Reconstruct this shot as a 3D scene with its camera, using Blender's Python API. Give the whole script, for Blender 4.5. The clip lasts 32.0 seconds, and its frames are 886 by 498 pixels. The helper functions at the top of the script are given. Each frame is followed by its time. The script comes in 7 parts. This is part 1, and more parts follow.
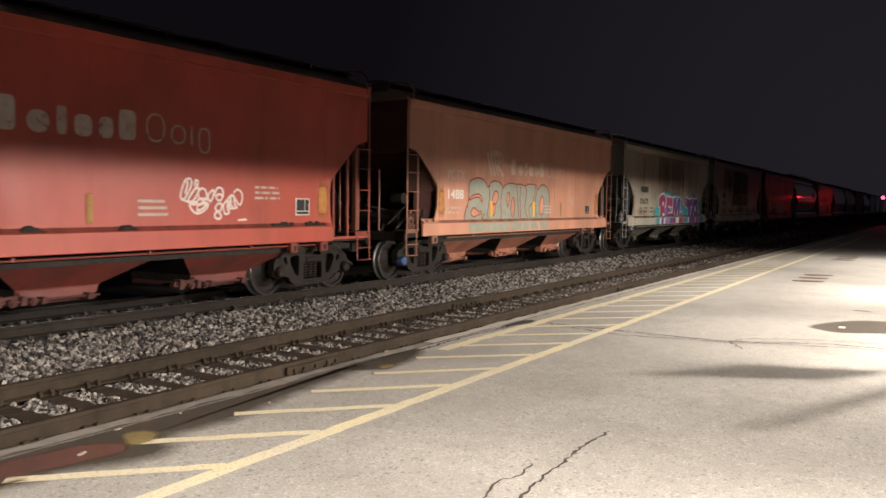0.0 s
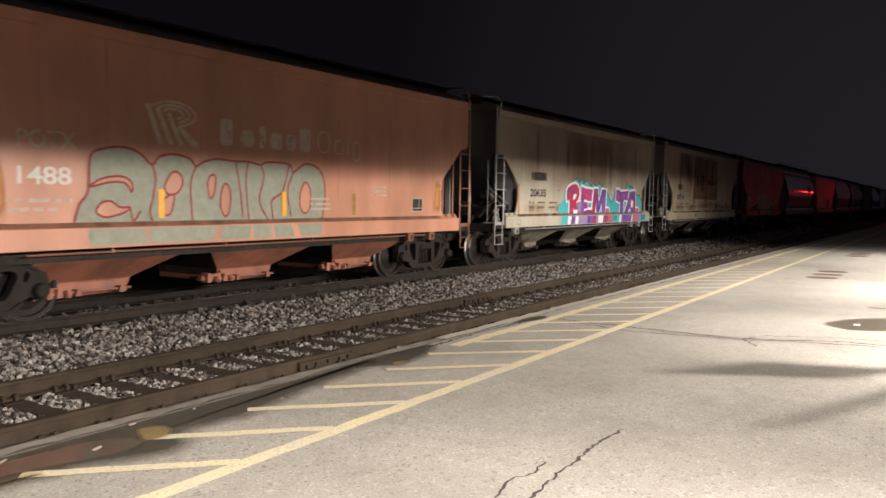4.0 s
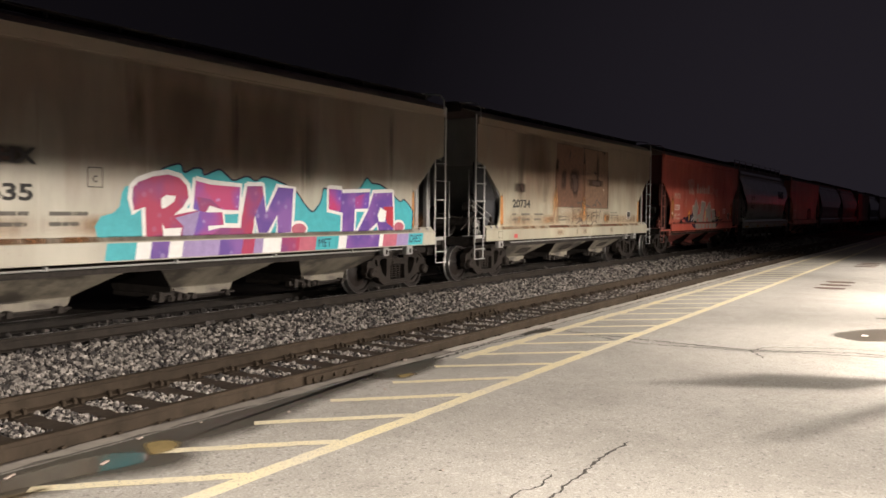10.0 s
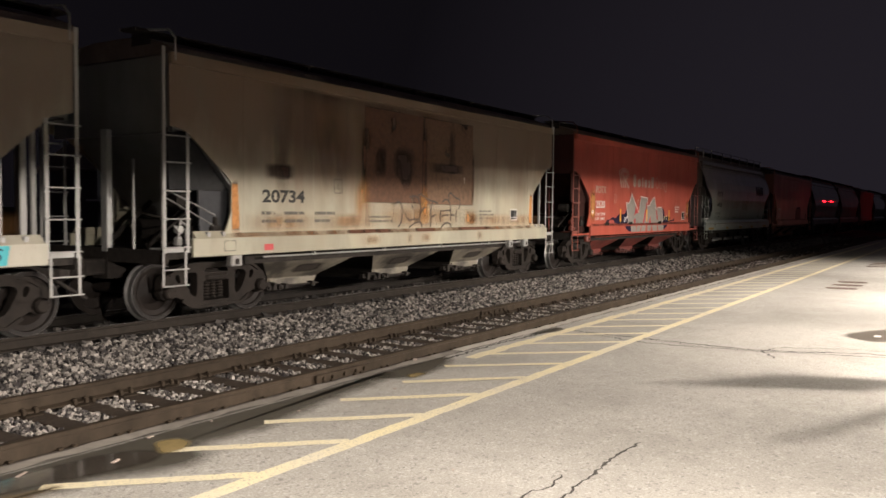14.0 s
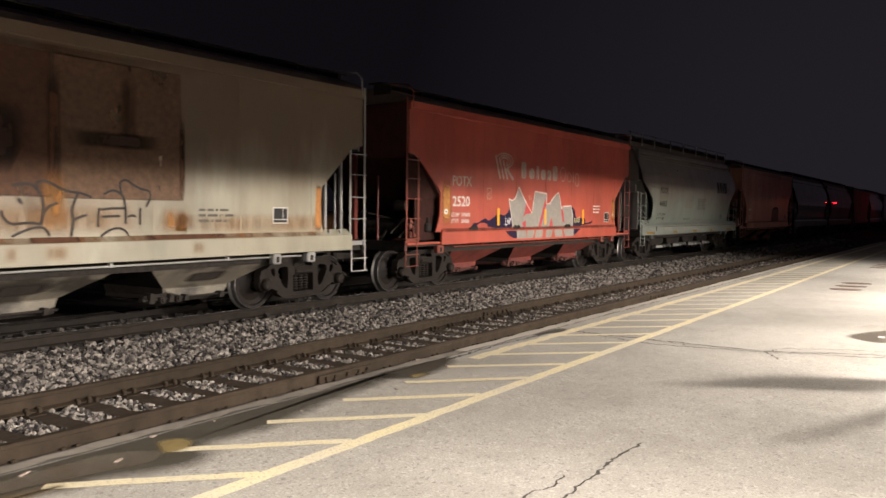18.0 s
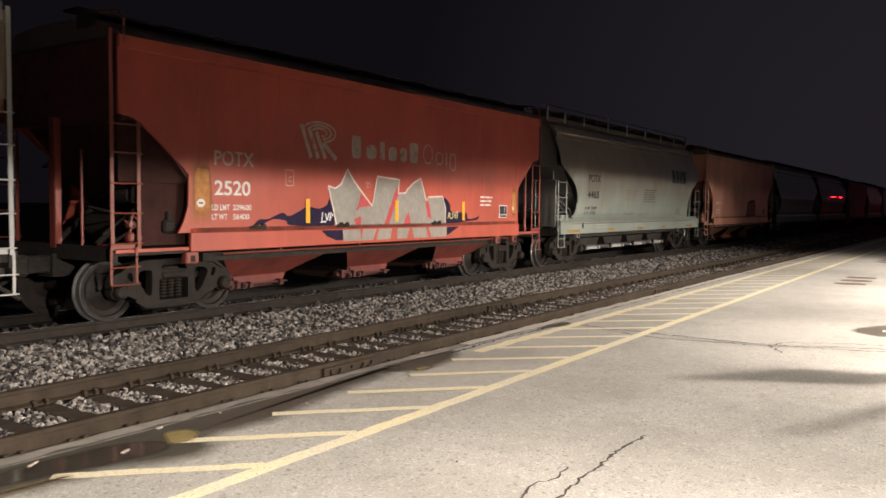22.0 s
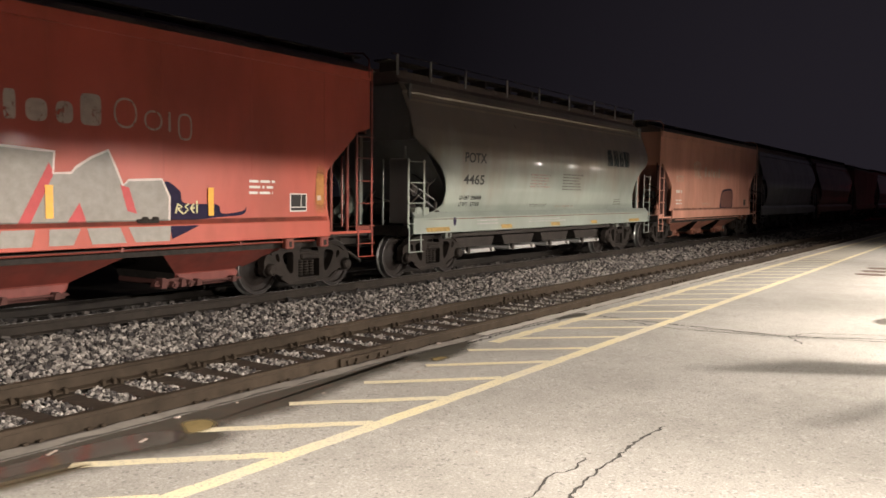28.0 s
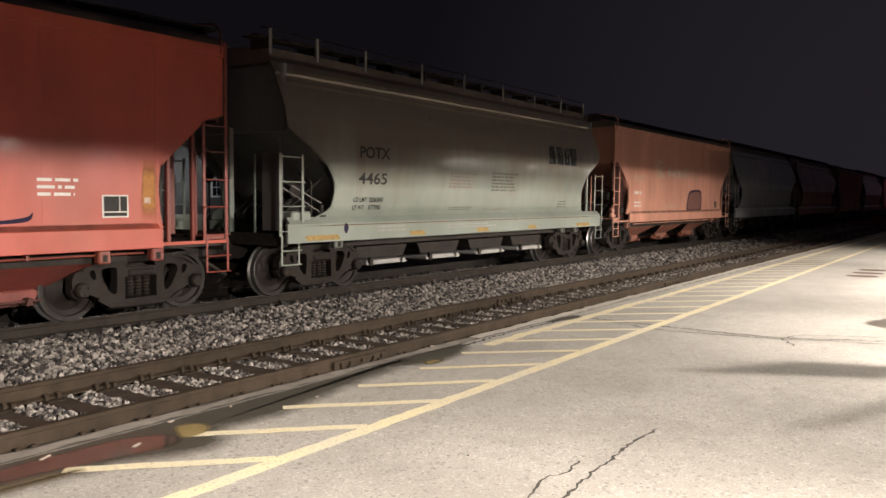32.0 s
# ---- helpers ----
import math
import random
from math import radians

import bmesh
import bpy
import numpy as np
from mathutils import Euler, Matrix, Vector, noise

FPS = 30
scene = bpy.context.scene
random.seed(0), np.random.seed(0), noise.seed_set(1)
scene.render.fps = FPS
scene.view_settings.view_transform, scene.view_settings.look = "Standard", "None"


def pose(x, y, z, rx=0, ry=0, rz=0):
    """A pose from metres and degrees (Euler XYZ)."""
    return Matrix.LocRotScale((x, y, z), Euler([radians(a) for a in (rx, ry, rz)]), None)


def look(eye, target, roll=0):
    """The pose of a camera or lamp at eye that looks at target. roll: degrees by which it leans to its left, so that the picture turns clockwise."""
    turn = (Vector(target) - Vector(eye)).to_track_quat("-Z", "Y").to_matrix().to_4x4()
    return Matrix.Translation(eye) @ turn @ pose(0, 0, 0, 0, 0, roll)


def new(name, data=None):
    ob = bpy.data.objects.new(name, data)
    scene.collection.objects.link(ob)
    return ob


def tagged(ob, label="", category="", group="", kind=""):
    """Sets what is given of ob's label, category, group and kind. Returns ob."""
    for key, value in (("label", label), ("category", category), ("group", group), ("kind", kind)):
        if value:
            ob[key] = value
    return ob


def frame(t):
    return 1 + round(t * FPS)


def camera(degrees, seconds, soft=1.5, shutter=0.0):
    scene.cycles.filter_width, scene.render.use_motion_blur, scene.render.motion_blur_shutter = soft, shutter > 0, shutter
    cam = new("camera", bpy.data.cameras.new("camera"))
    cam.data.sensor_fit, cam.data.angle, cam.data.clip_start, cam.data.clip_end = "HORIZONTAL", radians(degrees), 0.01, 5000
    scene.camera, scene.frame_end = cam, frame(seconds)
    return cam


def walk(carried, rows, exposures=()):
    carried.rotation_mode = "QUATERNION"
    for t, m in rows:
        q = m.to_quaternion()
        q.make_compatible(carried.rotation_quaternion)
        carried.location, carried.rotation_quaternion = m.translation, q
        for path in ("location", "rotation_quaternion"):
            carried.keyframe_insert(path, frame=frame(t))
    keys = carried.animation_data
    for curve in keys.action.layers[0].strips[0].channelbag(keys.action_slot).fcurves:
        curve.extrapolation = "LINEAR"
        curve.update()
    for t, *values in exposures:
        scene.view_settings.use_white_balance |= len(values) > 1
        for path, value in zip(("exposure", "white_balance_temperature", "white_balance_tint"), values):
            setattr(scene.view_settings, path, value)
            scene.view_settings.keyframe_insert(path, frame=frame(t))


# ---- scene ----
cam = camera(57.02, 32.0, soft=1.6, shutter=0.5)


def aim(yaw, pitch, roll, x, y, z):
    """A camera pose: yaw from +x towards +y, pitch up, roll, in degrees."""
    a, b, c = radians(yaw), radians(pitch), radians(roll)
    f = Vector((math.cos(a) * math.cos(b), math.sin(a) * math.cos(b), math.sin(b)))
    r = Vector((math.sin(a), -math.cos(a), 0))
    u = r.cross(f)
    r, u = math.cos(c) * r + math.sin(c) * u, -math.sin(c) * r + math.cos(c) * u
    m = Matrix((r, u, -f)).transposed().to_4x4()
    return Matrix.Translation((x, y, z)) @ m


walk(cam, [
    (0, aim(31.21, -3.14, 0.68, 0.010, -0.009, 1.825)),
    (0.5, aim(31.48, -3.22, 0.79, -0.000, -0.016, 1.837)),
    (1, aim(31.73, -3.23, 0.88, -0.003, -0.009, 1.839)),
    (1.5, aim(31.84, -3.24, 0.89, 0.006, 0.002, 1.840)),
    (2, aim(32.03, -3.28, 0.86, -0.005, 0.003, 1.840)),
    (2.5, aim(32.20, -3.37, 0.78, 0.002, 0.002, 1.838)),
    (3, aim(32.11, -3.49, 0.81, -0.009, 0.005, 1.847)),
    (3.5, aim(31.96, -3.56, 0.89, 0.005, 0.018, 1.845)),
    (5.5, aim(32.13, -3.22, 0.41, 0.014, -0.008, 1.844)),
    (6, aim(32.06, -3.04, 0.43, 0.018, -0.002, 1.843)),
    (6.5, aim(32.01, -2.98, 0.45, 0.013, -0.014, 1.847)),
    (7, aim(31.91, -3.02, 0.48, 0.007, -0.026, 1.854)),
    (7.5, aim(31.97, -2.82, 0.46, -0.002, -0.026, 1.850)),
    (8, aim(32.22, -2.38, 0.51, -0.020, -0.014, 1.856)),
    (8.5, aim(32.52, -2.15, 0.35, -0.010, -0.011, 1.850)),
    (9, aim(32.51, -2.40, 0.40, -0.001, -0.009, 1.858)),
    (9.5, aim(32.41, -2.60, 0.47, 0.001, -0.001, 1.853)),
    (10, aim(32.47, -2.71, 0.51, -0.005, -0.010, 1.856)),
    (10.5, aim(32.59, -2.78, 0.38, 0.012, -0.006, 1.852)),
    (11, aim(32.71, -2.83, 0.31, 0.020, 0.002, 1.848)),
    (11.5, aim(32.90, -2.77, 0.36, 0.003, -0.011, 1.859)),
    (12, aim(32.87, -2.53, 0.42, 0.002, -0.010, 1.852)),
    (12.5, aim(32.80, -2.42, 0.51, 0.003, -0.011, 1.854)),
    (13, aim(32.93, -2.47, 0.56, 0.006, -0.002, 1.852)),
    (13.5, aim(33.06, -2.62, 0.54, 0.006, 0.000, 1.855)),
    (14, aim(33.12, -2.78, 0.57, 0.001, 0.004, 1.859)),
    (14.5, aim(33.22, -2.87, 0.51, 0.014, 0.001, 1.859)),
    (16.5, aim(33.38, -2.57, 0.50, 0.000, 0.005, 1.861)),
    (17, aim(33.41, -2.58, 0.51, -0.006, -0.003, 1.863)),
    (17.5, aim(33.41, -2.60, 0.46, -0.000, 0.001, 1.852)),
    (18, aim(33.36, -2.68, 0.56, 0.004, -0.004, 1.847)),
    (18.5, aim(33.28, -2.82, 0.71, -0.002, -0.010, 1.849)),
    (19, aim(33.24, -2.89, 0.64, -0.000, -0.007, 1.838)),
    (19.5, aim(33.25, -2.98, 0.57, 0.007, 0.001, 1.825)),
    (20, aim(33.26, -3.06, 0.56, -0.001, 0.000, 1.818)),
    (20.5, aim(33.27, -3.09, 0.53, 0.005, -0.006, 1.817)),
    (21, aim(33.19, -3.03, 0.65, -0.008, -0.001, 1.823)),
    (21.5, aim(33.25, -2.98, 0.64, -0.011, -0.004, 1.825)),
    (22, aim(33.66, -3.08, 0.61, -0.020, -0.018, 1.838)),
    (22.5, aim(34.22, -3.28, 0.52, -0.013, -0.011, 1.840)),
    (23, aim(34.63, -3.52, 0.46, -0.007, -0.001, 1.844)),
    (23.5, aim(34.72, -3.60, 0.40, 0.006, 0.010, 1.829)),
    (24, aim(34.81, -3.81, 0.53, -0.000, 0.000, 1.842)),
    (24.5, aim(34.96, -3.85, 0.39, 0.013, 0.015, 1.828)),
    (25, aim(35.10, -3.94, 0.36, 0.006, 0.007, 1.832)),
    (25.5, aim(35.12, -3.98, 0.42, 0.009, 0.013, 1.828)),
    (27.5, aim(34.68, -3.52, 0.59, -0.011, -0.006, 1.825)),
    (28, aim(34.76, -3.71, 0.51, 0.006, 0.008, 1.825)),
    (28.5, aim(34.66, -3.96, 0.66, -0.006, 0.011, 1.834)),
    (29, aim(34.46, -4.20, 0.79, 0.009, 0.020, 1.835)),
    (29.5, aim(34.50, -4.31, 0.72, 0.012, 0.012, 1.835)),
    (30, aim(34.45, -4.29, 0.66, 0.011, 0.017, 1.837)),
    (30.5, aim(34.37, -4.11, 0.66, 0.004, 0.012, 1.838)),
    (31, aim(34.18, -3.86, 0.70, 0.000, 0.012, 1.837)),
    (31.5, aim(34.16, -3.62, 0.63, -0.004, 0.013, 1.838)),
    (32, aim(34.27, -3.56, 0.43, -0.005, 0.006, 1.836)),
], exposures=[(0, 0.09), (12, 0.14), (32, 0.24)])

# the train's place along its track, second by second; it slows down
TRAIN = [(0, 51.02), (1, 48.46), (2, 45.89), (3, 43.35), (3.5, 42.09), (5.5, 36.99), (6, 35.73), (7, 33.24), (8, 30.79), (9, 28.43), (10, 26.14), (11, 23.87), (12, 21.63), (13, 19.47), (14, 17.35), (14.5, 16.32), (16.5, 12.16), (17, 11.20), (18, 9.35), (19, 7.61), (20, 5.94), (21, 4.33), (22, 2.78), (23, 1.32), (24, 0.00), (25, -1.19), (25.5, -1.75), (27.5, -3.92), (28, -4.41), (29, -5.32), (30, -6.14), (31, -6.89), (32, -7.57)]


def train_at(t):
    """Smooth place between the knots (Catmull-Rom on uneven knots)."""
    k = TRAIN
    i = max(0, min(len(k) - 2, next((j for j in range(len(k) - 1) if k[j + 1][0] >= t), len(k) - 2)))

    def slope(j):
        a, b = k[max(0, j - 1)], k[min(len(k) - 1, j + 1)]
        return (b[1] - a[1]) / (b[0] - a[0])
    (t0, s0), (t1, s1) = k[i], k[i + 1]
    h = t1 - t0
    u = (t - t0) / h
    return ((2 * u ** 3 - 3 * u * u + 1) * s0 + (u ** 3 - 2 * u * u + u) * h * slope(i)
            + (3 * u * u - 2 * u ** 3) * s1 + (u ** 3 - u * u) * h * slope(i + 1))


# ---- world and lights ----
RAIL1, RAIL2, RAIL_Z1 = 5.935, 7.35, 0.10
RAIL3, RAIL4, RAIL_Z2 = 10.16, 11.575, 0.187
TRACK_Y = 10.87

world = bpy.data.worlds.new("night_sky")
scene.world = world
world.use_nodes = True
wn = world.node_tree
bg = wn.nodes["Background"]
bg.inputs[0].default_value = (0.48, 0.405, 0.545, 1)
# glow along the line, darker behind the train; an added glow behind the station lifts dark sides
sx = wn.nodes.new("ShaderNodeSeparateXYZ")
wn.links.new(wn.nodes.new("ShaderNodeTexCoord").outputs["Generated"], sx.inputs[0])
mr = wn.nodes.new("ShaderNodeMapRange")
mr.inputs["From Min"].default_value, mr.inputs["From Max"].default_value = 0.80, 1.0
mr.inputs["To Min"].default_value, mr.inputs["To Max"].default_value = 0.0085, 0.028
wn.links.new(sx.outputs["X"], mr.inputs["Value"])
rear_fill = wn.nodes.new("ShaderNodeMapRange")
rear_fill.inputs["From Min"].default_value, rear_fill.inputs["From Max"].default_value = 0.05, -0.6
rear_fill.inputs["To Min"].default_value, rear_fill.inputs["To Max"].default_value = 0.0, 0.024
wn.links.new(sx.outputs["Y"], rear_fill.inputs["Value"])
total = wn.nodes.new("ShaderNodeMath")
wn.links.new(mr.outputs[0], total.inputs[0])
wn.links.new(rear_fill.outputs[0], total.inputs[1])
wn.links.new(total.outputs[0], bg.inputs[1])


def point_lamp(name, x, y, z, power, colour, radius):
    d = bpy.data.lights.new(name, "POINT")
    d.energy, d.color, d.shadow_soft_size = power, colour, radius
    ob = new(name, d)
    ob.location = (x, y, z)
    return ob


WARM = (1.0, 0.905, 0.825)


def flood_lamp(name, eye, target, power, cone, blend, radius):
    d = bpy.data.lights.new(name, "SPOT")
    d.energy, d.color, d.shadow_soft_size = power, WARM, radius
    d.spot_size, d.spot_blend = radians(cone), blend
    ob = new(name, d)
    ob.matrix_world = look(eye, target)
    return ob


LAMPS = ((1.7, -4.3, 3.42, 14400, 102), (9.0, -4.0, 3.40, 1300, 107), (12.0, -4.0, 3.40, 5200, 115), (15.0, -4.0, 3.40, 4600, 107), (20.5, -2.5, 3.20, 5900, 90), (26.0, -2.5, 3.20, 4200, 86), (31.5, -2.5, 3.20, 3800, 84))
GLINTS = ((34.2, -4.0, 3.30), (36.0, -4.0, 3.30), (37.2, -4.0, 3.30), (39.5, -4.0, 3.30), (42.6, -4.0, 3.30), (47.0, -4.0, 3.30), (50.5, -4.0, 3.30))
FAR_LAMPS = ((28.0, -4.0, 3.31), (30.6, -4.0, 3.31), (33.2, -4.0, 3.31), (35.8, -4.0, 3.31))
for lx, ly, lz, lp, cone in LAMPS:
    flood_lamp("canopy_lamp", (lx, ly, lz), (lx, ly + (4.8 if lx > 8 else 3.6), 0.0), lp, cone, 1.0, 0.085 if lx == 12.0 else 0.055 if ly < -3 else 0.03)
for lx, ly, lz in FAR_LAMPS:
    flood_lamp("canopy_lamp", (lx, ly, lz), (lx, ly + 2.6, 0.0), 850, 96, 1.0, 0.05)
for lx, ly, lz in GLINTS:
    point_lamp("canopy_lamp", lx, ly, lz, 45 if lx < 38 else 16, WARM, 0.05)
# unseen steady lamp added to light the house; it has no fixture
point_lamp("house_fill", 45.3, 53.4, 6.2, 14, (0.9, 0.95, 1.0), 0.15)
for ly in (5.15, 4.45):
    point_lamp("crossing_flash", 99.6, ly, 3.1, 7.0, (1.0, 0.02, 0.03), 0.1)

# ---- materials ----


def nodes_of(name):
    m = bpy.data.materials.new(name)
    m.use_nodes = True
    t = m.node_tree
    return m, t, t.nodes["Principled BSDF"]


def noise_at(t, co, scale, detail=5.0, rough=0.6, stretch=(1, 1, 1), shift=(0, 0, 0)):
    mp = t.nodes.new("ShaderNodeMapping")
    mp.inputs["Scale"].default_value = stretch
    mp.inputs["Location"].default_value = shift
    t.links.new(co, mp.inputs["Vector"])
    n = t.nodes.new("ShaderNodeTexNoise")
    n.inputs["Scale"].default_value = scale
    n.inputs["Detail"].default_value = detail
    n.inputs["Roughness"].default_value = rough
    t.links.new(mp.outputs[0], n.inputs["Vector"])
    return n.outputs[0]


def ramp_of(t, fac, lo, hi):
    r = t.nodes.new("ShaderNodeMapRange")
    r.inputs["From Min"].default_value, r.inputs["From Max"].default_value = lo, hi
    t.links.new(fac, r.inputs["Value"])
    return r.outputs[0]


def mix_of(t, fac, a, b):
    m = t.nodes.new("ShaderNodeMix")
    m.data_type = "RGBA"
    for sock, v in ((m.inputs[0], fac), (m.inputs[6], a), (m.inputs[7], b)):
        if isinstance(v, (tuple, list)):
            sock.default_value = (*v, 1) if len(v) == 3 else v
        elif isinstance(v, float):
            sock.default_value = v
        else:
            t.links.new(v, sock)
    return m.outputs[2]


def times_of(t, a, b):
    m = t.nodes.new("ShaderNodeMath")
    m.operation = "MULTIPLY"
    for sock, v in ((m.inputs[0], a), (m.inputs[1], b)):
        if isinstance(v, float):
            sock.default_value = v
        else:
            t.links.new(v, sock)
    return m.outputs[0]


def bump_of(t, b, height, strength, dist):
    n = t.nodes.new("ShaderNodeBump")
    n.inputs["Strength"].default_value, n.inputs["Distance"].default_value = strength, dist
    t.links.new(height, n.inputs["Height"])
    t.links.new(n.outputs[0], b.inputs["Normal"])


def coords(t, kind="Object"):
    return t.nodes.new("ShaderNodeTexCoord").outputs[kind]


def paint(name, base, rust=(0.13, 0.055, 0.02), wear=0.35, seed=0.0, rough=0.45, streak=0.5, grime=0.45, wash=0.0, soot=0.0, coat=0.0, polish=0.10):
    """Weathered car paint: broad fading, vertical rust and grime streaks, small chips."""
    m, t, b = nodes_of(name)
    co = coords(t)
    big = noise_at(t, co, 0.55, 3, 0.5, shift=(seed * 7.1, seed * 3.3, seed))
    col = mix_of(t, ramp_of(t, big, 0.3, 0.75), tuple(c * 0.8 for c in base), tuple(min(1, c * 1.12) for c in base))
    st = noise_at(t, co, 1.1, 3, 0.5, stretch=(1.9, 1, 0.14), shift=(seed * 5.7, 0, seed * 2))
    col = mix_of(t, times_of(t, ramp_of(t, st, 0.47, 0.72), streak), col, tuple(0.35 * c + 0.65 * r for c, r in zip(base, rust)))
    wide = noise_at(t, co, 0.9, 3, 0.55, stretch=(1, 1, 0.12), shift=(seed * 3.1, 0, seed))
    col = mix_of(t, times_of(t, ramp_of(t, wide, 0.36, 0.62), streak * 0.75), col, tuple(0.4 * c + 0.6 * r for c, r in zip(base, rust)))
    if wash:
        # roof run-off: brown blotches, thickest near the roof, ragged below; shade up there is painted in too
        zz = t.nodes.new("ShaderNodeSeparateXYZ")
        t.links.new(co, zz.inputs[0])
        lo = noise_at(t, co, 0.8, 5, 0.6, stretch=(1.6, 1, 0.35), shift=(seed * 1.3, 2, 0))
        ad = t.nodes.new("ShaderNodeMath")
        ad.operation = "ADD"
        t.links.new(zz.outputs["Z"], ad.inputs[0])
        t.links.new(times_of(t, lo, 2.4), ad.inputs[1])
        col = mix_of(t, times_of(t, ramp_of(t, ad.outputs[0], 2.9, 4.0), wash), col, tuple(0.25 * c + 0.75 * r for c, r in zip(base, (0.140, 0.066, 0.032))))
    gr = noise_at(t, co, 2.2, 5, 0.62, stretch=(1.2, 1, 0.45), shift=(seed * 2.7, 4, seed))
    col = mix_of(t, times_of(t, ramp_of(t, gr, 0.45, 0.8), grime), col, tuple(c * 0.45 for c in base))
    if soot:
        so = noise_at(t, co, 1.7, 5, 0.6, stretch=(0.8, 1, 1.3), shift=(seed * 4.1, 1, seed))
        col = mix_of(t, times_of(t, ramp_of(t, so, 0.46, 0.60), soot), col, (0.028, 0.023, 0.019))
    b.inputs["Coat Weight"].default_value, b.inputs["Coat Roughness"].default_value = coat, polish
    ch = noise_at(t, co, 26.0, 4, 0.7, shift=(seed, 0, 0))
    col = mix_of(t, times_of(t, ramp_of(t, ch, 0.66, 0.72), wear), col, rust)
    t.links.new(col, b.inputs["Base Color"])
    t.links.new(ramp_of(t, gr, 0.2, 1.6), b.inputs["Roughness"])
    r = t.nodes.new("ShaderNodeMath")
    r.operation = "ADD"
    t.links.new(times_of(t, gr, 0.3), r.inputs[0])
    r.inputs[1].default_value = rough - 0.15
    t.links.new(r.outputs[0], b.inputs["Roughness"])
    wav = noise_at(t, co, 1.1, 2, 0.5, stretch=(1, 1, 0.7), shift=(seed, seed, 0))
    bump_of(t, b, wav, 0.03 if coat else 0.12, 0.02)
    return m


def rough_stuff(name, c1, c2, scale=8.0, rough=0.85, bump=0.3, dist=0.01, metal=0.0, c3=None):
    """A dull surface with grain at two scales."""
    m, t, b = nodes_of(name)
    co = coords(t)
    n1 = noise_at(t, co, scale, 6, 0.65)
    n2 = noise_at(t, co, scale * 0.13, 4, 0.6)
    col = mix_of(t, ramp_of(t, n1, 0.3, 0.7), c1, c2)
    col = mix_of(t, times_of(t, ramp_of(t, n2, 0.4, 0.75), 0.6), col, c3 or tuple(0.55 * c for c in c1))
    t.links.new(col, b.inputs["Base Color"])
    b.inputs["Roughness"].default_value = rough
    b.inputs["Metallic"].default_value = metal
    b.inputs["Specular IOR Level"].default_value = 0.15 if max(c2) < 0.1 else 0.5
    bump_of(t, b, n1, bump, dist)
    return m


def flat_paint(name, c, rough=0.6, var=0.25, alpha_wear=None):
    m, t, b = nodes_of(name)
    co = coords(t)
    n = noise_at(t, co, 9.0, 5, 0.65)
    n2 = noise_at(t, co, 1.2, 3, 0.5, stretch=(1, 1, 0.4))
    col = mix_of(t, ramp_of(t, n, 0.3, 0.7), tuple(v * (1 - var) for v in c), c)
    col = mix_of(t, times_of(t, ramp_of(t, n2, 0.4, 0.8), var), col, tuple(v * 0.5 for v in c))
    t.links.new(col, b.inputs["Base Color"])
    b.inputs["Roughness"].default_value = rough
    b.inputs["Specular IOR Level"].default_value = 0.12 if max(c) < 0.2 else 0.4
    if alpha_wear:
        w = noise_at(t, co, 14.0, 7, 0.75, stretch=(1, 1, 0.5))
        t.links.new(ramp_of(t, w, alpha_wear, alpha_wear + 0.07), b.inputs["Alpha"])
    return m


def glow(name, c, power):
    m, t, b = nodes_of(name)
    b.inputs["Base Color"].default_value = (*c, 1)
    b.inputs["Emission Color"].default_value = (*c, 1)
    b.inputs["Emission Strength"].default_value = power
    return m


RED = paint("red_car_paint", (0.46, 0.084, 0.052), wear=0.25, seed=1.0, streak=0.25, grime=0.3, coat=0.03)
RED_A = paint("red_car_paint_older", (0.41, 0.068, 0.043), wear=0.3, seed=2.0, streak=0.3, grime=0.35)
ORANGE = paint("faded_orange_paint", (0.54, 0.255, 0.165), wear=0.35, seed=3.0, streak=0.3, grime=0.3, wash=0.35)
ORANGE_G = paint("faded_orange_paint_older", (0.60, 0.285, 0.20), wear=0.35, seed=4.0, streak=0.35, grime=0.35)
CREAM = paint("cream_car_paint", (0.45, 0.425, 0.34), rust=(0.15, 0.065, 0.024), wear=0.5, seed=5.0, streak=0.3, grime=0.35, wash=0.85)
CREAM_D = paint("rusty_cream_paint", (0.39, 0.365, 0.275), rust=(0.17, 0.075, 0.025), wear=0.5, seed=6.0, streak=0.22, grime=0.45, wash=1.0)
GREY = paint("pale_grey_paint", (0.25, 0.275, 0.235), wear=0.1, seed=7.0, rough=0.34, streak=0.03, grime=0.25, coat=0.8, polish=0.055, wash=0.85)
DARK_GREY = paint("dull_grey_paint", (0.19, 0.19, 0.18), wear=0.3, seed=8.0, streak=0.3)
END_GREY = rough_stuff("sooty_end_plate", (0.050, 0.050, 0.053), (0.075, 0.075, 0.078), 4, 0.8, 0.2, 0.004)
# red darkened to carry the shade at car ends; red gates share it
END_OXIDE = rough_stuff("shaded_red_sheet", (0.060, 0.020, 0.015), (0.10, 0.032, 0.024), 4, 0.85, 0.2, 0.004)
TRIM_RED = paint("dark_red_fittings", (0.21, 0.042, 0.030), wear=0.5, seed=23.0, streak=0.5, grime=0.7)
TRIM_ORANGE = paint("dark_orange_fittings", (0.27, 0.115, 0.072), wear=0.5, seed=24.0, streak=0.5, grime=0.7)
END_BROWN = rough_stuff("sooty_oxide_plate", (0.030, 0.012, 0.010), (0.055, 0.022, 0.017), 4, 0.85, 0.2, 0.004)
TANRIB = paint("dull_tan_rib", (0.27, 0.225, 0.16), wear=0.2, seed=25.0, streak=0.3, grime=0.5)
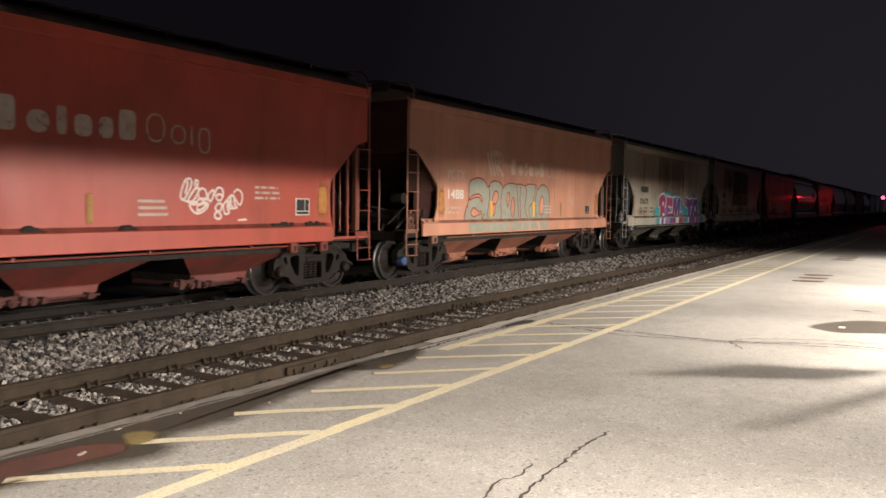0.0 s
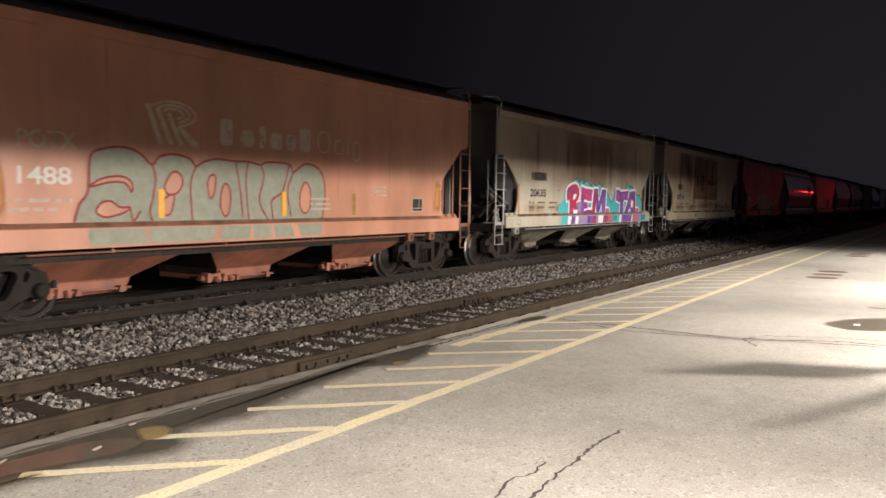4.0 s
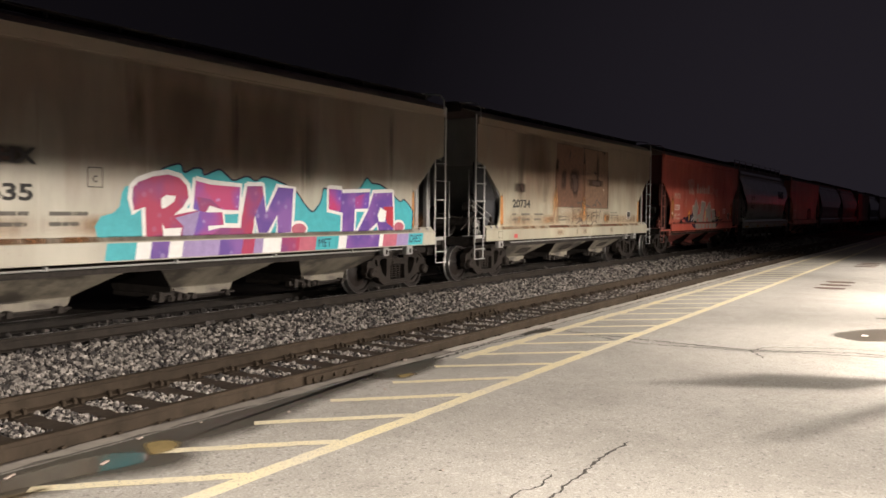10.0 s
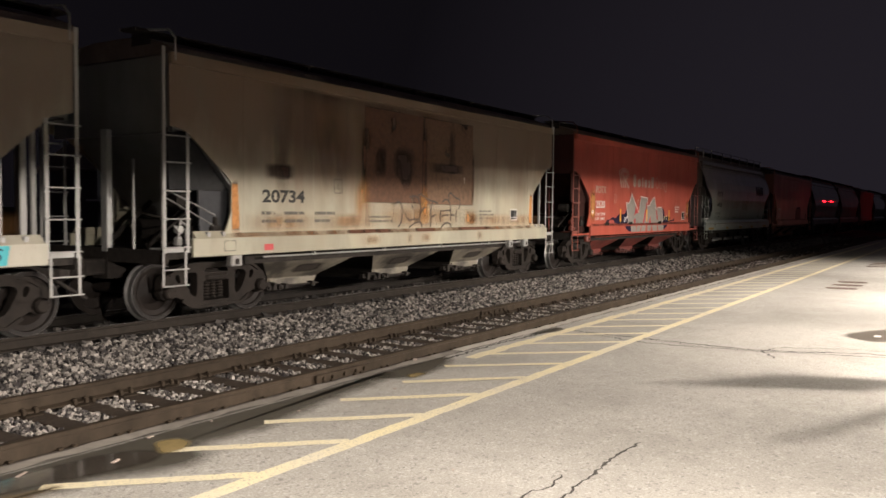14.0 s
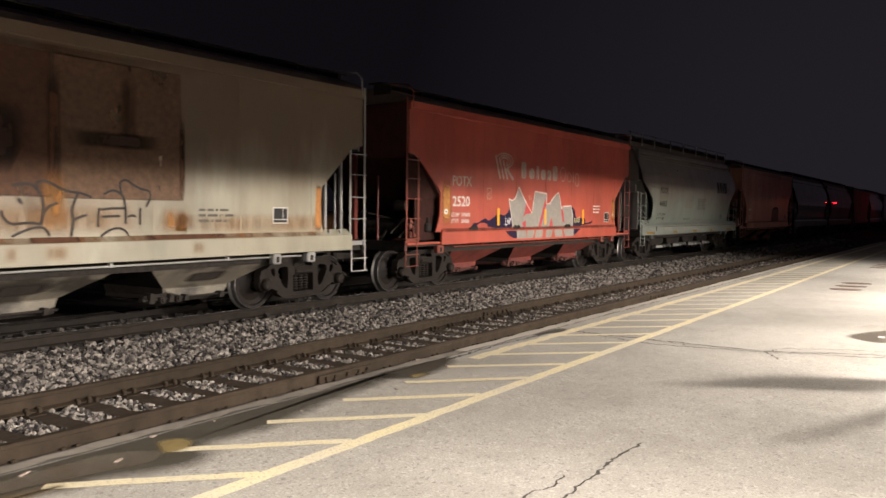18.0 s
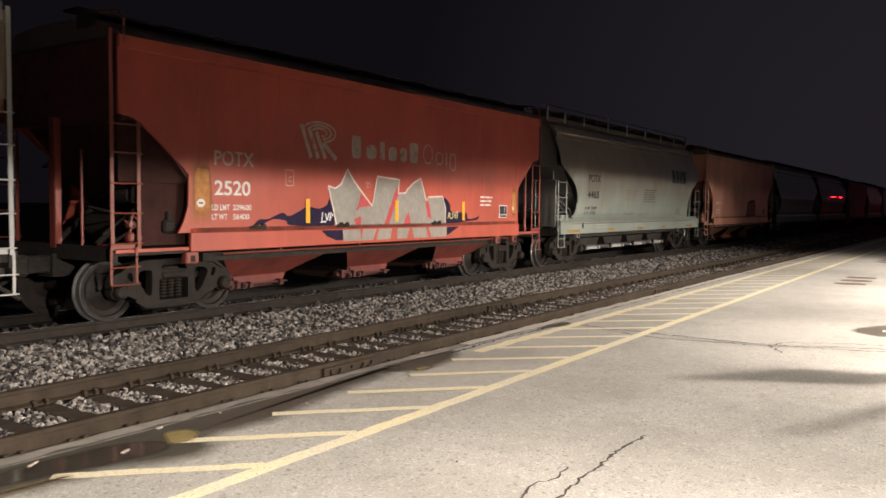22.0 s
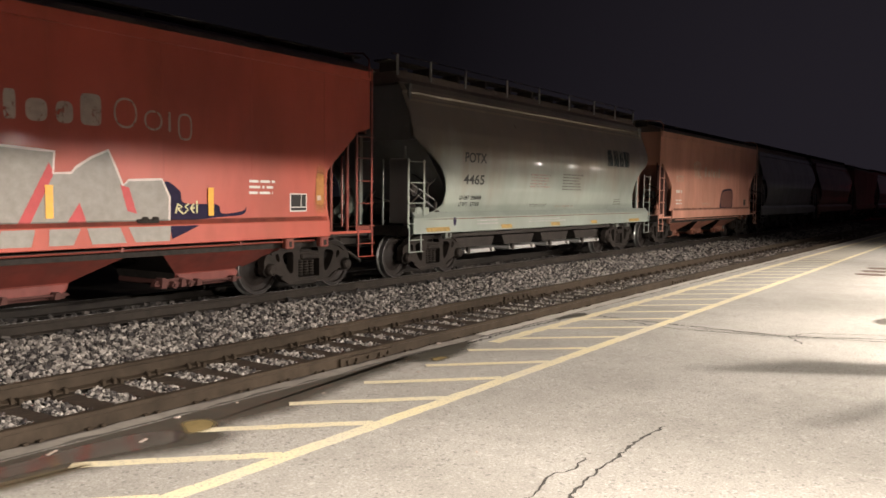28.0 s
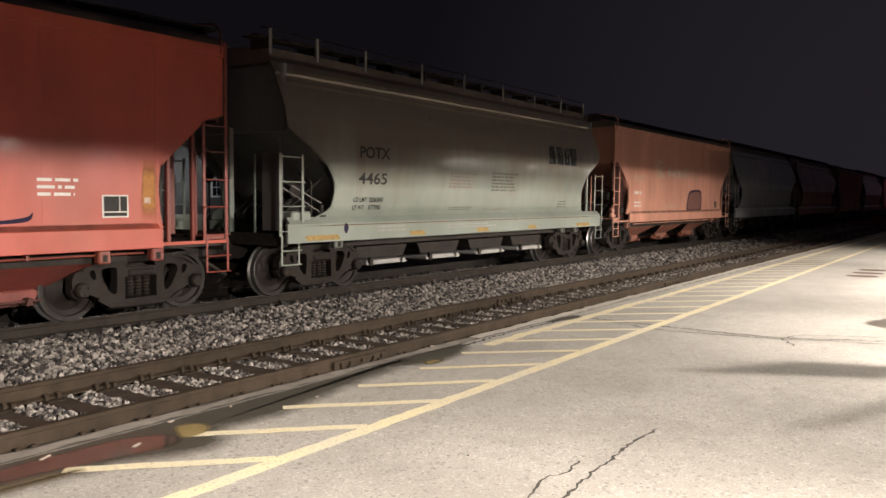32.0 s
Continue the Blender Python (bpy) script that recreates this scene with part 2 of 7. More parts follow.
MID_GREY = paint("mid_grey_paint", (0.36, 0.355, 0.335), wear=0.3, seed=9.0, streak=0.3)
BROWN = paint("brown_oxide_paint", (0.24, 0.12, 0.095), wear=0.3, seed=10.0, streak=0.3, rough=0.75, coat=0.35, polish=0.03)
DULL_BROWN = paint("dull_brown_paint", (0.24, 0.12, 0.095), wear=0.3, seed=22.0, streak=0.3, rough=0.8)
SLATE = paint("glossy_slate_paint", (0.19, 0.19, 0.19), wear=0.1, seed=18.0, streak=0.1, rough=0.75, coat=0.6, polish=0.03)
PEARL = paint("glossy_pale_paint", (0.30, 0.27, 0.27), wear=0.1, seed=19.0, streak=0.1, rough=0.75, coat=0.5, polish=0.03)
# car paints darkened for shade under the sill, with grime and soot added
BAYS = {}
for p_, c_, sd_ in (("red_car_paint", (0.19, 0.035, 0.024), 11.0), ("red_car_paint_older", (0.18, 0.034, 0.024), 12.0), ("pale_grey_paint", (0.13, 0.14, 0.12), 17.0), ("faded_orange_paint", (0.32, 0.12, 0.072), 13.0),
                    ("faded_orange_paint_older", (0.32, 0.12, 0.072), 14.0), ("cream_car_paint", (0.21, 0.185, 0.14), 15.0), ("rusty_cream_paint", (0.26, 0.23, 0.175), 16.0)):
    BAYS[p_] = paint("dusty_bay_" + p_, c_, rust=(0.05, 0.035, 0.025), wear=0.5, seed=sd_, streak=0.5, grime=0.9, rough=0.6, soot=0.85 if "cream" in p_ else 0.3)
STEEL = rough_stuff("greasy_cast_steel", (0.013, 0.0108, 0.009), (0.031, 0.024, 0.0195), 5, 0.75, 0.3, 0.01, 0.0)
WHEEL = rough_stuff("rusty_wheel_steel", (0.014, 0.011, 0.0095), (0.032, 0.025, 0.021), 5, 0.6, 0.2, 0.006, 0.1)
WHEELRIM = rough_stuff("scuffed_wheel_rim", (0.013, 0.011, 0.010), (0.030, 0.025, 0.022), 14, 0.5, 0.2, 0.004)
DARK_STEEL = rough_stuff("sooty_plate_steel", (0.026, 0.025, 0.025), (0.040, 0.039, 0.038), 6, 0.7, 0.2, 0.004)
TREAD = rough_stuff("polished_steel", (0.24, 0.23, 0.215), (0.42, 0.40, 0.38), 30, 0.35, 0.1, 0.001, 0.75)
UNDER = rough_stuff("sooty_underframe", (0.020, 0.017, 0.015), (0.046, 0.038, 0.032), 11, 0.8, 0.3, 0.01)
ROOF = rough_stuff("dirty_roof_sheet", (0.10, 0.075, 0.06), (0.15, 0.11, 0.09), 5, 0.75, 0.3, 0.01)
RAILRUST = rough_stuff("rusted_rail_steel", (0.024, 0.017, 0.011), (0.050, 0.036, 0.024), 6, 0.75, 0.3, 0.004, 0.1)
RAILDULL = rough_stuff("sooty_rail_steel", (0.018, 0.014, 0.011), (0.036, 0.029, 0.023), 6, 0.75, 0.3, 0.004, 0.1)
TIEWOOD = rough_stuff("creosoted_tie_wood", (0.035, 0.026, 0.019), (0.07, 0.052, 0.038), 12, 0.9, 0.6, 0.02)
CONCRETE = rough_stuff("stained_concrete", (0.17, 0.148, 0.122), (0.30, 0.268, 0.225), 5, 0.85, 0.4, 0.01, c3=(0.085, 0.070, 0.055))
PALECONCRETE = rough_stuff("pale_worn_concrete", (0.40, 0.36, 0.30), (0.56, 0.51, 0.44), 5, 0.85, 0.4, 0.01, c3=(0.24, 0.205, 0.165))
EDGEDIRT = rough_stuff("dirty_platform_edge", (0.060, 0.050, 0.040), (0.12, 0.103, 0.084), 7, 0.9, 0.5, 0.01)
DIRT = rough_stuff("trackside_dirt", (0.040, 0.033, 0.027), (0.085, 0.070, 0.056), 9, 0.95, 0.7, 0.03)
UNSEENFLOOR = rough_stuff("unseen_dark_floor", (0.035, 0.026, 0.022), (0.055, 0.042, 0.036), 6, 0.9)
WALLS = rough_stuff("station_wall", (0.06, 0.045, 0.035), (0.10, 0.075, 0.06), 4, 0.9)
WHITE = flat_paint("white_lettering", (0.72, 0.68, 0.62), 0.6, 0.2, 0.30)
DULLWHITE = flat_paint("weathered_white_lettering", (0.50, 0.40, 0.34), 0.6, 0.25, 0.36)
FADED = flat_paint("faded_lettering", (0.55, 0.42, 0.33), 0.6, 0.25, 0.36)
PALEYELLOW = flat_paint("pale_yellow_spray", (0.72, 0.66, 0.36), 0.6, 0.2)
GRATERUST = rough_stuff("rusty_grate_iron", (0.085, 0.052, 0.038), (0.16, 0.10, 0.072), 8, 0.85)
FAINTRED = flat_paint("faint_red_print", (0.34, 0.20, 0.17), 0.6, 0.2, 0.46)
PRINT = flat_paint("worn_grey_print", (0.15, 0.14, 0.12), 0.7, 0.3, 0.40)
BLACK = flat_paint("black_lettering", (0.045, 0.043, 0.04), 0.6, 0.2, 0.34)
YELLOW = flat_paint("reflective_yellow", (0.85, 0.42, 0.03), 0.4, 0.15)


def stain(name, c, strength, rim=0.25, lo=0.3, hi=0.62, size=4.0, run=0.3, top=None):
    """A streaky stain that thins out towards its rim and runs downwards."""
    m, t, b = nodes_of(name)
    b.inputs["Base Color"].default_value = (*c, 1)
    b.inputs["Roughness"].default_value = 0.8
    n = noise_at(t, coords(t), size, 6, 0.6, stretch=(1.6, 1, run))
    n2 = noise_at(t, coords(t), 11.0, 4, 0.6)
    col = mix_of(t, ramp_of(t, n2, 0.3, 0.7), tuple(v * 0.75 for v in c), tuple(v * 1.3 for v in c))
    t.links.new(col, b.inputs["Base Color"])
    sep = t.nodes.new("ShaderNodeSeparateXYZ")
    t.links.new(coords(t, "Generated"), sep.inputs[0])
    f = times_of(t, ramp_of(t, n, lo, hi), strength)
    for ax, r in (("X", rim), ("Z", rim)):
        for flip in (False, True):
            r = top if top and flip and ax == "Z" else rim
            mr_ = t.nodes.new("ShaderNodeMapRange")
            mr_.interpolation_type = "SMOOTHSTEP"
            mr_.inputs["From Min"].default_value, mr_.inputs["From Max"].default_value = (1.0, 1.0 - r) if flip else (0.0, r)
            t.links.new(sep.outputs[ax], mr_.inputs["Value"])
            f = times_of(t, f, mr_.outputs[0])
    t.links.new(f, b.inputs["Alpha"])
    return m


LEDGE = stain("rusty_ledge", (0.22, 0.10, 0.038), 0.85, 0.02, 0.36, 0.66, 1.5, 1.0)
LEDGE_DIRT = stain("dirty_ledge", (0.055, 0.032, 0.024), 0.5, 0.02, 0.1, 0.6, 1.5, 1.0)
RUNOFF = stain("ochre_runoff", (0.38, 0.18, 0.055), 0.55, 0.45, 0.2, 0.6)
OCHRE = stain("ochre_primer", (0.42, 0.19, 0.05), 0.8, 0.45, 0.25, 0.6)
PRIMER_SOFT = stain("soft_ochre_primer", (0.44, 0.20, 0.055), 0.8, 0.35, 0.0, 0.3)
PRIMER = stain("orange_primer", (0.46, 0.20, 0.06), 0.95, 0.18, 0.1, 0.45)
DULLYELLOW = stain("dull_yellow_strip", (0.40, 0.25, 0.07), 0.7, 0.05, 0.1, 0.4)
RUST = stain("rust_stain", (0.13, 0.058, 0.026), 0.6, 0.48, 0.25, 0.7, 2.0, 0.5)
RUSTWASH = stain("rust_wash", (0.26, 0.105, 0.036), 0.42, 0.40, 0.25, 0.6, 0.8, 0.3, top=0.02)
# brown run-off with the shade of the upper sides painted in
RUNOFF_SHADE = stain("brown_shade_wash", (0.105, 0.048, 0.025), 0.42, 0.40, 0.22, 0.62, 0.7, 0.3, top=0.02)
RUST_PANEL = stain("rust_panel", (0.120, 0.058, 0.032), 0.90, 0.02, 0.05, 0.45, 0.8, 0.8)
TAN_PANEL = stain("tan_panel", (0.172, 0.100, 0.059), 0.84, 0.02, 0.05, 0.45, 0.8, 0.8)
GREY_PANEL = stain("brown_grey_panel", (0.150, 0.090, 0.054), 0.38, 0.25, 0.10, 0.55, 0.9, 0.35)
RUST_LINE = stain("rust_line", (0.120, 0.050, 0.022), 0.85, 0.30, 0.20, 0.55, 1.6, 0.15)
LEDGE_RUST_SHADOW = stain("ledge_rust_and_shadow", (0.105, 0.042, 0.020), 0.95, 0.12, 0.10, 0.45, 2.5, 1.0)
BAY_SPOT = stain("bay_spot", (0.035, 0.026, 0.020), 0.95, 0.30, 0.05, 0.40, 3.0, 0.8)
RUST_DARK = stain("dark_rust_stain", (0.050, 0.023, 0.014), 0.88, 0.3, 0.15, 0.5, 1.5, 0.7)
SILVER = flat_paint("silver_spray", (0.33, 0.30, 0.26), 0.5, 0.25)
SAGE = flat_paint("sage_spray", (0.30, 0.31, 0.24), 0.6, 0.25)
INK = flat_paint("worn_dark_ink", (0.022, 0.035, 0.040), 0.6, 0.3, 0.42)
MAROON_GREY = flat_paint("dull_maroon_spray", (0.20, 0.085, 0.065), 0.6, 0.3)
MAROON = flat_paint("maroon_spray", (0.28, 0.035, 0.03), 0.6, 0.2)
NAVY = flat_paint("navy_spray", (0.022, 0.015, 0.042), 0.6, 0.3)
TEAL = flat_paint("teal_spray", (0.06, 0.42, 0.46), 0.55, 0.2)
TAGGREY = flat_paint("grey_spray", (0.060, 0.054, 0.052), 0.6, 0.25)
CHALK = flat_paint("white_spray", (0.80, 0.78, 0.74), 0.55, 0.15)
SCARLET = flat_paint("scarlet_spray", (0.45, 0.03, 0.05), 0.55, 0.2)
PINKRED = flat_paint("red_outline_spray", (0.55, 0.08, 0.08), 0.55, 0.2)


def spray_fade():
    """Purple to magenta spray, mottled with lilac dots."""
    m, t, b = nodes_of("purple_magenta_spray")
    co = coords(t)
    n = noise_at(t, co, 1.3, 2, 0.5, shift=(3.0, 0, 1.0))
    col = mix_of(t, ramp_of(t, n, 0.42, 0.58), (0.14, 0.06, 0.34), (0.42, 0.03, 0.13))
    v = t.nodes.new("ShaderNodeTexVoronoi")
    v.inputs["Scale"].default_value = 6.0
    t.links.new(co, v.inputs["Vector"])
    col = mix_of(t, times_of(t, ramp_of(t, v.outputs[0], 0.2, 0.1), 0.6), col, (0.40, 0.27, 0.55))
    t.links.new(col, b.inputs["Base Color"])
    b.inputs["Roughness"].default_value = 0.5
    return m


def mottled_spray(name, base, tint, dots):
    """Sprayed colour that drifts to a second tone, with a few pale dots."""
    m, t, b = nodes_of(name)
    co = coords(t)
    n = noise_at(t, co, 1.8, 2, 0.5, shift=(base[0] * 9, 0, base[2] * 7))
    col = mix_of(t, ramp_of(t, n, 0.42, 0.62), base, tint)
    v = t.nodes.new("ShaderNodeTexVoronoi")
    v.inputs["Scale"].default_value = 5.0
    t.links.new(co, v.inputs["Vector"])
    col = mix_of(t, times_of(t, ramp_of(t, v.outputs[0], 0.26, 0.12), 0.55), col, dots)
    t.links.new(col, b.inputs["Base Color"])
    b.inputs["Roughness"].default_value = 0.55
    return m


SPRAY = spray_fade()
BLUECAP = flat_paint("dirty_blue_paint", (0.05, 0.09, 0.22), 0.6, 0.35)


def asphalt():
    """Pale aggregate worn through dark binder: specks, mottling, broad stains."""
    m, t, b = nodes_of("worn_pale_asphalt")
    co = coords(t)
    fine = noise_at(t, co, 55.0, 3, 0.8)
    mid = noise_at(t, co, 5.0, 6, 0.7)
    big = noise_at(t, co, 0.55, 5, 0.6)
    v = t.nodes.new("ShaderNodeTexVoronoi")
    v.inputs["Scale"].default_value = 48.0
    t.links.new(co, v.inputs["Vector"])
    hue = t.nodes.new("ShaderNodeSeparateColor")
    t.links.new(v.outputs["Color"], hue.inputs[0])
    col = mix_of(t, ramp_of(t, fine, 0.34, 0.68), (0.275, 0.257, 0.224), (0.525, 0.492, 0.433))
    col = mix_of(t, times_of(t, ramp_of(t, hue.outputs[0], 0.90, 0.95), 0.45), col, (0.64, 0.61, 0.56))
    col = mix_of(t, times_of(t, ramp_of(t, hue.outputs[1], 0.92, 0.97), 0.5), col, (0.09, 0.085, 0.075))
    col = mix_of(t, times_of(t, ramp_of(t, big, 0.42, 0.70), 0.42), col, (0.17, 0.155, 0.13))
    col = mix_of(t, times_of(t, ramp_of(t, mid, 0.46, 0.70), 0.35), col, (0.23, 0.21, 0.18))
    t.links.new(col, b.inputs["Base Color"])
    b.inputs["Roughness"].default_value = 0.78
    bump_of(t, b, fine, 0.35, 0.006)
    return m


def worn_yellow():
    m, t, b = nodes_of("worn_yellow_road_paint")
    co = coords(t)
    n = noise_at(t, co, 45.0, 5, 0.75)
    n2 = noise_at(t, co, 1.6, 4, 0.6)
    col = mix_of(t, ramp_of(t, n2, 0.3, 0.7), (0.78, 0.675, 0.40), (0.68, 0.61, 0.45))
    col = mix_of(t, ramp_of(t, n, 0.52, 0.66), col, (0.34, 0.31, 0.26))
    t.links.new(col, b.inputs["Base Color"])
    b.inputs["Roughness"].default_value = 0.7
    bump_of(t, b, n, 0.3, 0.004)
    return m


def stone(name, dark, pale):
    m, t, b = nodes_of(name)
    g = t.nodes.new("ShaderNodeNewGeometry")
    col = mix_of(t, ramp_of(t, g.outputs["Random Per Island"], 0.28, 1.0), dark, pale)
    n = noise_at(t, coords(t), 30.0, 4, 0.6)
    col = mix_of(t, times_of(t, ramp_of(t, n, 0.4, 0.7), 0.35), col, (0.11, 0.088, 0.070))
    t.links.new(col, b.inputs["Base Color"])
    b.inputs["Roughness"].default_value = 0.9
    return m


def wet(name, base, rough):
    m, t, b = nodes_of(name)
    n = noise_at(t, coords(t), 5.0, 4, 0.6)
    t.links.new(mix_of(t, ramp_of(t, n, 0.3, 0.7), tuple(0.6 * c for c in base), base), b.inputs["Base Color"])
    b.inputs["Roughness"].default_value = rough
    return m


ASPHALT, ROADPAINT = asphalt(), worn_yellow()
STONE = stone("crushed_grey_stone", (0.015, 0.0125, 0.0128), (0.35, 0.315, 0.277))
# rail, stone and bed under the train: its shade is put into the colours
RAILSHADE = rough_stuff("shaded_rail_steel", (0.010, 0.008, 0.007), (0.022, 0.018, 0.014), 6, 0.7, 0.2, 0.004)
STONE_SHADED = stone("shaded_crushed_stone", (0.012, 0.011, 0.011), (0.075, 0.066, 0.058))
BEDSHADE = rough_stuff("shaded_track_bed", (0.014, 0.012, 0.011), (0.03, 0.026, 0.022), 7, 0.9, 0.5, 0.02)


def wet_rim(name, base, rough, strength=1.0):
    """A wet film whose cover, kept on the mesh, thins out at its rim."""
    m, t, b = nodes_of(name)
    n = noise_at(t, coords(t), 5.0, 5, 0.65)
    t.links.new(mix_of(t, ramp_of(t, n, 0.3, 0.7), tuple(0.6 * c for c in base), base), b.inputs["Base Color"])
    b.inputs["Roughness"].default_value = rough
    at = t.nodes.new("ShaderNodeAttribute")
    at.attribute_name = "cover"
    a = t.nodes.new("ShaderNodeMath")
    a.operation = "MULTIPLY_ADD"
    t.links.new(n, a.inputs[0])
    a.inputs[1].default_value = 0.55
    t.links.new(at.outputs["Fac"], a.inputs[2])
    t.links.new(times_of(t, ramp_of(t, a.outputs[0], 0.30, 1.15), strength), b.inputs["Alpha"])
    return m


WATER = wet_rim("puddle_water", (0.07, 0.058, 0.046), 0.10, 0.92)
DAMP = wet_rim("damp_asphalt", (0.068, 0.058, 0.040), 0.5, 0.74)
HOLLOW = wet_rim("damp_brown_hollow", (0.115, 0.088, 0.060), 0.35, 0.62)
SILT_THIN = wet_rim("thin_brown_silt", (0.20, 0.14, 0.065), 0.9, 0.5)
SILT = wet_rim("dry_yellow_silt", (0.30, 0.215, 0.075), 0.9, 0.8)


CRACK = wet("crack_filler", (0.07, 0.062, 0.052), 0.95)
LAMPGLOW = glow("lamp_glass", (1.0, 0.86, 0.68), 30.0)
REDGLOW = glow("red_signal_lens", (1.0, 0.012, 0.025), 26.0)
HOUSEWALL = rough_stuff("dim_clapboard", (0.09, 0.086, 0.08), (0.13, 0.125, 0.118), 3, 0.8)
WINDOWGLOW = glow("lit_window_pane", (0.95, 0.97, 1.0), 0.15)
DARKPANE = wet("dark_window_glass", (0.02, 0.022, 0.026), 0.1)
YARDGLOW = glow("white_lamp_glass", (0.9, 0.95, 1.0), 30.0)

# ---- mesh building ----


class Build:
    """Collects boxes, prisms, tubes and sheets into one mesh."""

    def __init__(self):
        self.v, self.f, self.mi = [], [], []

    def add(self, vs, fs, mi=0):
        o = len(self.v)
        self.v += [tuple(p) for p in vs]
        self.f += [tuple(i + o for i in q) for q in fs]
        self.mi += [mi] * len(fs)
        return self

    def box(self, x0, x1, y0, y1, z0, z1, mi=0, bev=0.0):
        if bev:
            b = min(bev, (x1 - x0) / 3, (y1 - y0) / 3, (z1 - z0) / 3)
            bm = bmesh.new()
            bmesh.ops.create_cube(bm, size=1, matrix=Matrix.Translation(((x0 + x1) / 2, (y0 + y1) / 2, (z0 + z1) / 2)) @ Matrix.Diagonal((x1 - x0, y1 - y0, z1 - z0, 1)))
            bmesh.ops.bevel(bm, geom=bm.edges[:], offset=b, segments=1, affect="EDGES")
            bm.verts.index_update()
            self.add([v.co[:] for v in bm.verts], [[v.index for v in f.verts] for f in bm.faces], mi)
            bm.free()
            return self
        vs = [(x, y, z) for z in (z0, z1) for y in (y0, y1) for x in (x0, x1)]
        return self.add(vs, [(0, 2, 3, 1), (4, 5, 7, 6), (0, 1, 5, 4), (2, 6, 7, 3), (0, 4, 6, 2), (1, 3, 7, 5)], mi)

    def prism(self, pts, a0, a1, axis="y", mi=0):
        """A polygon, in xz for axis y, yz for axis x, xy for axis z, pushed from a0 to a1."""
        put = {"y": lambda p, a: (p[0], a, p[1]), "x": lambda p, a: (a, p[0], p[1]), "z": lambda p, a: (p[0], p[1], a)}[axis]
        n = len(pts)
        vs = [put(p, a0) for p in pts] + [put(p, a1) for p in pts]
        fs = [tuple(range(n)), tuple(range(2 * n - 1, n - 1, -1))]
        fs += [(i, i + n, (i + 1) % n + n, (i + 1) % n) for i in range(n)]
        return self.add(vs, fs, mi)

    def bar(self, p, q, r, n=8, mi=0):
        """A round bar from p to q."""
        p, q = Vector(p), Vector(q)
        d = (q - p).normalized()
        a = d.orthogonal().normalized()
        b = d.cross(a)
        ring = [(math.cos(i * math.tau / n) * a + math.sin(i * math.tau / n) * b) * r for i in range(n)]
        vs = [p + o for o in ring] + [q + o for o in ring]
        fs = [(i, (i + 1) % n, (i + 1) % n + n, i + n) for i in range(n)] + [tuple(range(n - 1, -1, -1)), tuple(range(n, 2 * n))]
        return self.add(vs, fs, mi)

    def beam(self, p, q, w, y0, y1, mi=0):
        """A flat bar in the xz plane from p to q, w wide, between y0 and y1."""
        d = Vector((q[0] - p[0], q[1] - p[1])).normalized()
        o = Vector((-d.y, d.x)) * w / 2
        pts = [(p[0] + o.x, p[1] + o.y), (p[0] - o.x, p[1] - o.y), (q[0] - o.x, q[1] - o.y), (q[0] + o.x, q[1] + o.y)]
        return self.prism(pts, y0, y1, "y", mi)

    def lathe(self, prof, centre=(0, 0, 0), n=36, mis=None):
        """Turn a profile of (radius, y) round the y axis."""
        k = len(prof)
        vs = [(centre[0] + r * math.cos(j * math.tau / n), centre[1] + y, centre[2] + r * math.sin(j * math.tau / n)) for j in range(n) for r, y in prof]
        for i in range(k - 1):
            fs = [(j * k + i, j * k + i + 1, ((j + 1) % n) * k + i + 1, ((j + 1) % n) * k + i) for j in range(n)]
            if i == 0:
                self.add(vs, fs, mis[i] if mis else 0)
                base = len(self.v) - len(vs)
            else:
                self.f += [tuple(a + base for a in q) for q in fs]
                self.mi += [mis[i] if mis else 0] * n
        return self

    def sheet(self, rows, mi=0):
        """A grid of points, row by row."""
        k = len(rows[0])
        vs = [p for r in rows for p in r]
        fs = [(i * k + j, i * k + j + 1, (i + 1) * k + j + 1, (i + 1) * k + j) for i in range(len(rows) - 1) for j in range(k - 1)]
        return self.add(vs, fs, mi)

    def mesh(self, name, mats, smooth=False):
        me = bpy.data.meshes.new(name)
        me.from_pydata(self.v, [], self.f)
        for m in mats if isinstance(mats, (list, tuple)) else [mats]:
            me.materials.append(m)
        me.polygons.foreach_set("material_index", self.mi)
        if smooth:
            me.polygons.foreach_set("use_smooth", [True] * len(self.f))
        me.update()
        bm = bmesh.new()
        bm.from_mesh(me)
        bmesh.ops.recalc_face_normals(bm, faces=bm.faces)
        bm.to_mesh(me)
        bm.free()
        return me


def part(name, shape, material, parent, label="", smooth=False, at=None):
    """Links a Build, or a mesh made before, as one mesh object under a thing or part."""
    me = shape if isinstance(shape, bpy.types.Mesh) else shape.mesh(name, material, smooth)
    ob = new(name, me)
    ob.parent = parent
    if at is not None:
        ob.location = at
    return tagged(ob, label)


def thing(name, label, category, group="", kind="", at=(0, 0, 0)):
    ob = new(name)
    ob.location = at
    return tagged(ob, label, category, group, kind)


def structure(name, shape, material, label, smooth=False):
    ob = new(name, shape if isinstance(shape, bpy.types.Mesh) else shape.mesh(name, material, smooth))
    return tagged(ob, label, name.split("_")[0], "", "structure")

# ---- the large structure ----
EDGE = 5.57
structure("ground", Build().sheet([[(x, y, -0.32) for x in (-120, 0, 150, 900)] for y in (900, 12.6, -60, -900)]), DIRT, "dark bare ground running to the horizon")
structure("platform_pavement", Build().box(-60, 140, -0.5, EDGE, -0.31, 0.0), ASPHALT, "pale worn asphalt platform lit by lamps")
# unseen floor, made dark so little light bounces up onto the cars
structure("floor_canopy", Build().box(-60, 140, -40, -0.5, -0.31, 0.0), UNSEENFLOOR, "dark paving under the station canopy")
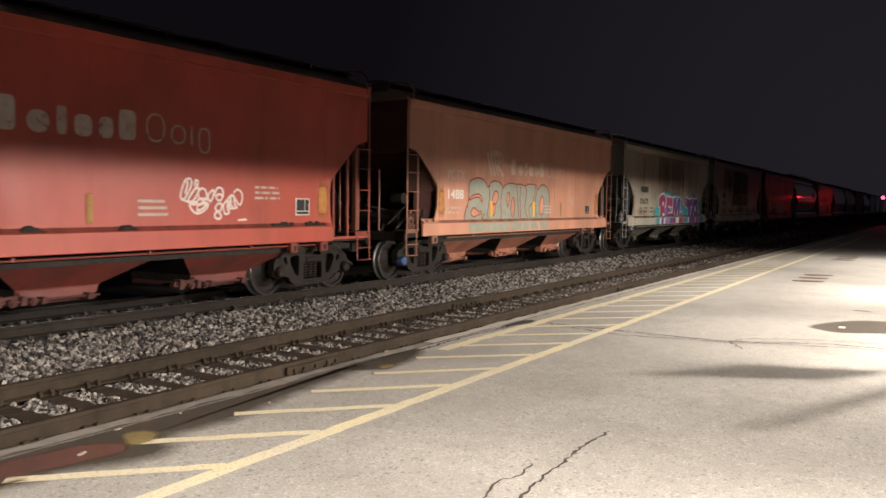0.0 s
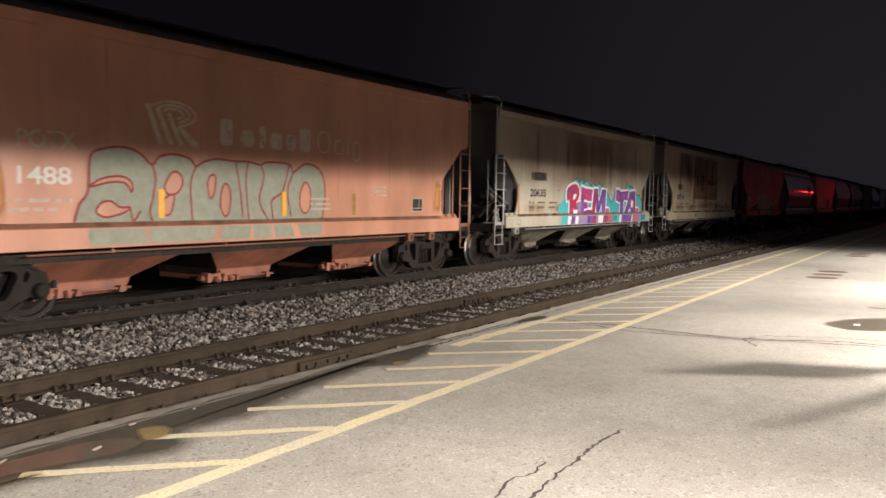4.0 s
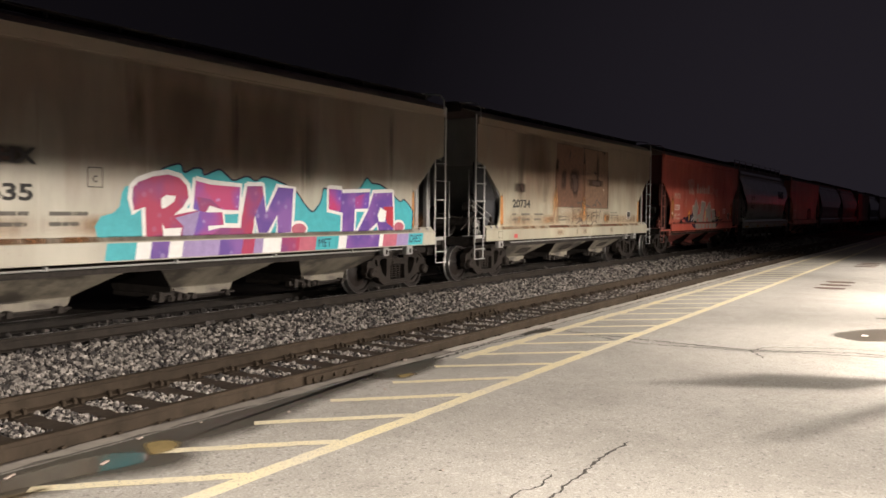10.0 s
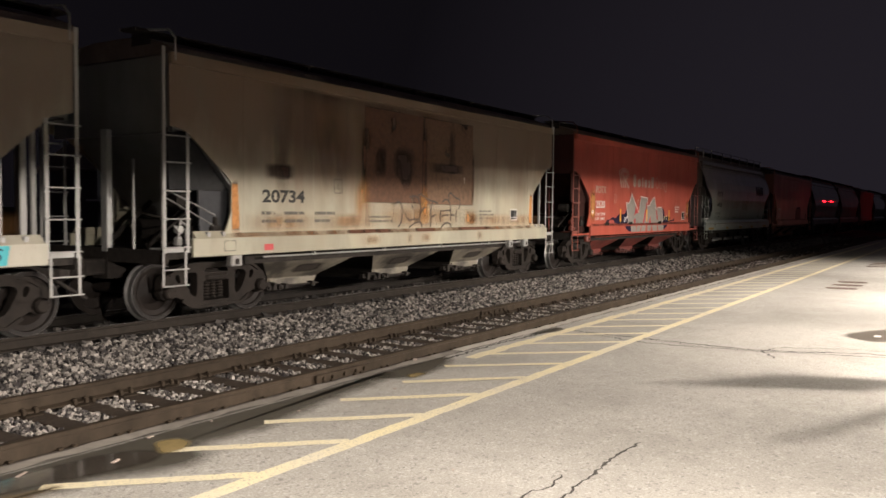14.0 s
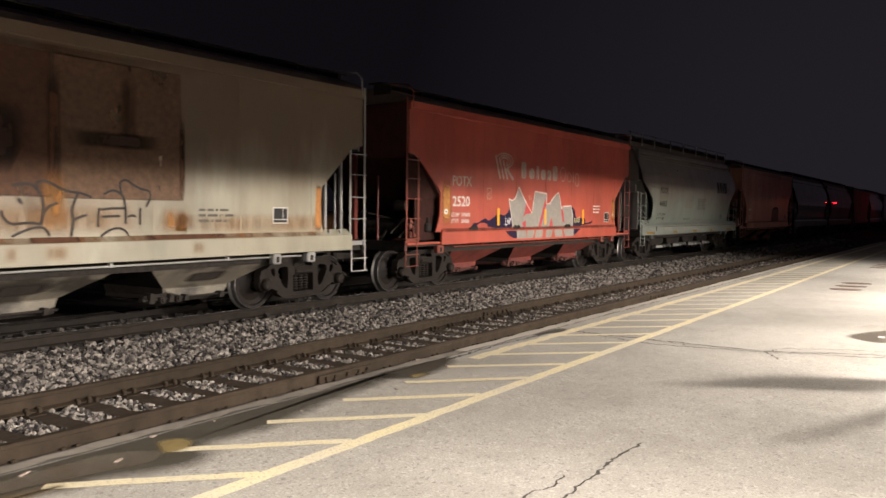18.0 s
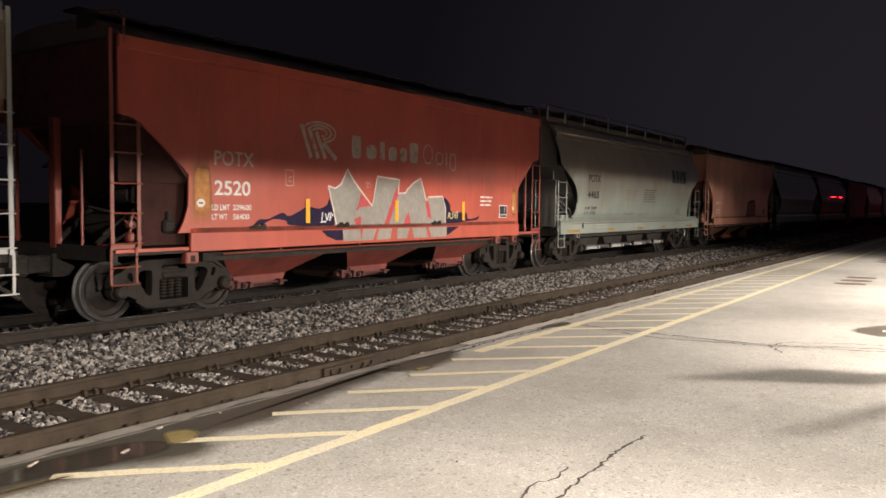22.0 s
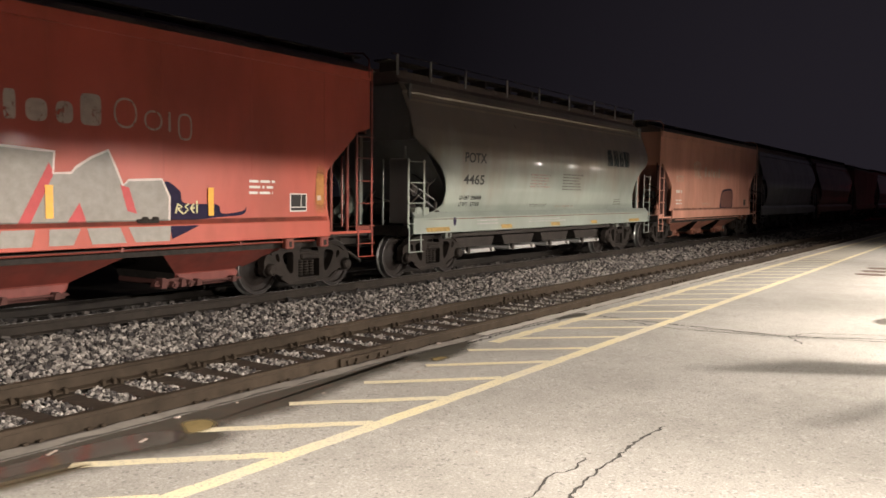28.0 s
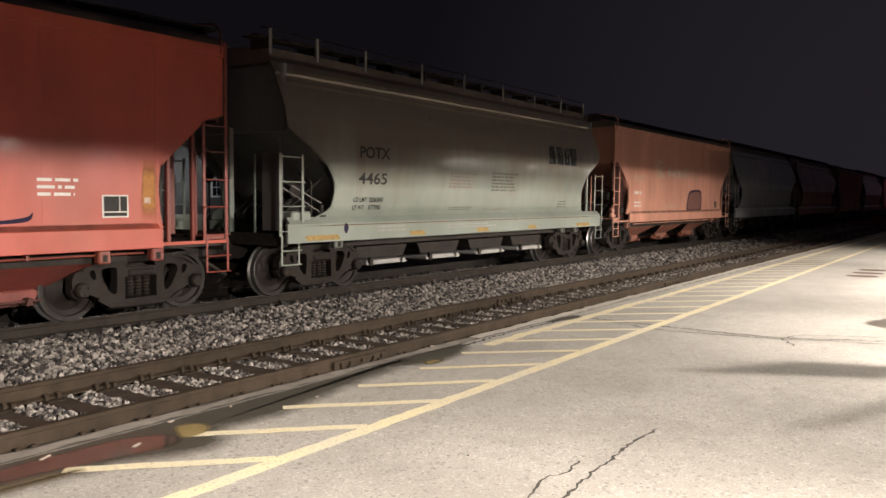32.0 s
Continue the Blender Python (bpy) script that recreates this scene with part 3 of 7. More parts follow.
structure("platform_edge", Build().box(-60, 140, EDGE, 5.78, -0.31, -0.006, bev=0.01), EDGEDIRT, "dirt-stained concrete edge of the platform")
structure("track_bed_near", Build().box(-60, 300, 5.78, 8.2, -0.315, -0.145), DIRT, "dirty ballast bed of the near track")
structure("track_bed_far", Build().prism([(8.2, -0.145), (9.2, -0.10), (9.7, -0.03), (12.2, -0.03), (13.4, -0.31), (8.2, -0.31)], -60, 300, "x"), BEDSHADE, "ballast bed of the train's track")
structure("track_bed_edge", Build().box(-60, 140, 5.78, 5.885, -0.31, -0.035), DIRT, "dirt packed between platform and rail")
structure("wall_station", Build().box(-40, 60, -9.3, -9.0, 0.0, 4.2), WALLS, "plain station wall behind the platform")
canopy = Build().box(-40, 56, -9.0, -0.98, 3.56, 3.70)
canopy.box(-40, 56, -0.98, -0.90, 3.146, 3.72)
structure("ceiling_canopy", canopy, WALLS, "flat canopy roof with a deep front fascia")

RAIL_PROFILE = [(-0.07, 0), (0.07, 0), (0.07, 0.012), (0.012, 0.03), (0.010, 0.125), (0.036, 0.135), (0.036, 0.162), (0.028, 0.17), (-0.028, 0.17), (-0.036, 0.162), (-0.036, 0.135), (-0.010, 0.125), (-0.012, 0.03), (-0.07, 0.012)]


def rail(name, y, ztop, shiny):
    base = ztop - 0.17
    b = Build().prism([(y + p, base + q) for p, q in RAIL_PROFILE], -60, 300, "x")
    b.mi = [0] * len(b.mi)
    if shiny:
        b.box(-60, 300, y - 0.009, y + 0.009, ztop, ztop + 0.002, 1)
    return structure(name, b, [RAILSHADE if name == "rail_d" else RAILDULL if name == "rail_c" else RAILRUST, TREAD], "rusty steel rail with a worn head" if not shiny else "steel rail with a polished running head")


rail("rail_a", RAIL1, RAIL_Z1, False)
rail("rail_b", RAIL2, RAIL_Z1, False)
rail("rail_c", RAIL3, RAIL_Z2, True)
rail("rail_d", RAIL4, RAIL_Z2, True)

# ---- the train ----
HALF, EAVE, SILL0, SILL1, RW = 1.46, 3.80, 0.95, 1.22, 0.42
SKIN = -HALF - 0.005
cache = {}


def kept(key, make):
    if key not in cache:
        cache[key] = make()
    return cache[key]


def wheelset_mesh():
    b = Build()
    for s in (-1, 1):
        prof = [(0.10, 0.12), (0.11, -0.09), (0.17, -0.06), (0.28, -0.005), (0.350, -0.03), (0.360, -0.07), (0.412, -0.072), (0.419, -0.066), (0.420, 0.03), (0.447, 0.055), (0.447, 0.075), (0.365, 0.08), (0.350, 0.03), (0.20, 0.02), (0.10, 0.12)]
        b.lathe([(r, -s * y) for r, y in prof][::-1], (0, s * 0.735, 0), 40, [0, 0, 0, 0, 1, 1, 1, 1, 2, 0, 0, 0, 0, 0])
    b.bar((0, -1.0, 0), (0, 1.0, 0), 0.08, 14)
    return b.mesh("wheelset", [WHEEL, TREAD, WHEELRIM], False)


def plate_with_holes(outer, holes, y0, y1):
    """A thick plate in the xz plane with openings through it."""
    bm = bmesh.new()
    edges, loops = [], []
    for ring in [outer] + holes:
        vs = [bm.verts.new((x, y0, z)) for x, z in ring]
        loops.append([v.co.copy() for v in vs])
        edges += [bm.edges.new((vs[i], vs[(i + 1) % len(vs)])) for i in range(len(vs))]
    bmesh.ops.triangle_fill(bm, use_beauty=True, edges=edges)
    bm.verts.index_update()
    n = len(bm.verts)
    front = [v.co[:] for v in bm.verts]
    tri = [[v.index for v in f.verts] for f in bm.faces]
    bm.free()
    b = Build().add(front + [(x, y1, z) for x, y, z in front], tri + [[i + n for i in f[::-1]] for f in tri])
    for ring in loops:
        k = len(ring)
        b.add([p[:] for p in ring] + [(p.x, y1, p.z) for p in ring], [(i, (i + 1) % k, (i + 1) % k + k, i + k) for i in range(k)])
    return b


def side_frame_mesh():
    y0, y1 = -0.075, 0.075
    half_ = [(0.0, 0.835), (0.50, 0.83), (0.74, 0.785), (0.90, 0.68), (0.99, 0.64), (1.02, 0.56), (1.02, 0.44), (0.98, 0.365), (0.88, 0.345), (0.78, 0.355), (0.68, 0.31), (0.55, 0.195), (0.42, 0.155), (0.0, 0.155)]
    outer = half_ + [(-x, z) for x, z in half_[-2:0:-1]]
    tri = [(0.37, 0.64), (0.42, 0.69), (0.56, 0.68), (0.61, 0.62), (0.58, 0.53), (0.50, 0.39), (0.43, 0.33), (0.38, 0.36)]
    slit = [(0.70, 0.66), (0.75, 0.67), (0.77, 0.62), (0.72, 0.54), (0.68, 0.56)]
    holes = [curve_pts(h, 3, True) for h in (tri, [(-x, z) for x, z in tri], slit, [(-x, z) for x, z in slit])]
    holes += [[(-0.25, 0.25), (0.25, 0.25), (0.25, 0.55), (-0.25, 0.55)], [(-0.24, 0.68), (0.24, 0.68), (0.20, 0.745), (-0.20, 0.745)]]
    b = plate_with_holes(outer, holes, y0, y1)
    for s in (-1, 1):
        b.lathe([(0.0, -0.17), (0.08, -0.17), (0.10, -0.14), (0.105, -0.06), (0.125, -0.05), (0.13, 0.06)], (s * 0.90, 0, RW), 18)
        for a in (0.5, 2.6, 4.7):
            b.bar((s * 0.90 + 0.06 * math.cos(a), -0.182, RW + 0.06 * math.sin(a)), (s * 0.90 + 0.06 * math.cos(a), -0.165, RW + 0.06 * math.sin(a)), 0.016, 6)
        b.prism([(s * 0.50, 0.832), (s * 0.74, 0.787), (s * 0.90, 0.682), (s * 0.87, 0.655), (s * 0.72, 0.745), (s * 0.50, 0.787)], y0 - 0.03, y0)
        b.beam((s * 0.66, 0.285), (s * 0.47, 0.17), 0.05, y0 - 0.03, y0)
    b.beam((-0.50, 0.81), (0.50, 0.81), 0.045, y0 - 0.03, y0)
    b.beam((-0.47, 0.178), (0.47, 0.178), 0.045, y0 - 0.03, y0)
    b.box(-0.21, 0.21, y0 - 0.04, y1, 0.55, 0.655, bev=0.03)
    return b.mesh("side_frame", STEEL)


def spring_mesh():
    prof = [(0.0, 0.26)]
    for k in range(6):
        prof += [(0.040, 0.265 + k * 0.045), (0.062, 0.2875 + k * 0.045)]
    prof += [(0.040, 0.535), (0.0, 0.535)]
    b = Build().lathe(prof, (0, 0, 0), 12)
    b.v = [(x, -z, y) for x, y, z in b.v]
    return b.mesh("spring", STEEL)


def bolster_mesh():
    b = Build().box(-0.2, 0.2, -0.95, 0.95, 0.53, 0.72, bev=0.03)
    b.box(-0.3, 0.3, -0.3, 0.3, 0.70, 0.84)
    for s in (-1, 1):
        b.bar((s * 0.42, -0.8, 0.42), (s * 0.42, 0.8, 0.42), 0.05, 8)
        for y in (-0.735, 0.735):
            b.box(s * 0.45 - 0.05, s * 0.45 + 0.05, y - 0.05, y + 0.05, 0.33, 0.62)
    return b.mesh("bolster", UNDER)


def ladder(b, x, y, z0, z1, w=0.40, zs=(), tall=0.0, lean=1, flat=0.028):
    """Flat stringers and round rungs against y; tall lengthens the outer stringer."""
    for o in (-1, 1):
        b.box(x + o * w / 2 - flat, x + o * w / 2 + flat, y - 0.007, y + 0.007, z0, z1 + (tall if lean == o else 0), bev=0.004)
    for z in zs:
        b.bar((x - w / 2 - 0.02, y - 0.012, z), (x + w / 2 + 0.05, y - 0.012, z), 0.011, 6)
    return b


def truck(parent, x):
    t = part("truck", kept("bolster", bolster_mesh), None, parent, "greasy cast-steel two-axle truck", at=(x, 0, 0))
    for y, s in ((-1.0, 1), (1.0, -1)):
        ob = part("side_frame", kept("side_frame", side_frame_mesh), None, t, at=(0, y, 0))
        ob.rotation_euler.z = 0 if s > 0 else math.pi
        for dx in (-0.13, 0.0, 0.13):
            part("spring", kept("spring", spring_mesh), None, t, at=(dx, y * 0.99, 0))
    for dx in (-0.90, 0.90):
        wheels.append(part("wheelset", kept("wheelset", wheelset_mesh), None, t, "steel wheels with bright worn treads", at=(dx, 0, RW)))
    return t


def notch(s, d):
    """The cut-away lower corner of a flat side, from the eave down to the sill; d shifts the whole end."""
    if s < 0:
        pts = [(-6.06, EAVE), (-6.06, 2.80), (-5.86, 2.77), (-5.72, 2.70), (-5.02, 2.13), (-4.94, 2.04), (-4.95, 1.60), (-5.02, 1.40), (-5.12, SILL1)]
    else:
        pts = [(6.04, EAVE), (6.04, 2.82), (5.74, 2.74), (5.10, 2.18), (4.95, 2.04), (4.92, 1.80), (4.94, 1.42), (4.99, SILL1)]
    return [(x + d, z) for x, z in pts]


def flat_side_mesh(mat, y, name, ends):
    o = 1 if y > 0 else -1
    pts = notch(-1, ends[0]) + notch(1, ends[1])[::-1]
    b = Build().prism(pts, y - o * 0.03, y, "y")
    return b.mesh(name, mat)


def curved_profile():
    return [(-1.30, SILL1), (-1.39, 1.45), (-1.455, 1.8), (-1.4925, 2.2), (-1.5005, 2.65), (-1.46, 2.95), (-1.38, 3.2), (-1.25, 3.52), (-1.20, 3.62), (-1.22, 3.66), (-1.10, 3.84)]


def round_end(z):
    return float(np.interp(z, [1.22, 1.35, 1.42, 1.50, 1.77, 1.92, 2.05, 2.2, 2.38, 2.52, 2.66, 2.8], [5.45, 5.25, 5.08, 5.0, 4.97, 5.0, 5.08, 5.20, 5.42, 5.70, 5.95, 6.1]))


def curved_side_mesh(mat, sgn):
    prof, zs = curved_profile(), []
    pts = []
    for (a, b), (c, d) in zip(prof, prof[1:]):
        for k in range(6):
            pts.append((a + (c - a) * k / 6, b + (d - b) * k / 6))
    pts.append(prof[-1])
    rows = []
    for y, z in pts:
        e = round_end(z)
        rows.append([(e * (-1 + 2 * j / 16), -sgn * y, z) for j in range(17)])
    b = Build().sheet(rows)
    b.sheet([[(x, y - sgn * 0.03, z) for x, y, z in r] for r in rows])
    return b.mesh("side_sheet", mat, True)


def roof_mesh(half, z0, mat):
    sec = [(-half, z0), (-half + 0.12, z0 + 0.10), (-0.95, z0 + 0.24), (-0.35, z0 + 0.30), (0.35, z0 + 0.30), (0.95, z0 + 0.24), (half - 0.12, z0 + 0.10), (half, z0)]
    b = Build().prism(sec, -6.02, 6.02, "x")
    return b.mesh("roof", mat)


def hatch_mesh():
    b = Build().box(-0.9, 0.9, -0.28, 0.28, 0.0, 0.10, bev=0.03)
    b.box(-0.95, 0.95, -0.31, 0.31, 0.10, 0.14, bev=0.03)
    for x in (-0.7, 0.0, 0.7):
        b.box(x - 0.03, x + 0.03, -0.36, 0.36, 0.12, 0.17)
    return b.mesh("hatch", ROOF)


def walkway_mesh(z):
    b = Build()
    for k in range(5):
        b.box(-6.25, 6.25, -0.93 + k * 0.07, -0.88 + k * 0.07, z + 0.11, z + 0.145)
    for i in range(12):
        x = -6.0 + i * 12 / 11
        b.box(x - 0.03, x + 0.03, -0.97, -0.55, z - 0.06, z + 0.11)
    return b.mesh("running_board", UNDER)


def bay_mesh(mat, x0, x1):
    """A hopper bay: an inverted frustum below the side sill."""
    xc, z0, z1 = (x0 + x1) / 2, 0.34, 0.78
    top = [(xc - 1.15, -1.18, z1), (xc + 1.15, -1.18, z1), (xc + 1.15, 1.18, z1), (xc - 1.15, 1.18, z1)]
    mid = [(xc - 0.62, -0.74, 0.46), (xc + 0.62, -0.74, 0.46), (xc + 0.62, 0.74, 0.46), (xc - 0.62, 0.74, 0.46)]
    low = [(xc - 0.60, -0.70, z0), (xc + 0.60, -0.70, z0), (xc + 0.60, 0.70, z0), (xc - 0.60, 0.70, z0)]
    b = Build().add(top + mid + low, [(0, 1, 5, 4), (2, 3, 7, 6), (4, 5, 9, 8), (6, 7, 11, 10), (8, 9, 10, 11), (1, 2, 6, 5), (3, 0, 4, 7), (5, 6, 10, 9), (7, 4, 8, 11)])
    b.mi = [0] * 5 + [1] * 4
    return b.mesh("hopper_bay", [mat, UNDER])


def gate_mesh(mat):
    """Sliding outlet gate with its rack shaft, pinions and capstans."""
    b = Build().box(-0.60, 0.60, -0.72, 0.72, 0.25, 0.34, bev=0.02)
    b.bar((-1.05, -0.84, 0.32), (0.55, -0.84, 0.32), 0.018, 8)
    b.prism([(-1.05, 0.30), (-0.55, 0.26), (-0.35, 0.34), (-0.55, 0.40), (-1.0, 0.38)], -0.82, -0.74, "y")
    for x, h in ((-0.92, 0.42), (-0.58, 0.39), (-0.30, 0.36), (0.38, 0.36)):
        b.prism([(x - 0.05, 0.27), (x + 0.04, 0.27), (x + 0.03, h), (x - 0.03, h)], -0.90, -0.74, "y")
    for x in (-0.75, -0.47):
        b.lathe([(0.0, -0.05), (0.03, -0.05), (0.03, -0.02), (0.05, -0.02), (0.05, 0.10), (0.0, 0.10)], (x, -0.90, 0.31), 12)
    return b.mesh("outlet_gate", mat)


def chute_mesh(mat):
    """Pale worn rim of the outlet below a bay."""
    return Build().prism([(-0.52, 0.33), (0.50, 0.33), (0.58, 0.44), (-0.60, 0.44)], -0.775, -0.755, "y").mesh("outlet_rim", mat)


def low_gate_mesh(mat):
    b = Build().prism([(-0.66, 0.50), (0.66, 0.50), (0.80, 0.72), (-0.80, 0.72)], -0.92, 0.92, "y", 1)
    b.box(-0.60, 0.60, -1.02, 1.02, 0.37, 0.46, bev=0.02)
    b.box(-0.64, 0.64, -1.05, -1.01, 0.385, 0.405)
    b.box(-0.56, -0.46, -1.08, -1.0, 0.36, 0.52, 1, bev=0.01)
    b.lathe([(0.0, -0.05), (0.05, -0.05), (0.05, 0.06), (0.0, 0.06)], (0.48, -1.04, 0.42), 12)
    return b.mesh("outlet_gate", [mat, UNDER])


def end_sheet_mesh(mat, s, half, eave):
    b = Build()
    b.prism([(-half + 0.03, eave), (half - 0.03, eave), (half - 0.03, 2.72), (-half + 0.03, 2.72)], s * 5.93, s * 5.99, "x")
    sl = [(s * 5.97, 2.80), (s * 5.97, 2.75), (s * 5.62, 2.75), (s * 4.06, 1.0), (s * 3.98, 1.0), (s * 5.58, 2.80)]
    b.prism(sl, -half + 0.03, half - 0.03, "y")
    return b.mesh("end_sheet", mat)


def end_frame_mesh(s):
    """End platform with its beam and braces in the cut-away."""
    b = Build().box(min(s * 4.6, s * 6.15), max(s * 4.6, s * 6.15), -1.40, 1.40, 0.93, 1.02)
    b.box(min(s * 6.06, s * 6.16), max(s * 6.06, s * 6.16), -1.42, 1.42, 0.86, 1.06)
    for y in (-0.5, 0.5):
        b.bar((s * 5.75, y, 1.05), (s * 4.9, y, 1.75), 0.045, 8)
    return b.mesh("end_frame", UNDER)


def centre_post_mesh(mat, s):
    """Wide post in the middle of the end, carrying the body."""
    return Build().box(s * 6.12 - 0.05, s * 6.12 + 0.05, -0.18, -0.03, 1.0, 2.8, bev=0.012).mesh("centre_post", mat)


def brake_staff_mesh(mat, s):
    return Build().bar((s * 6.12, -0.73, 1.0), (s * 6.12, -0.73, 2.35), 0.02, 8).mesh("brake_staff", mat)


def step_mesh(mat, s):
    """Pale step plate with a bent grab at the ladder's foot."""
    x0, x1 = (-6.16, -5.84) if s < 0 else (5.70, 6.02)
    b = Build().box(x0, x1, -1.48, -1.12, 1.065, 1.09, bev=0.01)
    b.box(x0, x1, -1.482, -1.47, 1.03, 1.10, bev=0.004)
    return b.mesh("end_step", mat)


def toe_mesh(mat, s):
    """Thin angle running on from the sill's end to the ladder."""
    b = Build().box(min(s * 4.9, s * 6.12), max(s * 4.9, s * 6.12), -1.475, -1.44, 0.985, 1.02, bev=0.004)
    b.box(min(s * 4.9, s * 6.12), max(s * 4.9, s * 6.12), -1.475, -1.40, 0.975, 0.985)
    return b.mesh("end_angle", mat)


def valve_mesh(mat):
    """Retaining valve, small levers and pipe ends on the end platform."""
    b = Build().box(-5.80, -5.70, -1.30, -1.18, 1.10, 1.24, bev=0.025)
    b.lathe([(0.0, -0.06), (0.055, -0.05), (0.06, 0.0), (0.055, 0.05), (0.0, 0.06)], (-5.72, -1.22, 1.34), 12)
    b.bar((-5.75, -1.24, 1.2), (-5.70, -1.24, 1.50), 0.018, 6)
    b.bar((-5.70, -1.24, 1.46), (-5.58, -1.26, 1.38), 0.015, 6)
    b.bar((-5.64, -1.26, 1.05), (-5.62, -1.26, 1.36), 0.02, 6)
    b.bar((-5.82, -1.24, 1.40), (-5.72, -1.24, 1.30), 0.014, 6)
    b.box(-5.68, -5.60, -1.32, -1.22, 1.12, 1.20, bev=0.02)
    return b.mesh("retaining_valve", mat)


def end_post_mesh(mat, s, x, w):
    return Build().box(s * x - w, s * x + w, -1.36, -1.30, 1.0, 2.74, bev=0.01).mesh("end_post", mat)


def grab_mesh(mat, s):
    """Bent handrail from the ladder's top over to the roof."""
    b = Build().bar((s * 5.98, -1.49, EAVE - 0.1), (s * 5.98, -1.49, EAVE + 0.22), 0.016, 6)
    b.bar((s * 5.98, -1.49, EAVE + 0.22), (s * 5.98, -1.36, EAVE + 0.34), 0.016, 6)
    b.bar((s * 5.98, -1.36, EAVE + 0.34), (s * 5.98, -0.75, EAVE + 0.40), 0.016, 6)
    return b.mesh("handrail", mat)


def brake_mesh(mat):
    b = Build().lathe([(0.0, -0.55), (0.17, -0.53), (0.19, -0.45), (0.19, 0.45), (0.17, 0.53), (0.0, 0.55)], (-5.35, -0.35, 1.32), 18)
    b.lathe([(0.0, -0.12), (0.12, -0.12), (0.12, 0.15), (0.0, 0.15)], (-5.55, -0.95, 1.75), 16)
    b.bar((-5.9, -1.1, 1.1), (-4.9, -0.9, 1.55), 0.025, 6)
    b.bar((-5.9, -0.9, 1.2), (-5.0, -1.2, 2.0), 0.02, 6)
    b.bar((-5.35, -1.25, 1.05), (-5.35, -1.25, 1.9), 0.025, 6)
    b.bar((-5.35, -1.25, 1.9), (-5.0, -0.6, 2.1), 0.02, 6)
    b.box(-5.25, -5.05, -1.35, -1.10, 1.22, 1.40, bev=0.03)
    b.bar((-5.15, -1.3, 1.40), (-5.15, -1.3, 1.52), 0.04, 8)
    b.bar((-5.75, -0.2, 1.6), (-5.05, -1.15, 1.32), 0.02, 6)
    return b.mesh("brake_gear", mat)


def coupler_mesh():
    b = Build().box(6.1, 6.62, -0.12, 0.12, 0.66, 0.90, bev=0.03)
    b.box(6.50, 6.74, -0.17, 0.17, 0.62, 0.92, bev=0.05)
    b.bar((6.25, -0.35, 0.72), (6.70, -0.55, 0.38), 0.03, 8)
    b.bar((6.2, -0.1, 0.66), (6.2, -0.9, 0.72), 0.02, 6)
    return b.mesh("coupler", UNDER)


def sill_mesh(mat, y, z0, z1, e):
    o = -1 if y < 0 else 1
    b = Build().box(e[0], e[1], min(y, y + o * 0.06), max(y, y + o * 0.06), z0, z1, bev=0.008)
    b.prism([(y + o * 0.06, z1), (y - o * 0.03, z1), (y - o * 0.03, z1 + 0.10)], e[0] + 0.05, e[1] - 0.05, "x")
    return b.mesh("side_sill", mat)


def pipe_mesh(mat):
    b = Build().bar((-4.2, -1.34, 0.885), (4.6, -1.34, 0.885), 0.014, 8)
    for x in (-3.0, -1.0, 1.0, 3.0):
        b.box(x - 0.02, x + 0.02, -1.36, -1.30, 0.87, 0.93)
    return b.mesh("train_pipe", mat)


def bracket_mesh(mat, x, wide):
    b = Build().box(x - wide, x + wide, -1.42, -1.30, 0.77, 0.955, bev=0.02)
    b.box(x - wide * 0.36, x + wide * 0.36, -1.424, -1.41, 0.80, 0.89, 1)
    return b.mesh("jacking_pad", [mat, UNDER])


def slab(pts, mat, name="decal", y=SKIN):
    return Build().add([(p[0], y, p[1]) for p in pts], [tuple(range(len(pts)))]).mesh(name, mat)


def letters(body, x0, x1, z0, z1, mat, y=SKIN, grow=0.018, shear=0.0, name="lettering"):
    """Readable lettering, set flat on the car's side inside a box."""
    c = bpy.data.curves.new("type", "FONT")
    c.body, c.offset, c.shear = body, grow, shear
    ob = new("type", c)
    bpy.context.view_layer.update()
    me = bpy.data.meshes.new_from_object(ob.evaluated_get(bpy.context.evaluated_depsgraph_get()))
    bpy.data.objects.remove(ob)
    co = np.empty(len(me.vertices) * 3)
    me.vertices.foreach_get("co", co)
    co = co.reshape(-1, 3)
    lo, hi = co.min(0), co.max(0)
    out = np.empty_like(co)
    out[:, 0] = x0 + (co[:, 0] - lo[0]) / (hi[0] - lo[0]) * (x1 - x0)
    out[:, 1] = y
    out[:, 2] = z0 + (co[:, 1] - lo[1]) / (hi[1] - lo[1]) * (z1 - z0)
    me.vertices.foreach_set("co", out.ravel())
    me.name = name
    me.materials.clear()
    me.materials.append(mat)
    me.update()
    return me


def bars(x0, x1, z0, z1, rows, mat, rng, gap=0.45, y=SKIN):
    """Writing too small to read: rows of short bars, one mesh each."""
    out = []
    h = (z1 - z0) / rows
    for r in range(rows):
        x, za = x0, z1 - (r + 1) * h + h * 0.28
        end = x1 - rng.random() * 0.25 * (x1 - x0)
        while x < end:
            w = h * (0.5 + rng.random() * 2.2)
            xe = min(x + w, end)
            if xe - x > 0.004:
                out.append(Build().add([(x, y, za), (xe, y, za), (xe, y, za + h * 0.44), (x, y, za + h * 0.44)], [(0, 1, 2, 3)]).mesh("print_bar", mat))
            x += w + h * gap
    return out


def prints(name, meshes, parent):
    for me in meshes:
        part(name, me, None, parent)


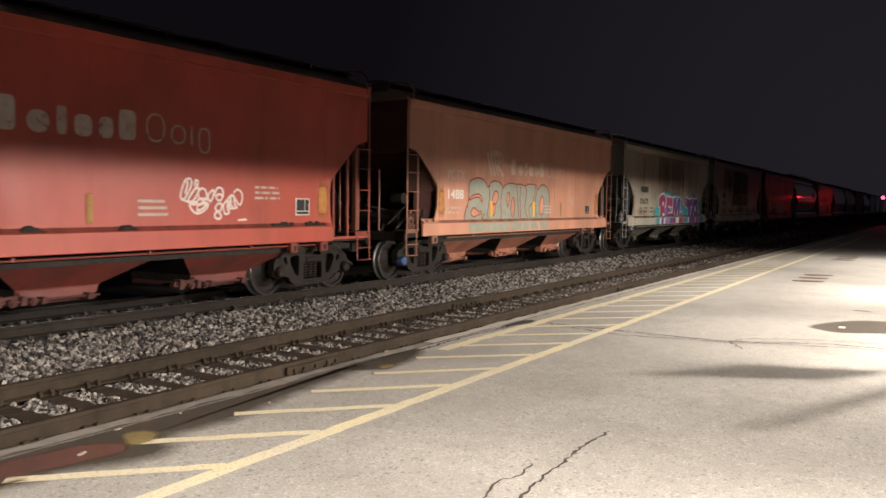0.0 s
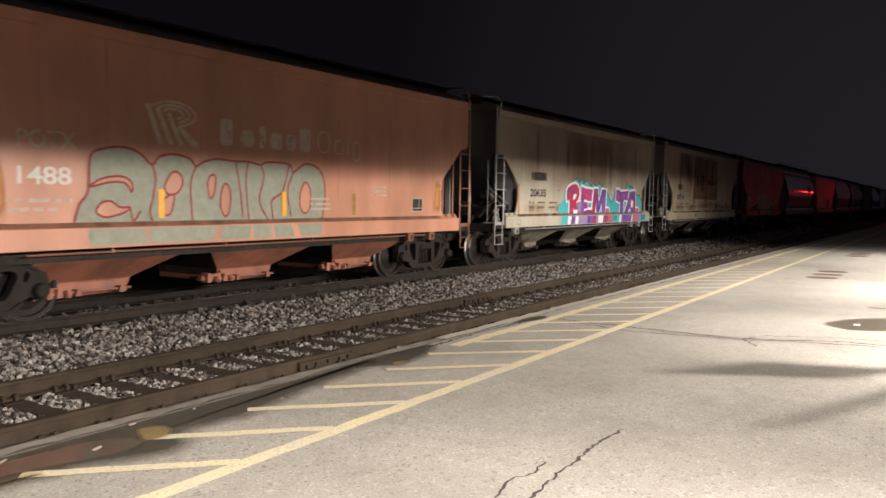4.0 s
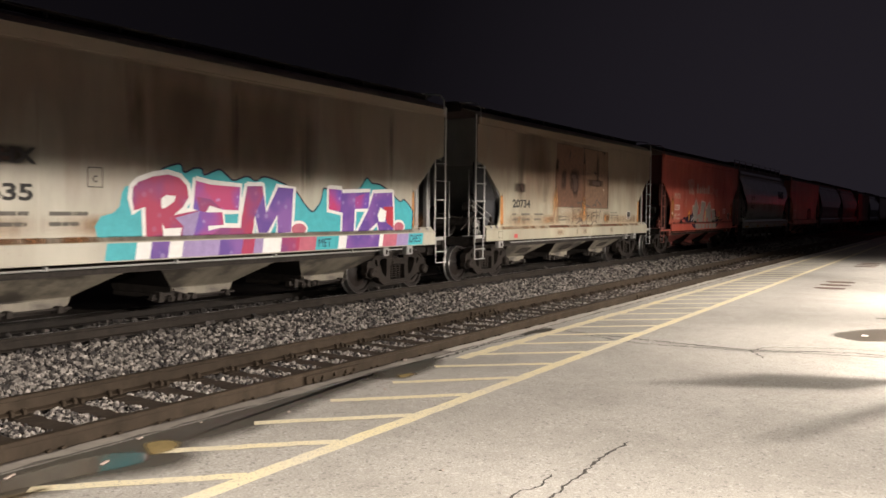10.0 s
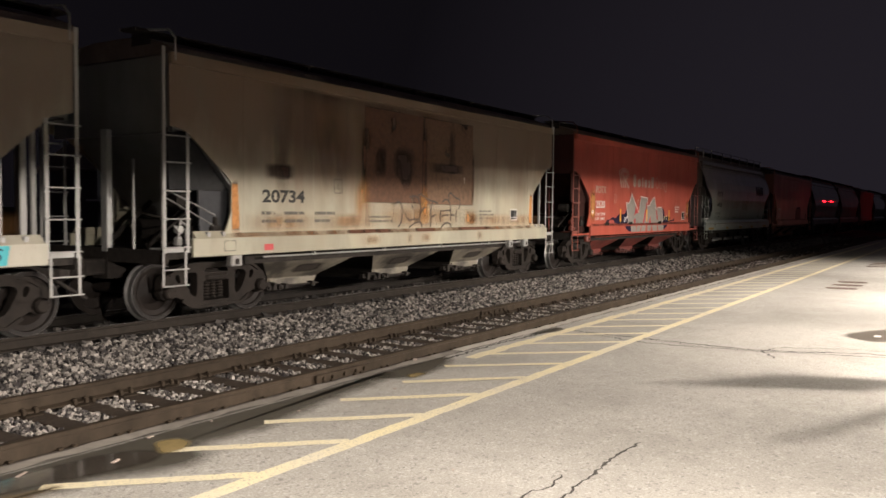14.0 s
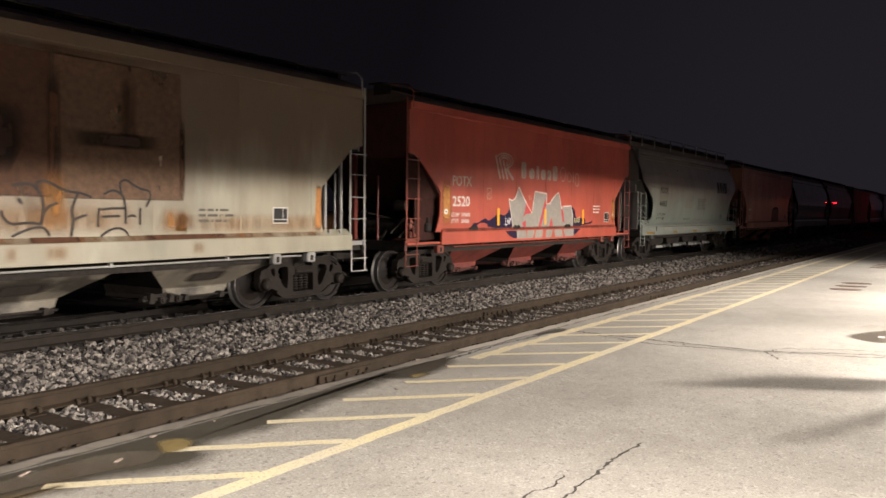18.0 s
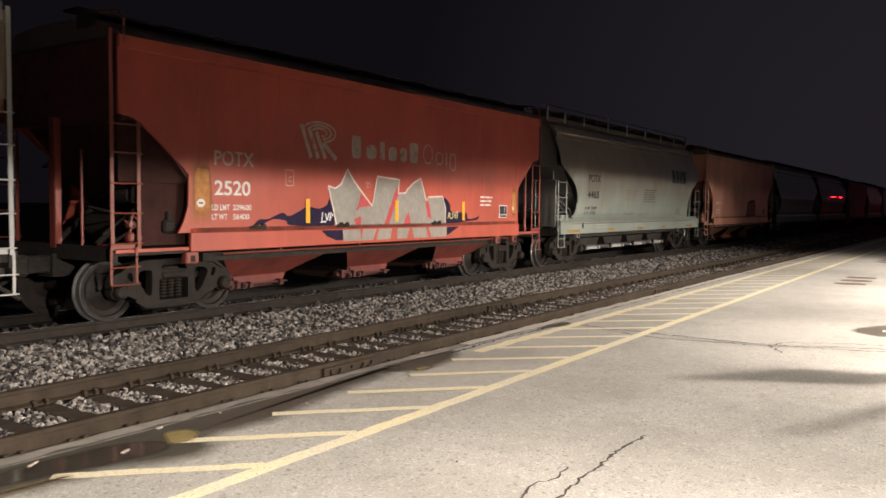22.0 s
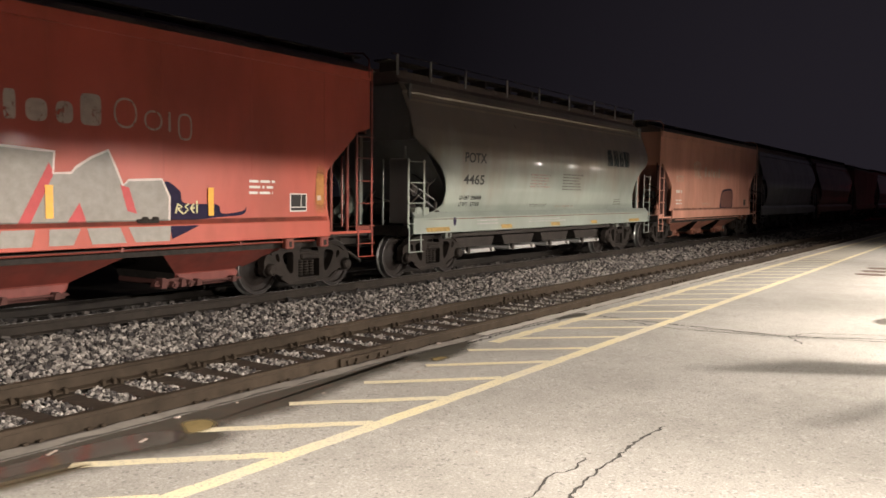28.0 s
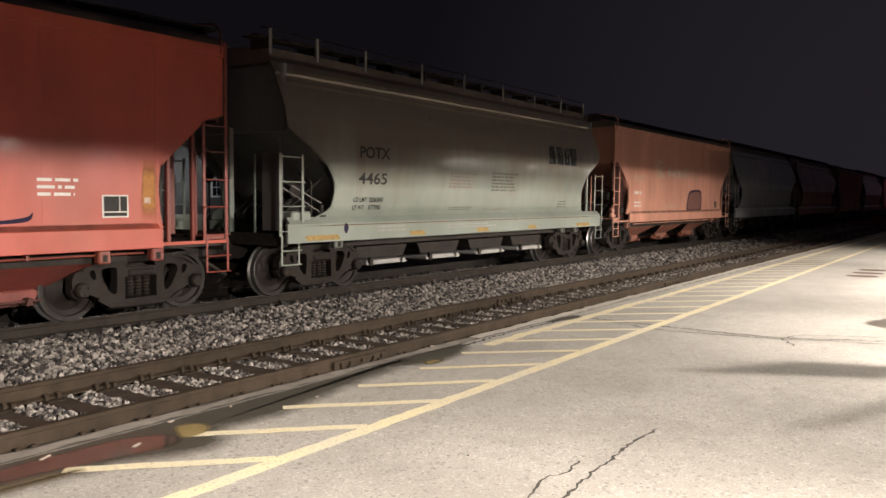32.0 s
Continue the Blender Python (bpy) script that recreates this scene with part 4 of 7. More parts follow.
def ring_pts(cx, cz, rx, rz, t, n=22, a0=0.0, a1=math.tau):
    out = [(cx + rx * math.cos(a0 + (a1 - a0) * i / n), cz + rz * math.sin(a0 + (a1 - a0) * i / n)) for i in range(n + 1)]
    inn = [(cx + (rx - t) * math.cos(a0 + (a1 - a0) * i / n), cz + (rz - t) * math.sin(a0 + (a1 - a0) * i / n)) for i in range(n + 1)]
    return out, inn


def arc(b, cx, cz, rx, rz, t, a0=0.0, a1=math.tau, y=SKIN):
    o, i = ring_pts(cx, cz, rx, rz, t, 22, a0, a1)
    y -= 0.00004 * len(b.f)
    b.sheet([[(p[0], y, p[1]) for p in o], [(p[0], y, p[1]) for p in i]])


def strip(b, pts, w, y=SKIN):
    """A brush line of width w through points."""
    L, Rr = [], []
    y -= 0.00004 * len(b.f)
    for k, p in enumerate(pts):
        a, c = pts[max(0, k - 1)], pts[min(len(pts) - 1, k + 1)]
        d = Vector((c[0] - a[0], c[1] - a[1])).normalized()
        L.append((p[0] - d.y * w / 2, y, p[1] + d.x * w / 2))
        Rr.append((p[0] + d.y * w / 2, y, p[1] - d.x * w / 2))
    b.sheet([L, Rr])


def curve_pts(pts, n=8, closed=False):
    """Smooth line through points."""
    out, k = [], len(pts)
    for i in range(k if closed else k - 1):
        q = [Vector(pts[(i + d) % k] if closed else pts[max(0, min(k - 1, i + d))]) for d in (-1, 0, 1, 2)]
        for j in range(n):
            u = j / n
            v = 0.5 * (2 * q[1] + (q[2] - q[0]) * u + (2 * q[0] - 5 * q[1] + 4 * q[2] - q[3]) * u * u + (3 * q[1] - q[0] - 3 * q[2] + q[3]) * u ** 3)
            out.append((v.x, v.y))
    if not closed:
        out.append(tuple(pts[-1]))
    return out


def emblem_mesh(mat, x0, z0, w, h):
    """The owner's emblem as plain nested arcs and slanting stripes."""
    b = Build()
    for k in range(3):
        f = 1 - 0.27 * k
        arc(b, x0 + w * 0.52, z0 + h * 0.70, w * 0.48 * f, h * 0.30 * f, 0.035 * w / 0.86, -1.3, 2.9)
    for k in range(3):
        xa = x0 + 0.02 + k * w * 0.20
        strip(b, [(xa, z0 + h * (0.86 - 0.08 * k)), (xa + w * 0.26, z0)], w * 0.09)
    strip(b, [(x0 + w * 0.62, z0 + h * 0.42), (x0 + w, z0)], w * 0.10)
    return b.mesh("emblem", mat)


def pill(xa, xb, za, zb, power=2.6, n=24):
    """Rounded upright shape filling a box."""
    cx, cz, rx, rz = (xa + xb) / 2, (za + zb) / 2, (xb - xa) / 2, (zb - za) / 2
    out = []
    for i in range(n):
        co, si = math.cos(i * math.tau / n), math.sin(i * math.tau / n)
        out.append((cx + rx * math.copysign(abs(co) ** (2 / power), co), cz + rz * math.copysign(abs(si) ** (2 / power), si)))
    return out


def wordmark(parent, mat, x0, x1, z0, z1, label):
    """The owner's name as plain shapes: six heavy rounded ones, then thin rings and a bar."""
    w, h = x1 - x0, z1 - z0
    base = z0 + 0.20 * h
    for a, c, top, pw in ((0.0, 0.075, 0.72, 5), (0.118, 0.208, 0.48, 2.2), (0.238, 0.280, 0.62, 5), (0.312, 0.390, 0.48, 3), (0.420, 0.485, 0.48, 3), (0.512, 0.595, 0.70, 5)):
        part("wordmark_bar", slab(pill(x0 + a * w, x0 + c * w, base, base + top * h, pw), mat, "wordmark_bar"), None, parent, label)
    t = 0.0085 * w
    for a, c, low, top, pw in ((0.645, 0.745, 0.0, 0.70, 2.2), (0.775, 0.858, 0.0, 0.48, 2.2), (0.930, 1.0, -0.18, 0.48, 3)):
        xa, xb, za, zb = x0 + a * w, x0 + c * w, base + low * h, base + top * h
        rim, inn = pill(xa, xb, za, zb, pw), pill(xa + t, xb - t, za + t, zb - t, pw)
        n = len(rim)
        b = Build().add([(p[0], SKIN, p[1]) for p in rim + inn], [(i, (i + 1) % n, (i + 1) % n + n, i + n) for i in range(n)])
        part("wordmark_ring", b, mat, parent, label)
    part("wordmark_bar", slab(pill(x0 + 0.885 * w, x0 + 0.897 * w, base, base + 0.48 * h, 5), mat, "wordmark_bar"), None, parent, label)


def data_box(parent, x0, x1, z0, z1, dark, pale):
    """The framed service stencil near the end of the side."""
    f = part("stencil_panel", slab([(x0, z0), (x1, z0), (x1, z1), (x0, z1)], pale), None, parent, "pale framed service stencil")
    w, h = x1 - x0, z1 - z0
    b = Build()
    for a0, a1, c0, c1 in ((0.06, 0.64, 0.27, 0.94), (0.68, 0.94, 0.27, 0.94), (0.06, 0.94, 0.06, 0.22)):
        b.add([(x0 + a * w, SKIN - 0.003, z0 + c * h) for a, c in ((a0, c0), (a1, c0), (a1, c1), (a0, c1))], [(0, 1, 2, 3)])
    part("stencil_field", b, dark, f)


def car(style, paint_mat, xc, label, trim=None, end_mat=None, ends=(0.0, 0.0), sill=4.95, sheet=None):
    """A covered hopper car; style 'flat' has flat notched sides, 'round' curved sides. Its base is the rail's head."""
    half = HALF if style == "flat" else 1.30
    trim = trim or paint_mat
    c = thing("hopper_car", label, "freight car", "cars of the train", at=(xc + train_at(0), TRACK_Y, RAIL_Z2))
    cars.append((c, xc))
    reach[c.name] = (ends, sill)
    k = paint_mat.name + style
    if style == "flat":
        part("side_sheet", kept(k + "s", lambda: flat_side_mesh(paint_mat, -HALF, "side_sheet", ends)), None, c)
        part("side_sheet", kept(k + "t", lambda: flat_side_mesh(paint_mat, HALF, "side_sheet", ends)), None, c)
        part("top_chord", kept(k + "tc", lambda: Build().box(-6.06 + ends[0], 6.04 + ends[1], -HALF - 0.035, -HALF, EAVE - 0.15, EAVE + 0.02, bev=0.01).mesh("top_chord", paint_mat)), None, c)
        for x in (-4.72, -3.15, -1.58, 0.0, 1.58, 3.15, 4.72):
            part("weld_seam", kept(k + "ws", lambda: Build().box(-0.012, 0.012, -HALF - 0.003, -HALF + 0.002, SILL1 + 0.1, EAVE - 0.15).mesh("weld_seam", paint_mat)), None, c, at=(x, 0, 0))
        part("roof", kept(k + "r", lambda: roof_mesh(HALF + 0.03, EAVE + 0.02, ROOF)), None, c, "dirty sloping roof")
        part("running_board", kept("walk", lambda: walkway_mesh(EAVE + 0.24)), None, c, "dark roof walkway")
        zs = (SILL0, SILL1, (-sill + ends[0], sill + ends[1]))
        for i in range(3):
            x0 = -4.35 + i * 2.9
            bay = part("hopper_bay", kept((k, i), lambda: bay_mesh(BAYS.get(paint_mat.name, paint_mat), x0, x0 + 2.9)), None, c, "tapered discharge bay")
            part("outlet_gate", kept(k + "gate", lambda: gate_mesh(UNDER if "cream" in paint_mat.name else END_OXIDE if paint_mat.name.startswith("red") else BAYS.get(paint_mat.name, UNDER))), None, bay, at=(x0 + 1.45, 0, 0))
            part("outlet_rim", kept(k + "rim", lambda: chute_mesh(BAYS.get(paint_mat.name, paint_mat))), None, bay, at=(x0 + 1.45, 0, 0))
    else:
        part("side_sheet", kept(k + "s", lambda: curved_side_mesh(paint_mat, 1)), None, c, "curved glossy side sheet")
        part("side_sheet", kept(k + "t", lambda: curved_side_mesh(paint_mat, -1)), None, c)
        part("roof", kept(k + "r", lambda: roof_mesh(1.10, 3.84, ROOF)), None, c, "dirty sloping roof")
        part("running_board", kept("walk2", lambda: walkway_mesh(4.12)), None, c, "dark roof walkway")
        zs = (0.90, SILL1, (-6.15, 6.15))
        for i in range(4):
            part("outlet_gate", kept(k + "g", lambda: low_gate_mesh(MID_GREY if paint_mat is GREY else UNDER)), None, c, "low pale outlet gate", at=(-3.0 + i * 1.95, 0, 0))
    for x in (-4.2, -1.4, 1.4, 4.2):
        part("hatch", kept("hatch", hatch_mesh), None, c, at=(x, 0, 4.10))
    for y in (-1.455, 1.455):
        part("side_sill", kept((k, "sill", y), lambda: sill_mesh(paint_mat, y, *zs)), None, c)
    flat = style == "flat"
    for s, off in zip((-1, 1), ends):
        here = (off, 0, 0)
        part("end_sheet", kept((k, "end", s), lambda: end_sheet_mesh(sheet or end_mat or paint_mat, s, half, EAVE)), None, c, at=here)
        part("end_frame", kept(("fr", s), lambda: end_frame_mesh(s)), None, c, "dark end platform with braces", at=here)
        part("centre_post", kept((k, "cpost", s), lambda: centre_post_mesh(trim, s)), None, c, at=here)
        part("brake_staff", kept((k, "staff", s), lambda: brake_staff_mesh(trim, s)), None, c, at=here)
        if s > 0:
            for xp, wp in ((5.58, 0.030), (5.16, 0.030)):
                part("end_post", kept((k, "post", s, xp), lambda: end_post_mesh(trim, s, xp, wp)), None, c, at=here)
        elif flat:
            plate = [(-4.85, 1.05), (-5.38, 1.05), (-5.42, 1.93), (-4.85, 1.93)] if end_mat else [(-4.85, 1.05), (-5.60, 1.05), (-5.62, 1.93), (-4.85, 1.93)]
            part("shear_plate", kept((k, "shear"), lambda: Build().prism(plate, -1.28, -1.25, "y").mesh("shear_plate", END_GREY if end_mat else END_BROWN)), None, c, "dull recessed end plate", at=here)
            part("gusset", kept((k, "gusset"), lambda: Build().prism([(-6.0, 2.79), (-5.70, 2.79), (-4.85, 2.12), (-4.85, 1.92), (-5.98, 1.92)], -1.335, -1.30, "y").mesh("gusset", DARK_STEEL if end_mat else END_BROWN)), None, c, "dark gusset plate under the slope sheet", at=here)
            part("retaining_valve", kept((k, "valve"), lambda: valve_mesh(trim)), None, c, at=here)
        if flat:
            for xl in (5.12, 5.40) if sill > 5.2 else ():
                part("lug", kept((k, "lug", s, xl), lambda: Build().box(s * xl - 0.035, s * xl + 0.035, -1.50, -1.44, 1.21, 1.31, bev=0.012).mesh("lug", trim)), None, c, at=here)
            part("handrail", kept((k, "grab", s), lambda: grab_mesh(trim, s)), None, c, at=here)
            part("end_step", kept((k, "step", s), lambda: step_mesh(trim, s)), None, c, at=here)
            if sill < 5.2:
                part("end_angle", kept((k, "toe", s), lambda: toe_mesh(paint_mat, s)), None, c, at=here)
        truck(c, s * 4.9 + off)
        for y in (-1.49, 1.49):
            xl, wl, zl = (5.98 if s < 0 else 5.86, 0.40, 2.72) if flat else (6.04, 0.50, 2.34)
            lad = kept((k, "lad", s, y), lambda: ladder(Build(), s * xl, y, 1.02, zl, wl, (1.10, 1.50, 1.89, 2.29, 2.66)[:5 if flat else 4], 1.15 if flat else 0.0, s).mesh("ladder", trim))
            part("ladder", lad, None, c, at=here)
            part("stirrup", kept((k, "stir", s, y), lambda: ladder(Build(), s * (xl + 0.03), y, 0.55, 1.05, 0.38, (0.56, 0.79), flat=0.018).mesh("stirrup", trim)), None, c, at=here)
        cp = part("coupler", kept("coupler", coupler_mesh), None, c)
        cp.rotation_euler.z = 0 if s > 0 else math.pi
    for x, w in ((-4.82, 0.115), (4.78, 0.10), (3.98, 0.09)):
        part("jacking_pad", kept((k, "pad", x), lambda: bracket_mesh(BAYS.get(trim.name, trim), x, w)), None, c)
    part("brake_gear", kept("brake", lambda: brake_mesh(UNDER)), None, c, "air reservoir, valves and pipes")
    if end_mat:
        part("brake_pipe", kept("bpipe", lambda: Build().bar((-6.0, -1.25, 1.92), (-5.15, -1.30, 1.55), 0.014, 6).bar((-6.0, -1.25, 1.80), (-5.1, -1.30, 1.36), 0.012, 6).bar((-6.02, -1.2, 1.02), (-6.02, -1.2, 2.6), 0.02, 6).mesh("brake_pipe", DARK_GREY)), None, c, "thin dull brake pipes")
    part("train_pipe", kept(k + "pipe", lambda: pipe_mesh(trim)), None, c)
    part("floor_sheet", kept("floor", lambda: Build().box(-4.45, 4.45, -1.19, 1.19, 0.775, 1.03).mesh("floor_sheet", UNDER)), None, c)
    part("center_sill", kept("csill", lambda: Build().box(-6.2, 6.2, -0.18, 0.18, 0.60, 0.92).mesh("center_sill", UNDER)), None, c)
    return c


cars, wheels, turning, reach = [], [], [], {}
rng = random.Random(5)
STEP = 13.35
X_A, X_B, X_C, X_D, X_E, X_F, X_G = -44.30, -30.91, -17.30, -3.81, 9.76, 23.05, 36.4

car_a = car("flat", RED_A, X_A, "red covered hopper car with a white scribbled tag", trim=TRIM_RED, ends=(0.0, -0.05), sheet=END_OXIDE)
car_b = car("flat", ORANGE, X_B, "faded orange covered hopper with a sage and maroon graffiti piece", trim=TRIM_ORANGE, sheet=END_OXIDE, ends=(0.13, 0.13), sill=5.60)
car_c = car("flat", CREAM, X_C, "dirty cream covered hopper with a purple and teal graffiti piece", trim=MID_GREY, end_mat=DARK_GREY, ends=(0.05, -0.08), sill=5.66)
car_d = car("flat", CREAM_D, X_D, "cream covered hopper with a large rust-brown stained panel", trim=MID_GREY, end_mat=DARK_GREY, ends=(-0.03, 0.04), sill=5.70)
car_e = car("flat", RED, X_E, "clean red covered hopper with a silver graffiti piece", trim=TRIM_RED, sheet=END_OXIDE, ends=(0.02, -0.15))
car_f = car("round", GREY, X_F, "pale grey covered hopper with curved glossy sides", end_mat=DARK_GREY)
car_g = car("flat", ORANGE_G, X_G, "faded orange covered hopper with streaked paint")
for n_, (st_, mt_, lb_) in enumerate((("round", SLATE, "dull dark grey covered hopper"), ("round", BROWN, "brown round-sided hopper in the dark"),
                                      ("flat", DULL_BROWN, "brown covered hopper in the dark"), ("round", SLATE, "dull dark grey covered hopper"),
                                      ("flat", BROWN, "brown covered hopper in the dark"), ("flat", PEARL, "pale covered hopper in red signal light"),
                                      ("flat", BROWN, "brown covered hopper in the dark"))):
    car(st_, mt_, X_G + STEP * (n_ + 1), lb_)


def weights(c, limit, weight, x0, x1, z1, z2, tone, shape=lambda me: me):
    """Load limit and light weight: two rows of two words."""
    w = x1 - x0
    for name, z, a, b in (("load_limit", z1, "LD LMT", limit), ("light_weight", z2, "LT WT", weight)):
        part(name, shape(letters(a, x0, x0 + (0.44 if b is limit else 0.38) * w, z, z + 0.085, tone)), None, c)
        part(name, shape(letters(b, x0 + 0.52 * w, x1 - (0.0 if b is limit else 0.06 * w), z, z + 0.085, tone)), None, c)


def common_marks(c, code, number, tone, limit, weight, x0=-4.46):
    part("reporting_mark", letters(code, x0, x0 + 0.78, 2.20, 2.42, FADED if tone is WHITE else tone), None, c)
    part("car_number", letters(number, x0, x0 + (0.70 if len(number) < 5 else 0.98), 1.76, 1.98, tone), None, c)
    if limit:
        weights(c, limit, weight, x0 - 0.05, x0 + 0.72, 1.54, 1.40, tone)


def dashes(c, tone=YELLOW, at=(-2.5, -0.04, 2.35)):
    for x in at:
        part("reflector_strip", slab([(x - 0.05, 1.33), (x + 0.05, 1.33), (x + 0.05, 1.73), (x - 0.05, 1.73)], tone, "reflector_strip", SKIN - 0.016), None, c, "upright yellow reflector strip")


def primer(c, xs, z0=1.26, z1=2.02, w=0.16, mat=None):
    for x in xs:
        o = -1 if x > 0 else 1
        x = 4.935 + reach[c.name][0][1] if x > 0 else -4.95 + reach[c.name][0][0]
        part("primer_streak", slab([(x, z0), (x + o * w, z0), (x + o * w * 0.7, z1 + 0.1), (x, z1)], mat or PRIMER, "primer_streak", SKIN + 0.002), None, c, "ochre primer showing at the corner")


def blob(pts, mat, name, y=SKIN):
    return slab(curve_pts(pts, 5, True), mat, name, y)


def outline(pts, w, mat, name, y=SKIN - 0.001, closed=True):
    b = Build()
    for p, q in zip(pts, pts[1:] + pts[:1]):
        strip(b, [p, q], w, y)
    return b.mesh(name, mat)


def line_part(c, pts, w, mat, name, y=SKIN - 0.002, smooth=True, label=""):
    b = Build()
    strip(b, curve_pts(pts, 6) if smooth else pts, w, y)
    return part(name, b, mat, c, label)


SILLFACE = -1.455 - 0.06 - 0.004
MIST = flat_paint("thin_white_spray", (0.74, 0.62, 0.56), 0.55, 0.2, 0.30)
MAGENTA = mottled_spray("magenta_spray", (0.36, 0.022, 0.075), (0.20, 0.03, 0.14), (0.34, 0.10, 0.20))
VIOLET = mottled_spray("violet_spray", (0.10, 0.04, 0.24), (0.20, 0.08, 0.30), (0.33, 0.25, 0.45))
LILAC = flat_paint("lilac_spray", (0.34, 0.25, 0.46), 0.5, 0.25)
ROSE = flat_paint("rose_spray", (0.50, 0.13, 0.18), 0.5, 0.25)


def words(c, x0):
    """Two rows of worn print, three words to a row."""
    for z in (1.53, 1.40):
        for a, b in ((0.0, 0.41), (0.51, 1.07), (1.23, 1.76)):
            prints("small_print", bars(x0 + a, x0 + b, z, z + 0.115, 1, PRINT, random.Random(int(a * 10 + z * 100)), 0.12), c)


def ledge(c, mat):
    """Dirt and rust lying on the sloping ledge above the sill."""
    (dl, dr), e = reach[c.name]
    xa, xb = dl - min(e, 5.1) + 0.06, dr + min(e, 5.0) - 0.06
    part("ledge_dirt", Build().add([(xa, -1.5185, 1.222), (xb, -1.5185, 1.222), (xb, -1.468, 1.29), (xa, -1.468, 1.29)], [(0, 1, 2, 3)]), mat, c)

# red car with the silver piece
common_marks(car_e, "POTX", "2520", WHITE, "229600", "56400")
part("emblem", emblem_mesh(DULLWHITE, -2.66, 2.42, 0.88, 0.62), None, car_e, "pale emblem of nested arcs")
wordmark(car_e, DULLWHITE, -1.36, 2.05, 2.36, 2.92, "pale shape of the owner's name")
data_box(car_e, 3.92, 4.30, 1.37, 1.66, BLACK, WHITE)
prints("small_print", bars(3.08, 3.70, 1.62, 1.88, 3, WHITE, rng), car_e)
part("box_stencil", outline([(-3.0, 1.94), (-2.82, 1.94), (-2.82, 2.19), (-3.0, 2.19)], 0.012, FADED, "box_stencil"), None, car_e)
primer(car_e, (-4.97,), 1.26, 2.3, w=0.5, mat=PRIMER_SOFT)
primer(car_e, (4.97,), 1.26, 2.1, w=0.34, mat=PRIMER_SOFT)
sticker = part("sticker", blob([(-4.71 + 0.075 * math.cos(a_), 1.645 + 0.06 * math.sin(a_)) for a_ in (0, 1.05, 2.1, 3.14, 4.2, 5.25)], WHITE, "sticker", SKIN - 0.002), None, car_e, "small round white sticker")
part("sticker_print", slab([(-4.75, 1.635), (-4.67, 1.635), (-4.67, 1.655), (-4.75, 1.655)], BLACK, "sticker_print", SKIN - 0.004), None, sticker)
part("sticker", slab([(4.54, 1.55), (4.63, 1.55), (4.63, 1.63), (4.54, 1.63)], FADED, "sticker", SKIN - 0.002), None, car_e)
# silver piece: one joined silver form, its red gaps, dark wings and small tags
part("graffiti_wing", blob([(-3.66, 1.34), (-3.56, 1.40), (-3.40, 1.40), (-3.26, 1.45), (-3.07, 1.50), (-2.93, 1.45), (-2.73, 1.51), (-2.48, 1.60), (-2.22, 1.57), (-2.02, 1.63), (-1.94, 1.72), (-1.83, 1.29), (-2.87, 1.30), (-2.99, 1.37), (-3.24, 1.40), (-3.41, 1.36), (-3.53, 1.31)], NAVY, "graffiti_wing"), None, car_e, "dark blue ragged wing of the graffiti")
part("graffiti_wing", blob([(1.58, 1.79), (1.83, 1.68), (1.91, 1.51), (2.47, 1.49), (2.56, 1.36), (2.93, 1.39), (3.02, 1.45), (2.96, 1.34), (2.61, 1.31), (2.43, 1.30), (2.00, 1.27), (1.65, 1.27)], NAVY, "graffiti_wing"), None, car_e, "dark blue ragged wing of the graffiti")
FORM = [(-1.99, 1.96), (-1.81, 1.92), (-1.66, 1.99), (-1.55, 2.15), (-1.49, 2.27), (-1.31, 2.07), (-1.06, 1.85), (-0.78, 1.62), (-0.71, 1.88), (-0.63, 2.17), (-0.14, 2.14), (0.04, 2.13), (0.02, 1.87), (0.25, 1.88), (0.31, 1.95), (0.52, 2.08), (0.75, 2.18), (0.85, 1.97), (0.95, 1.74), (1.04, 1.81), (1.54, 1.83), (1.66, 1.59), (1.65, 1.27), (-1.77, 1.27), (-1.85, 1.55)]
form = part("graffiti_letters", slab(FORM, SILVER, "graffiti_letters", SKIN - 0.004), None, car_e, "joined silver sprayed letters")
b_ = Build()
strip(b_, FORM[:-3] + FORM[-3:-2], 0.032, SKIN - 0.007)
strip(b_, [FORM[-2], FORM[-1], FORM[0], FORM[1]], 0.032, SKIN - 0.0075)
part("letter_outline", b_, MIST, form)
for pc in ([(-1.10, 1.87), (-0.81, 1.62), (-1.11, 1.60), (-1.26, 1.51), (-1.18, 1.64)], [(-1.31, 1.38), (-1.10, 1.44), (-1.10, 1.27), (-1.23, 1.27)], [(-0.03, 2.0), (0.03, 1.87), (-0.27, 1.27), (-0.42, 1.27)], [(0.35, 1.52), (0.44, 1.27), (0.18, 1.27)], [(0.91, 1.75), (1.04, 1.71), (1.15, 1.37), (1.01, 1.41)]):
    part("letter_gap", slab(pc, PINKRED, "letter_gap", SKIN - 0.006), None, form, "red gap between the strokes")
part("letter_crease", slab([(-1.53, 1.81), (-1.46, 1.79), (-1.40, 1.57), (-1.44, 1.57)], SAGE, "letter_crease", SKIN - 0.006), None, form)
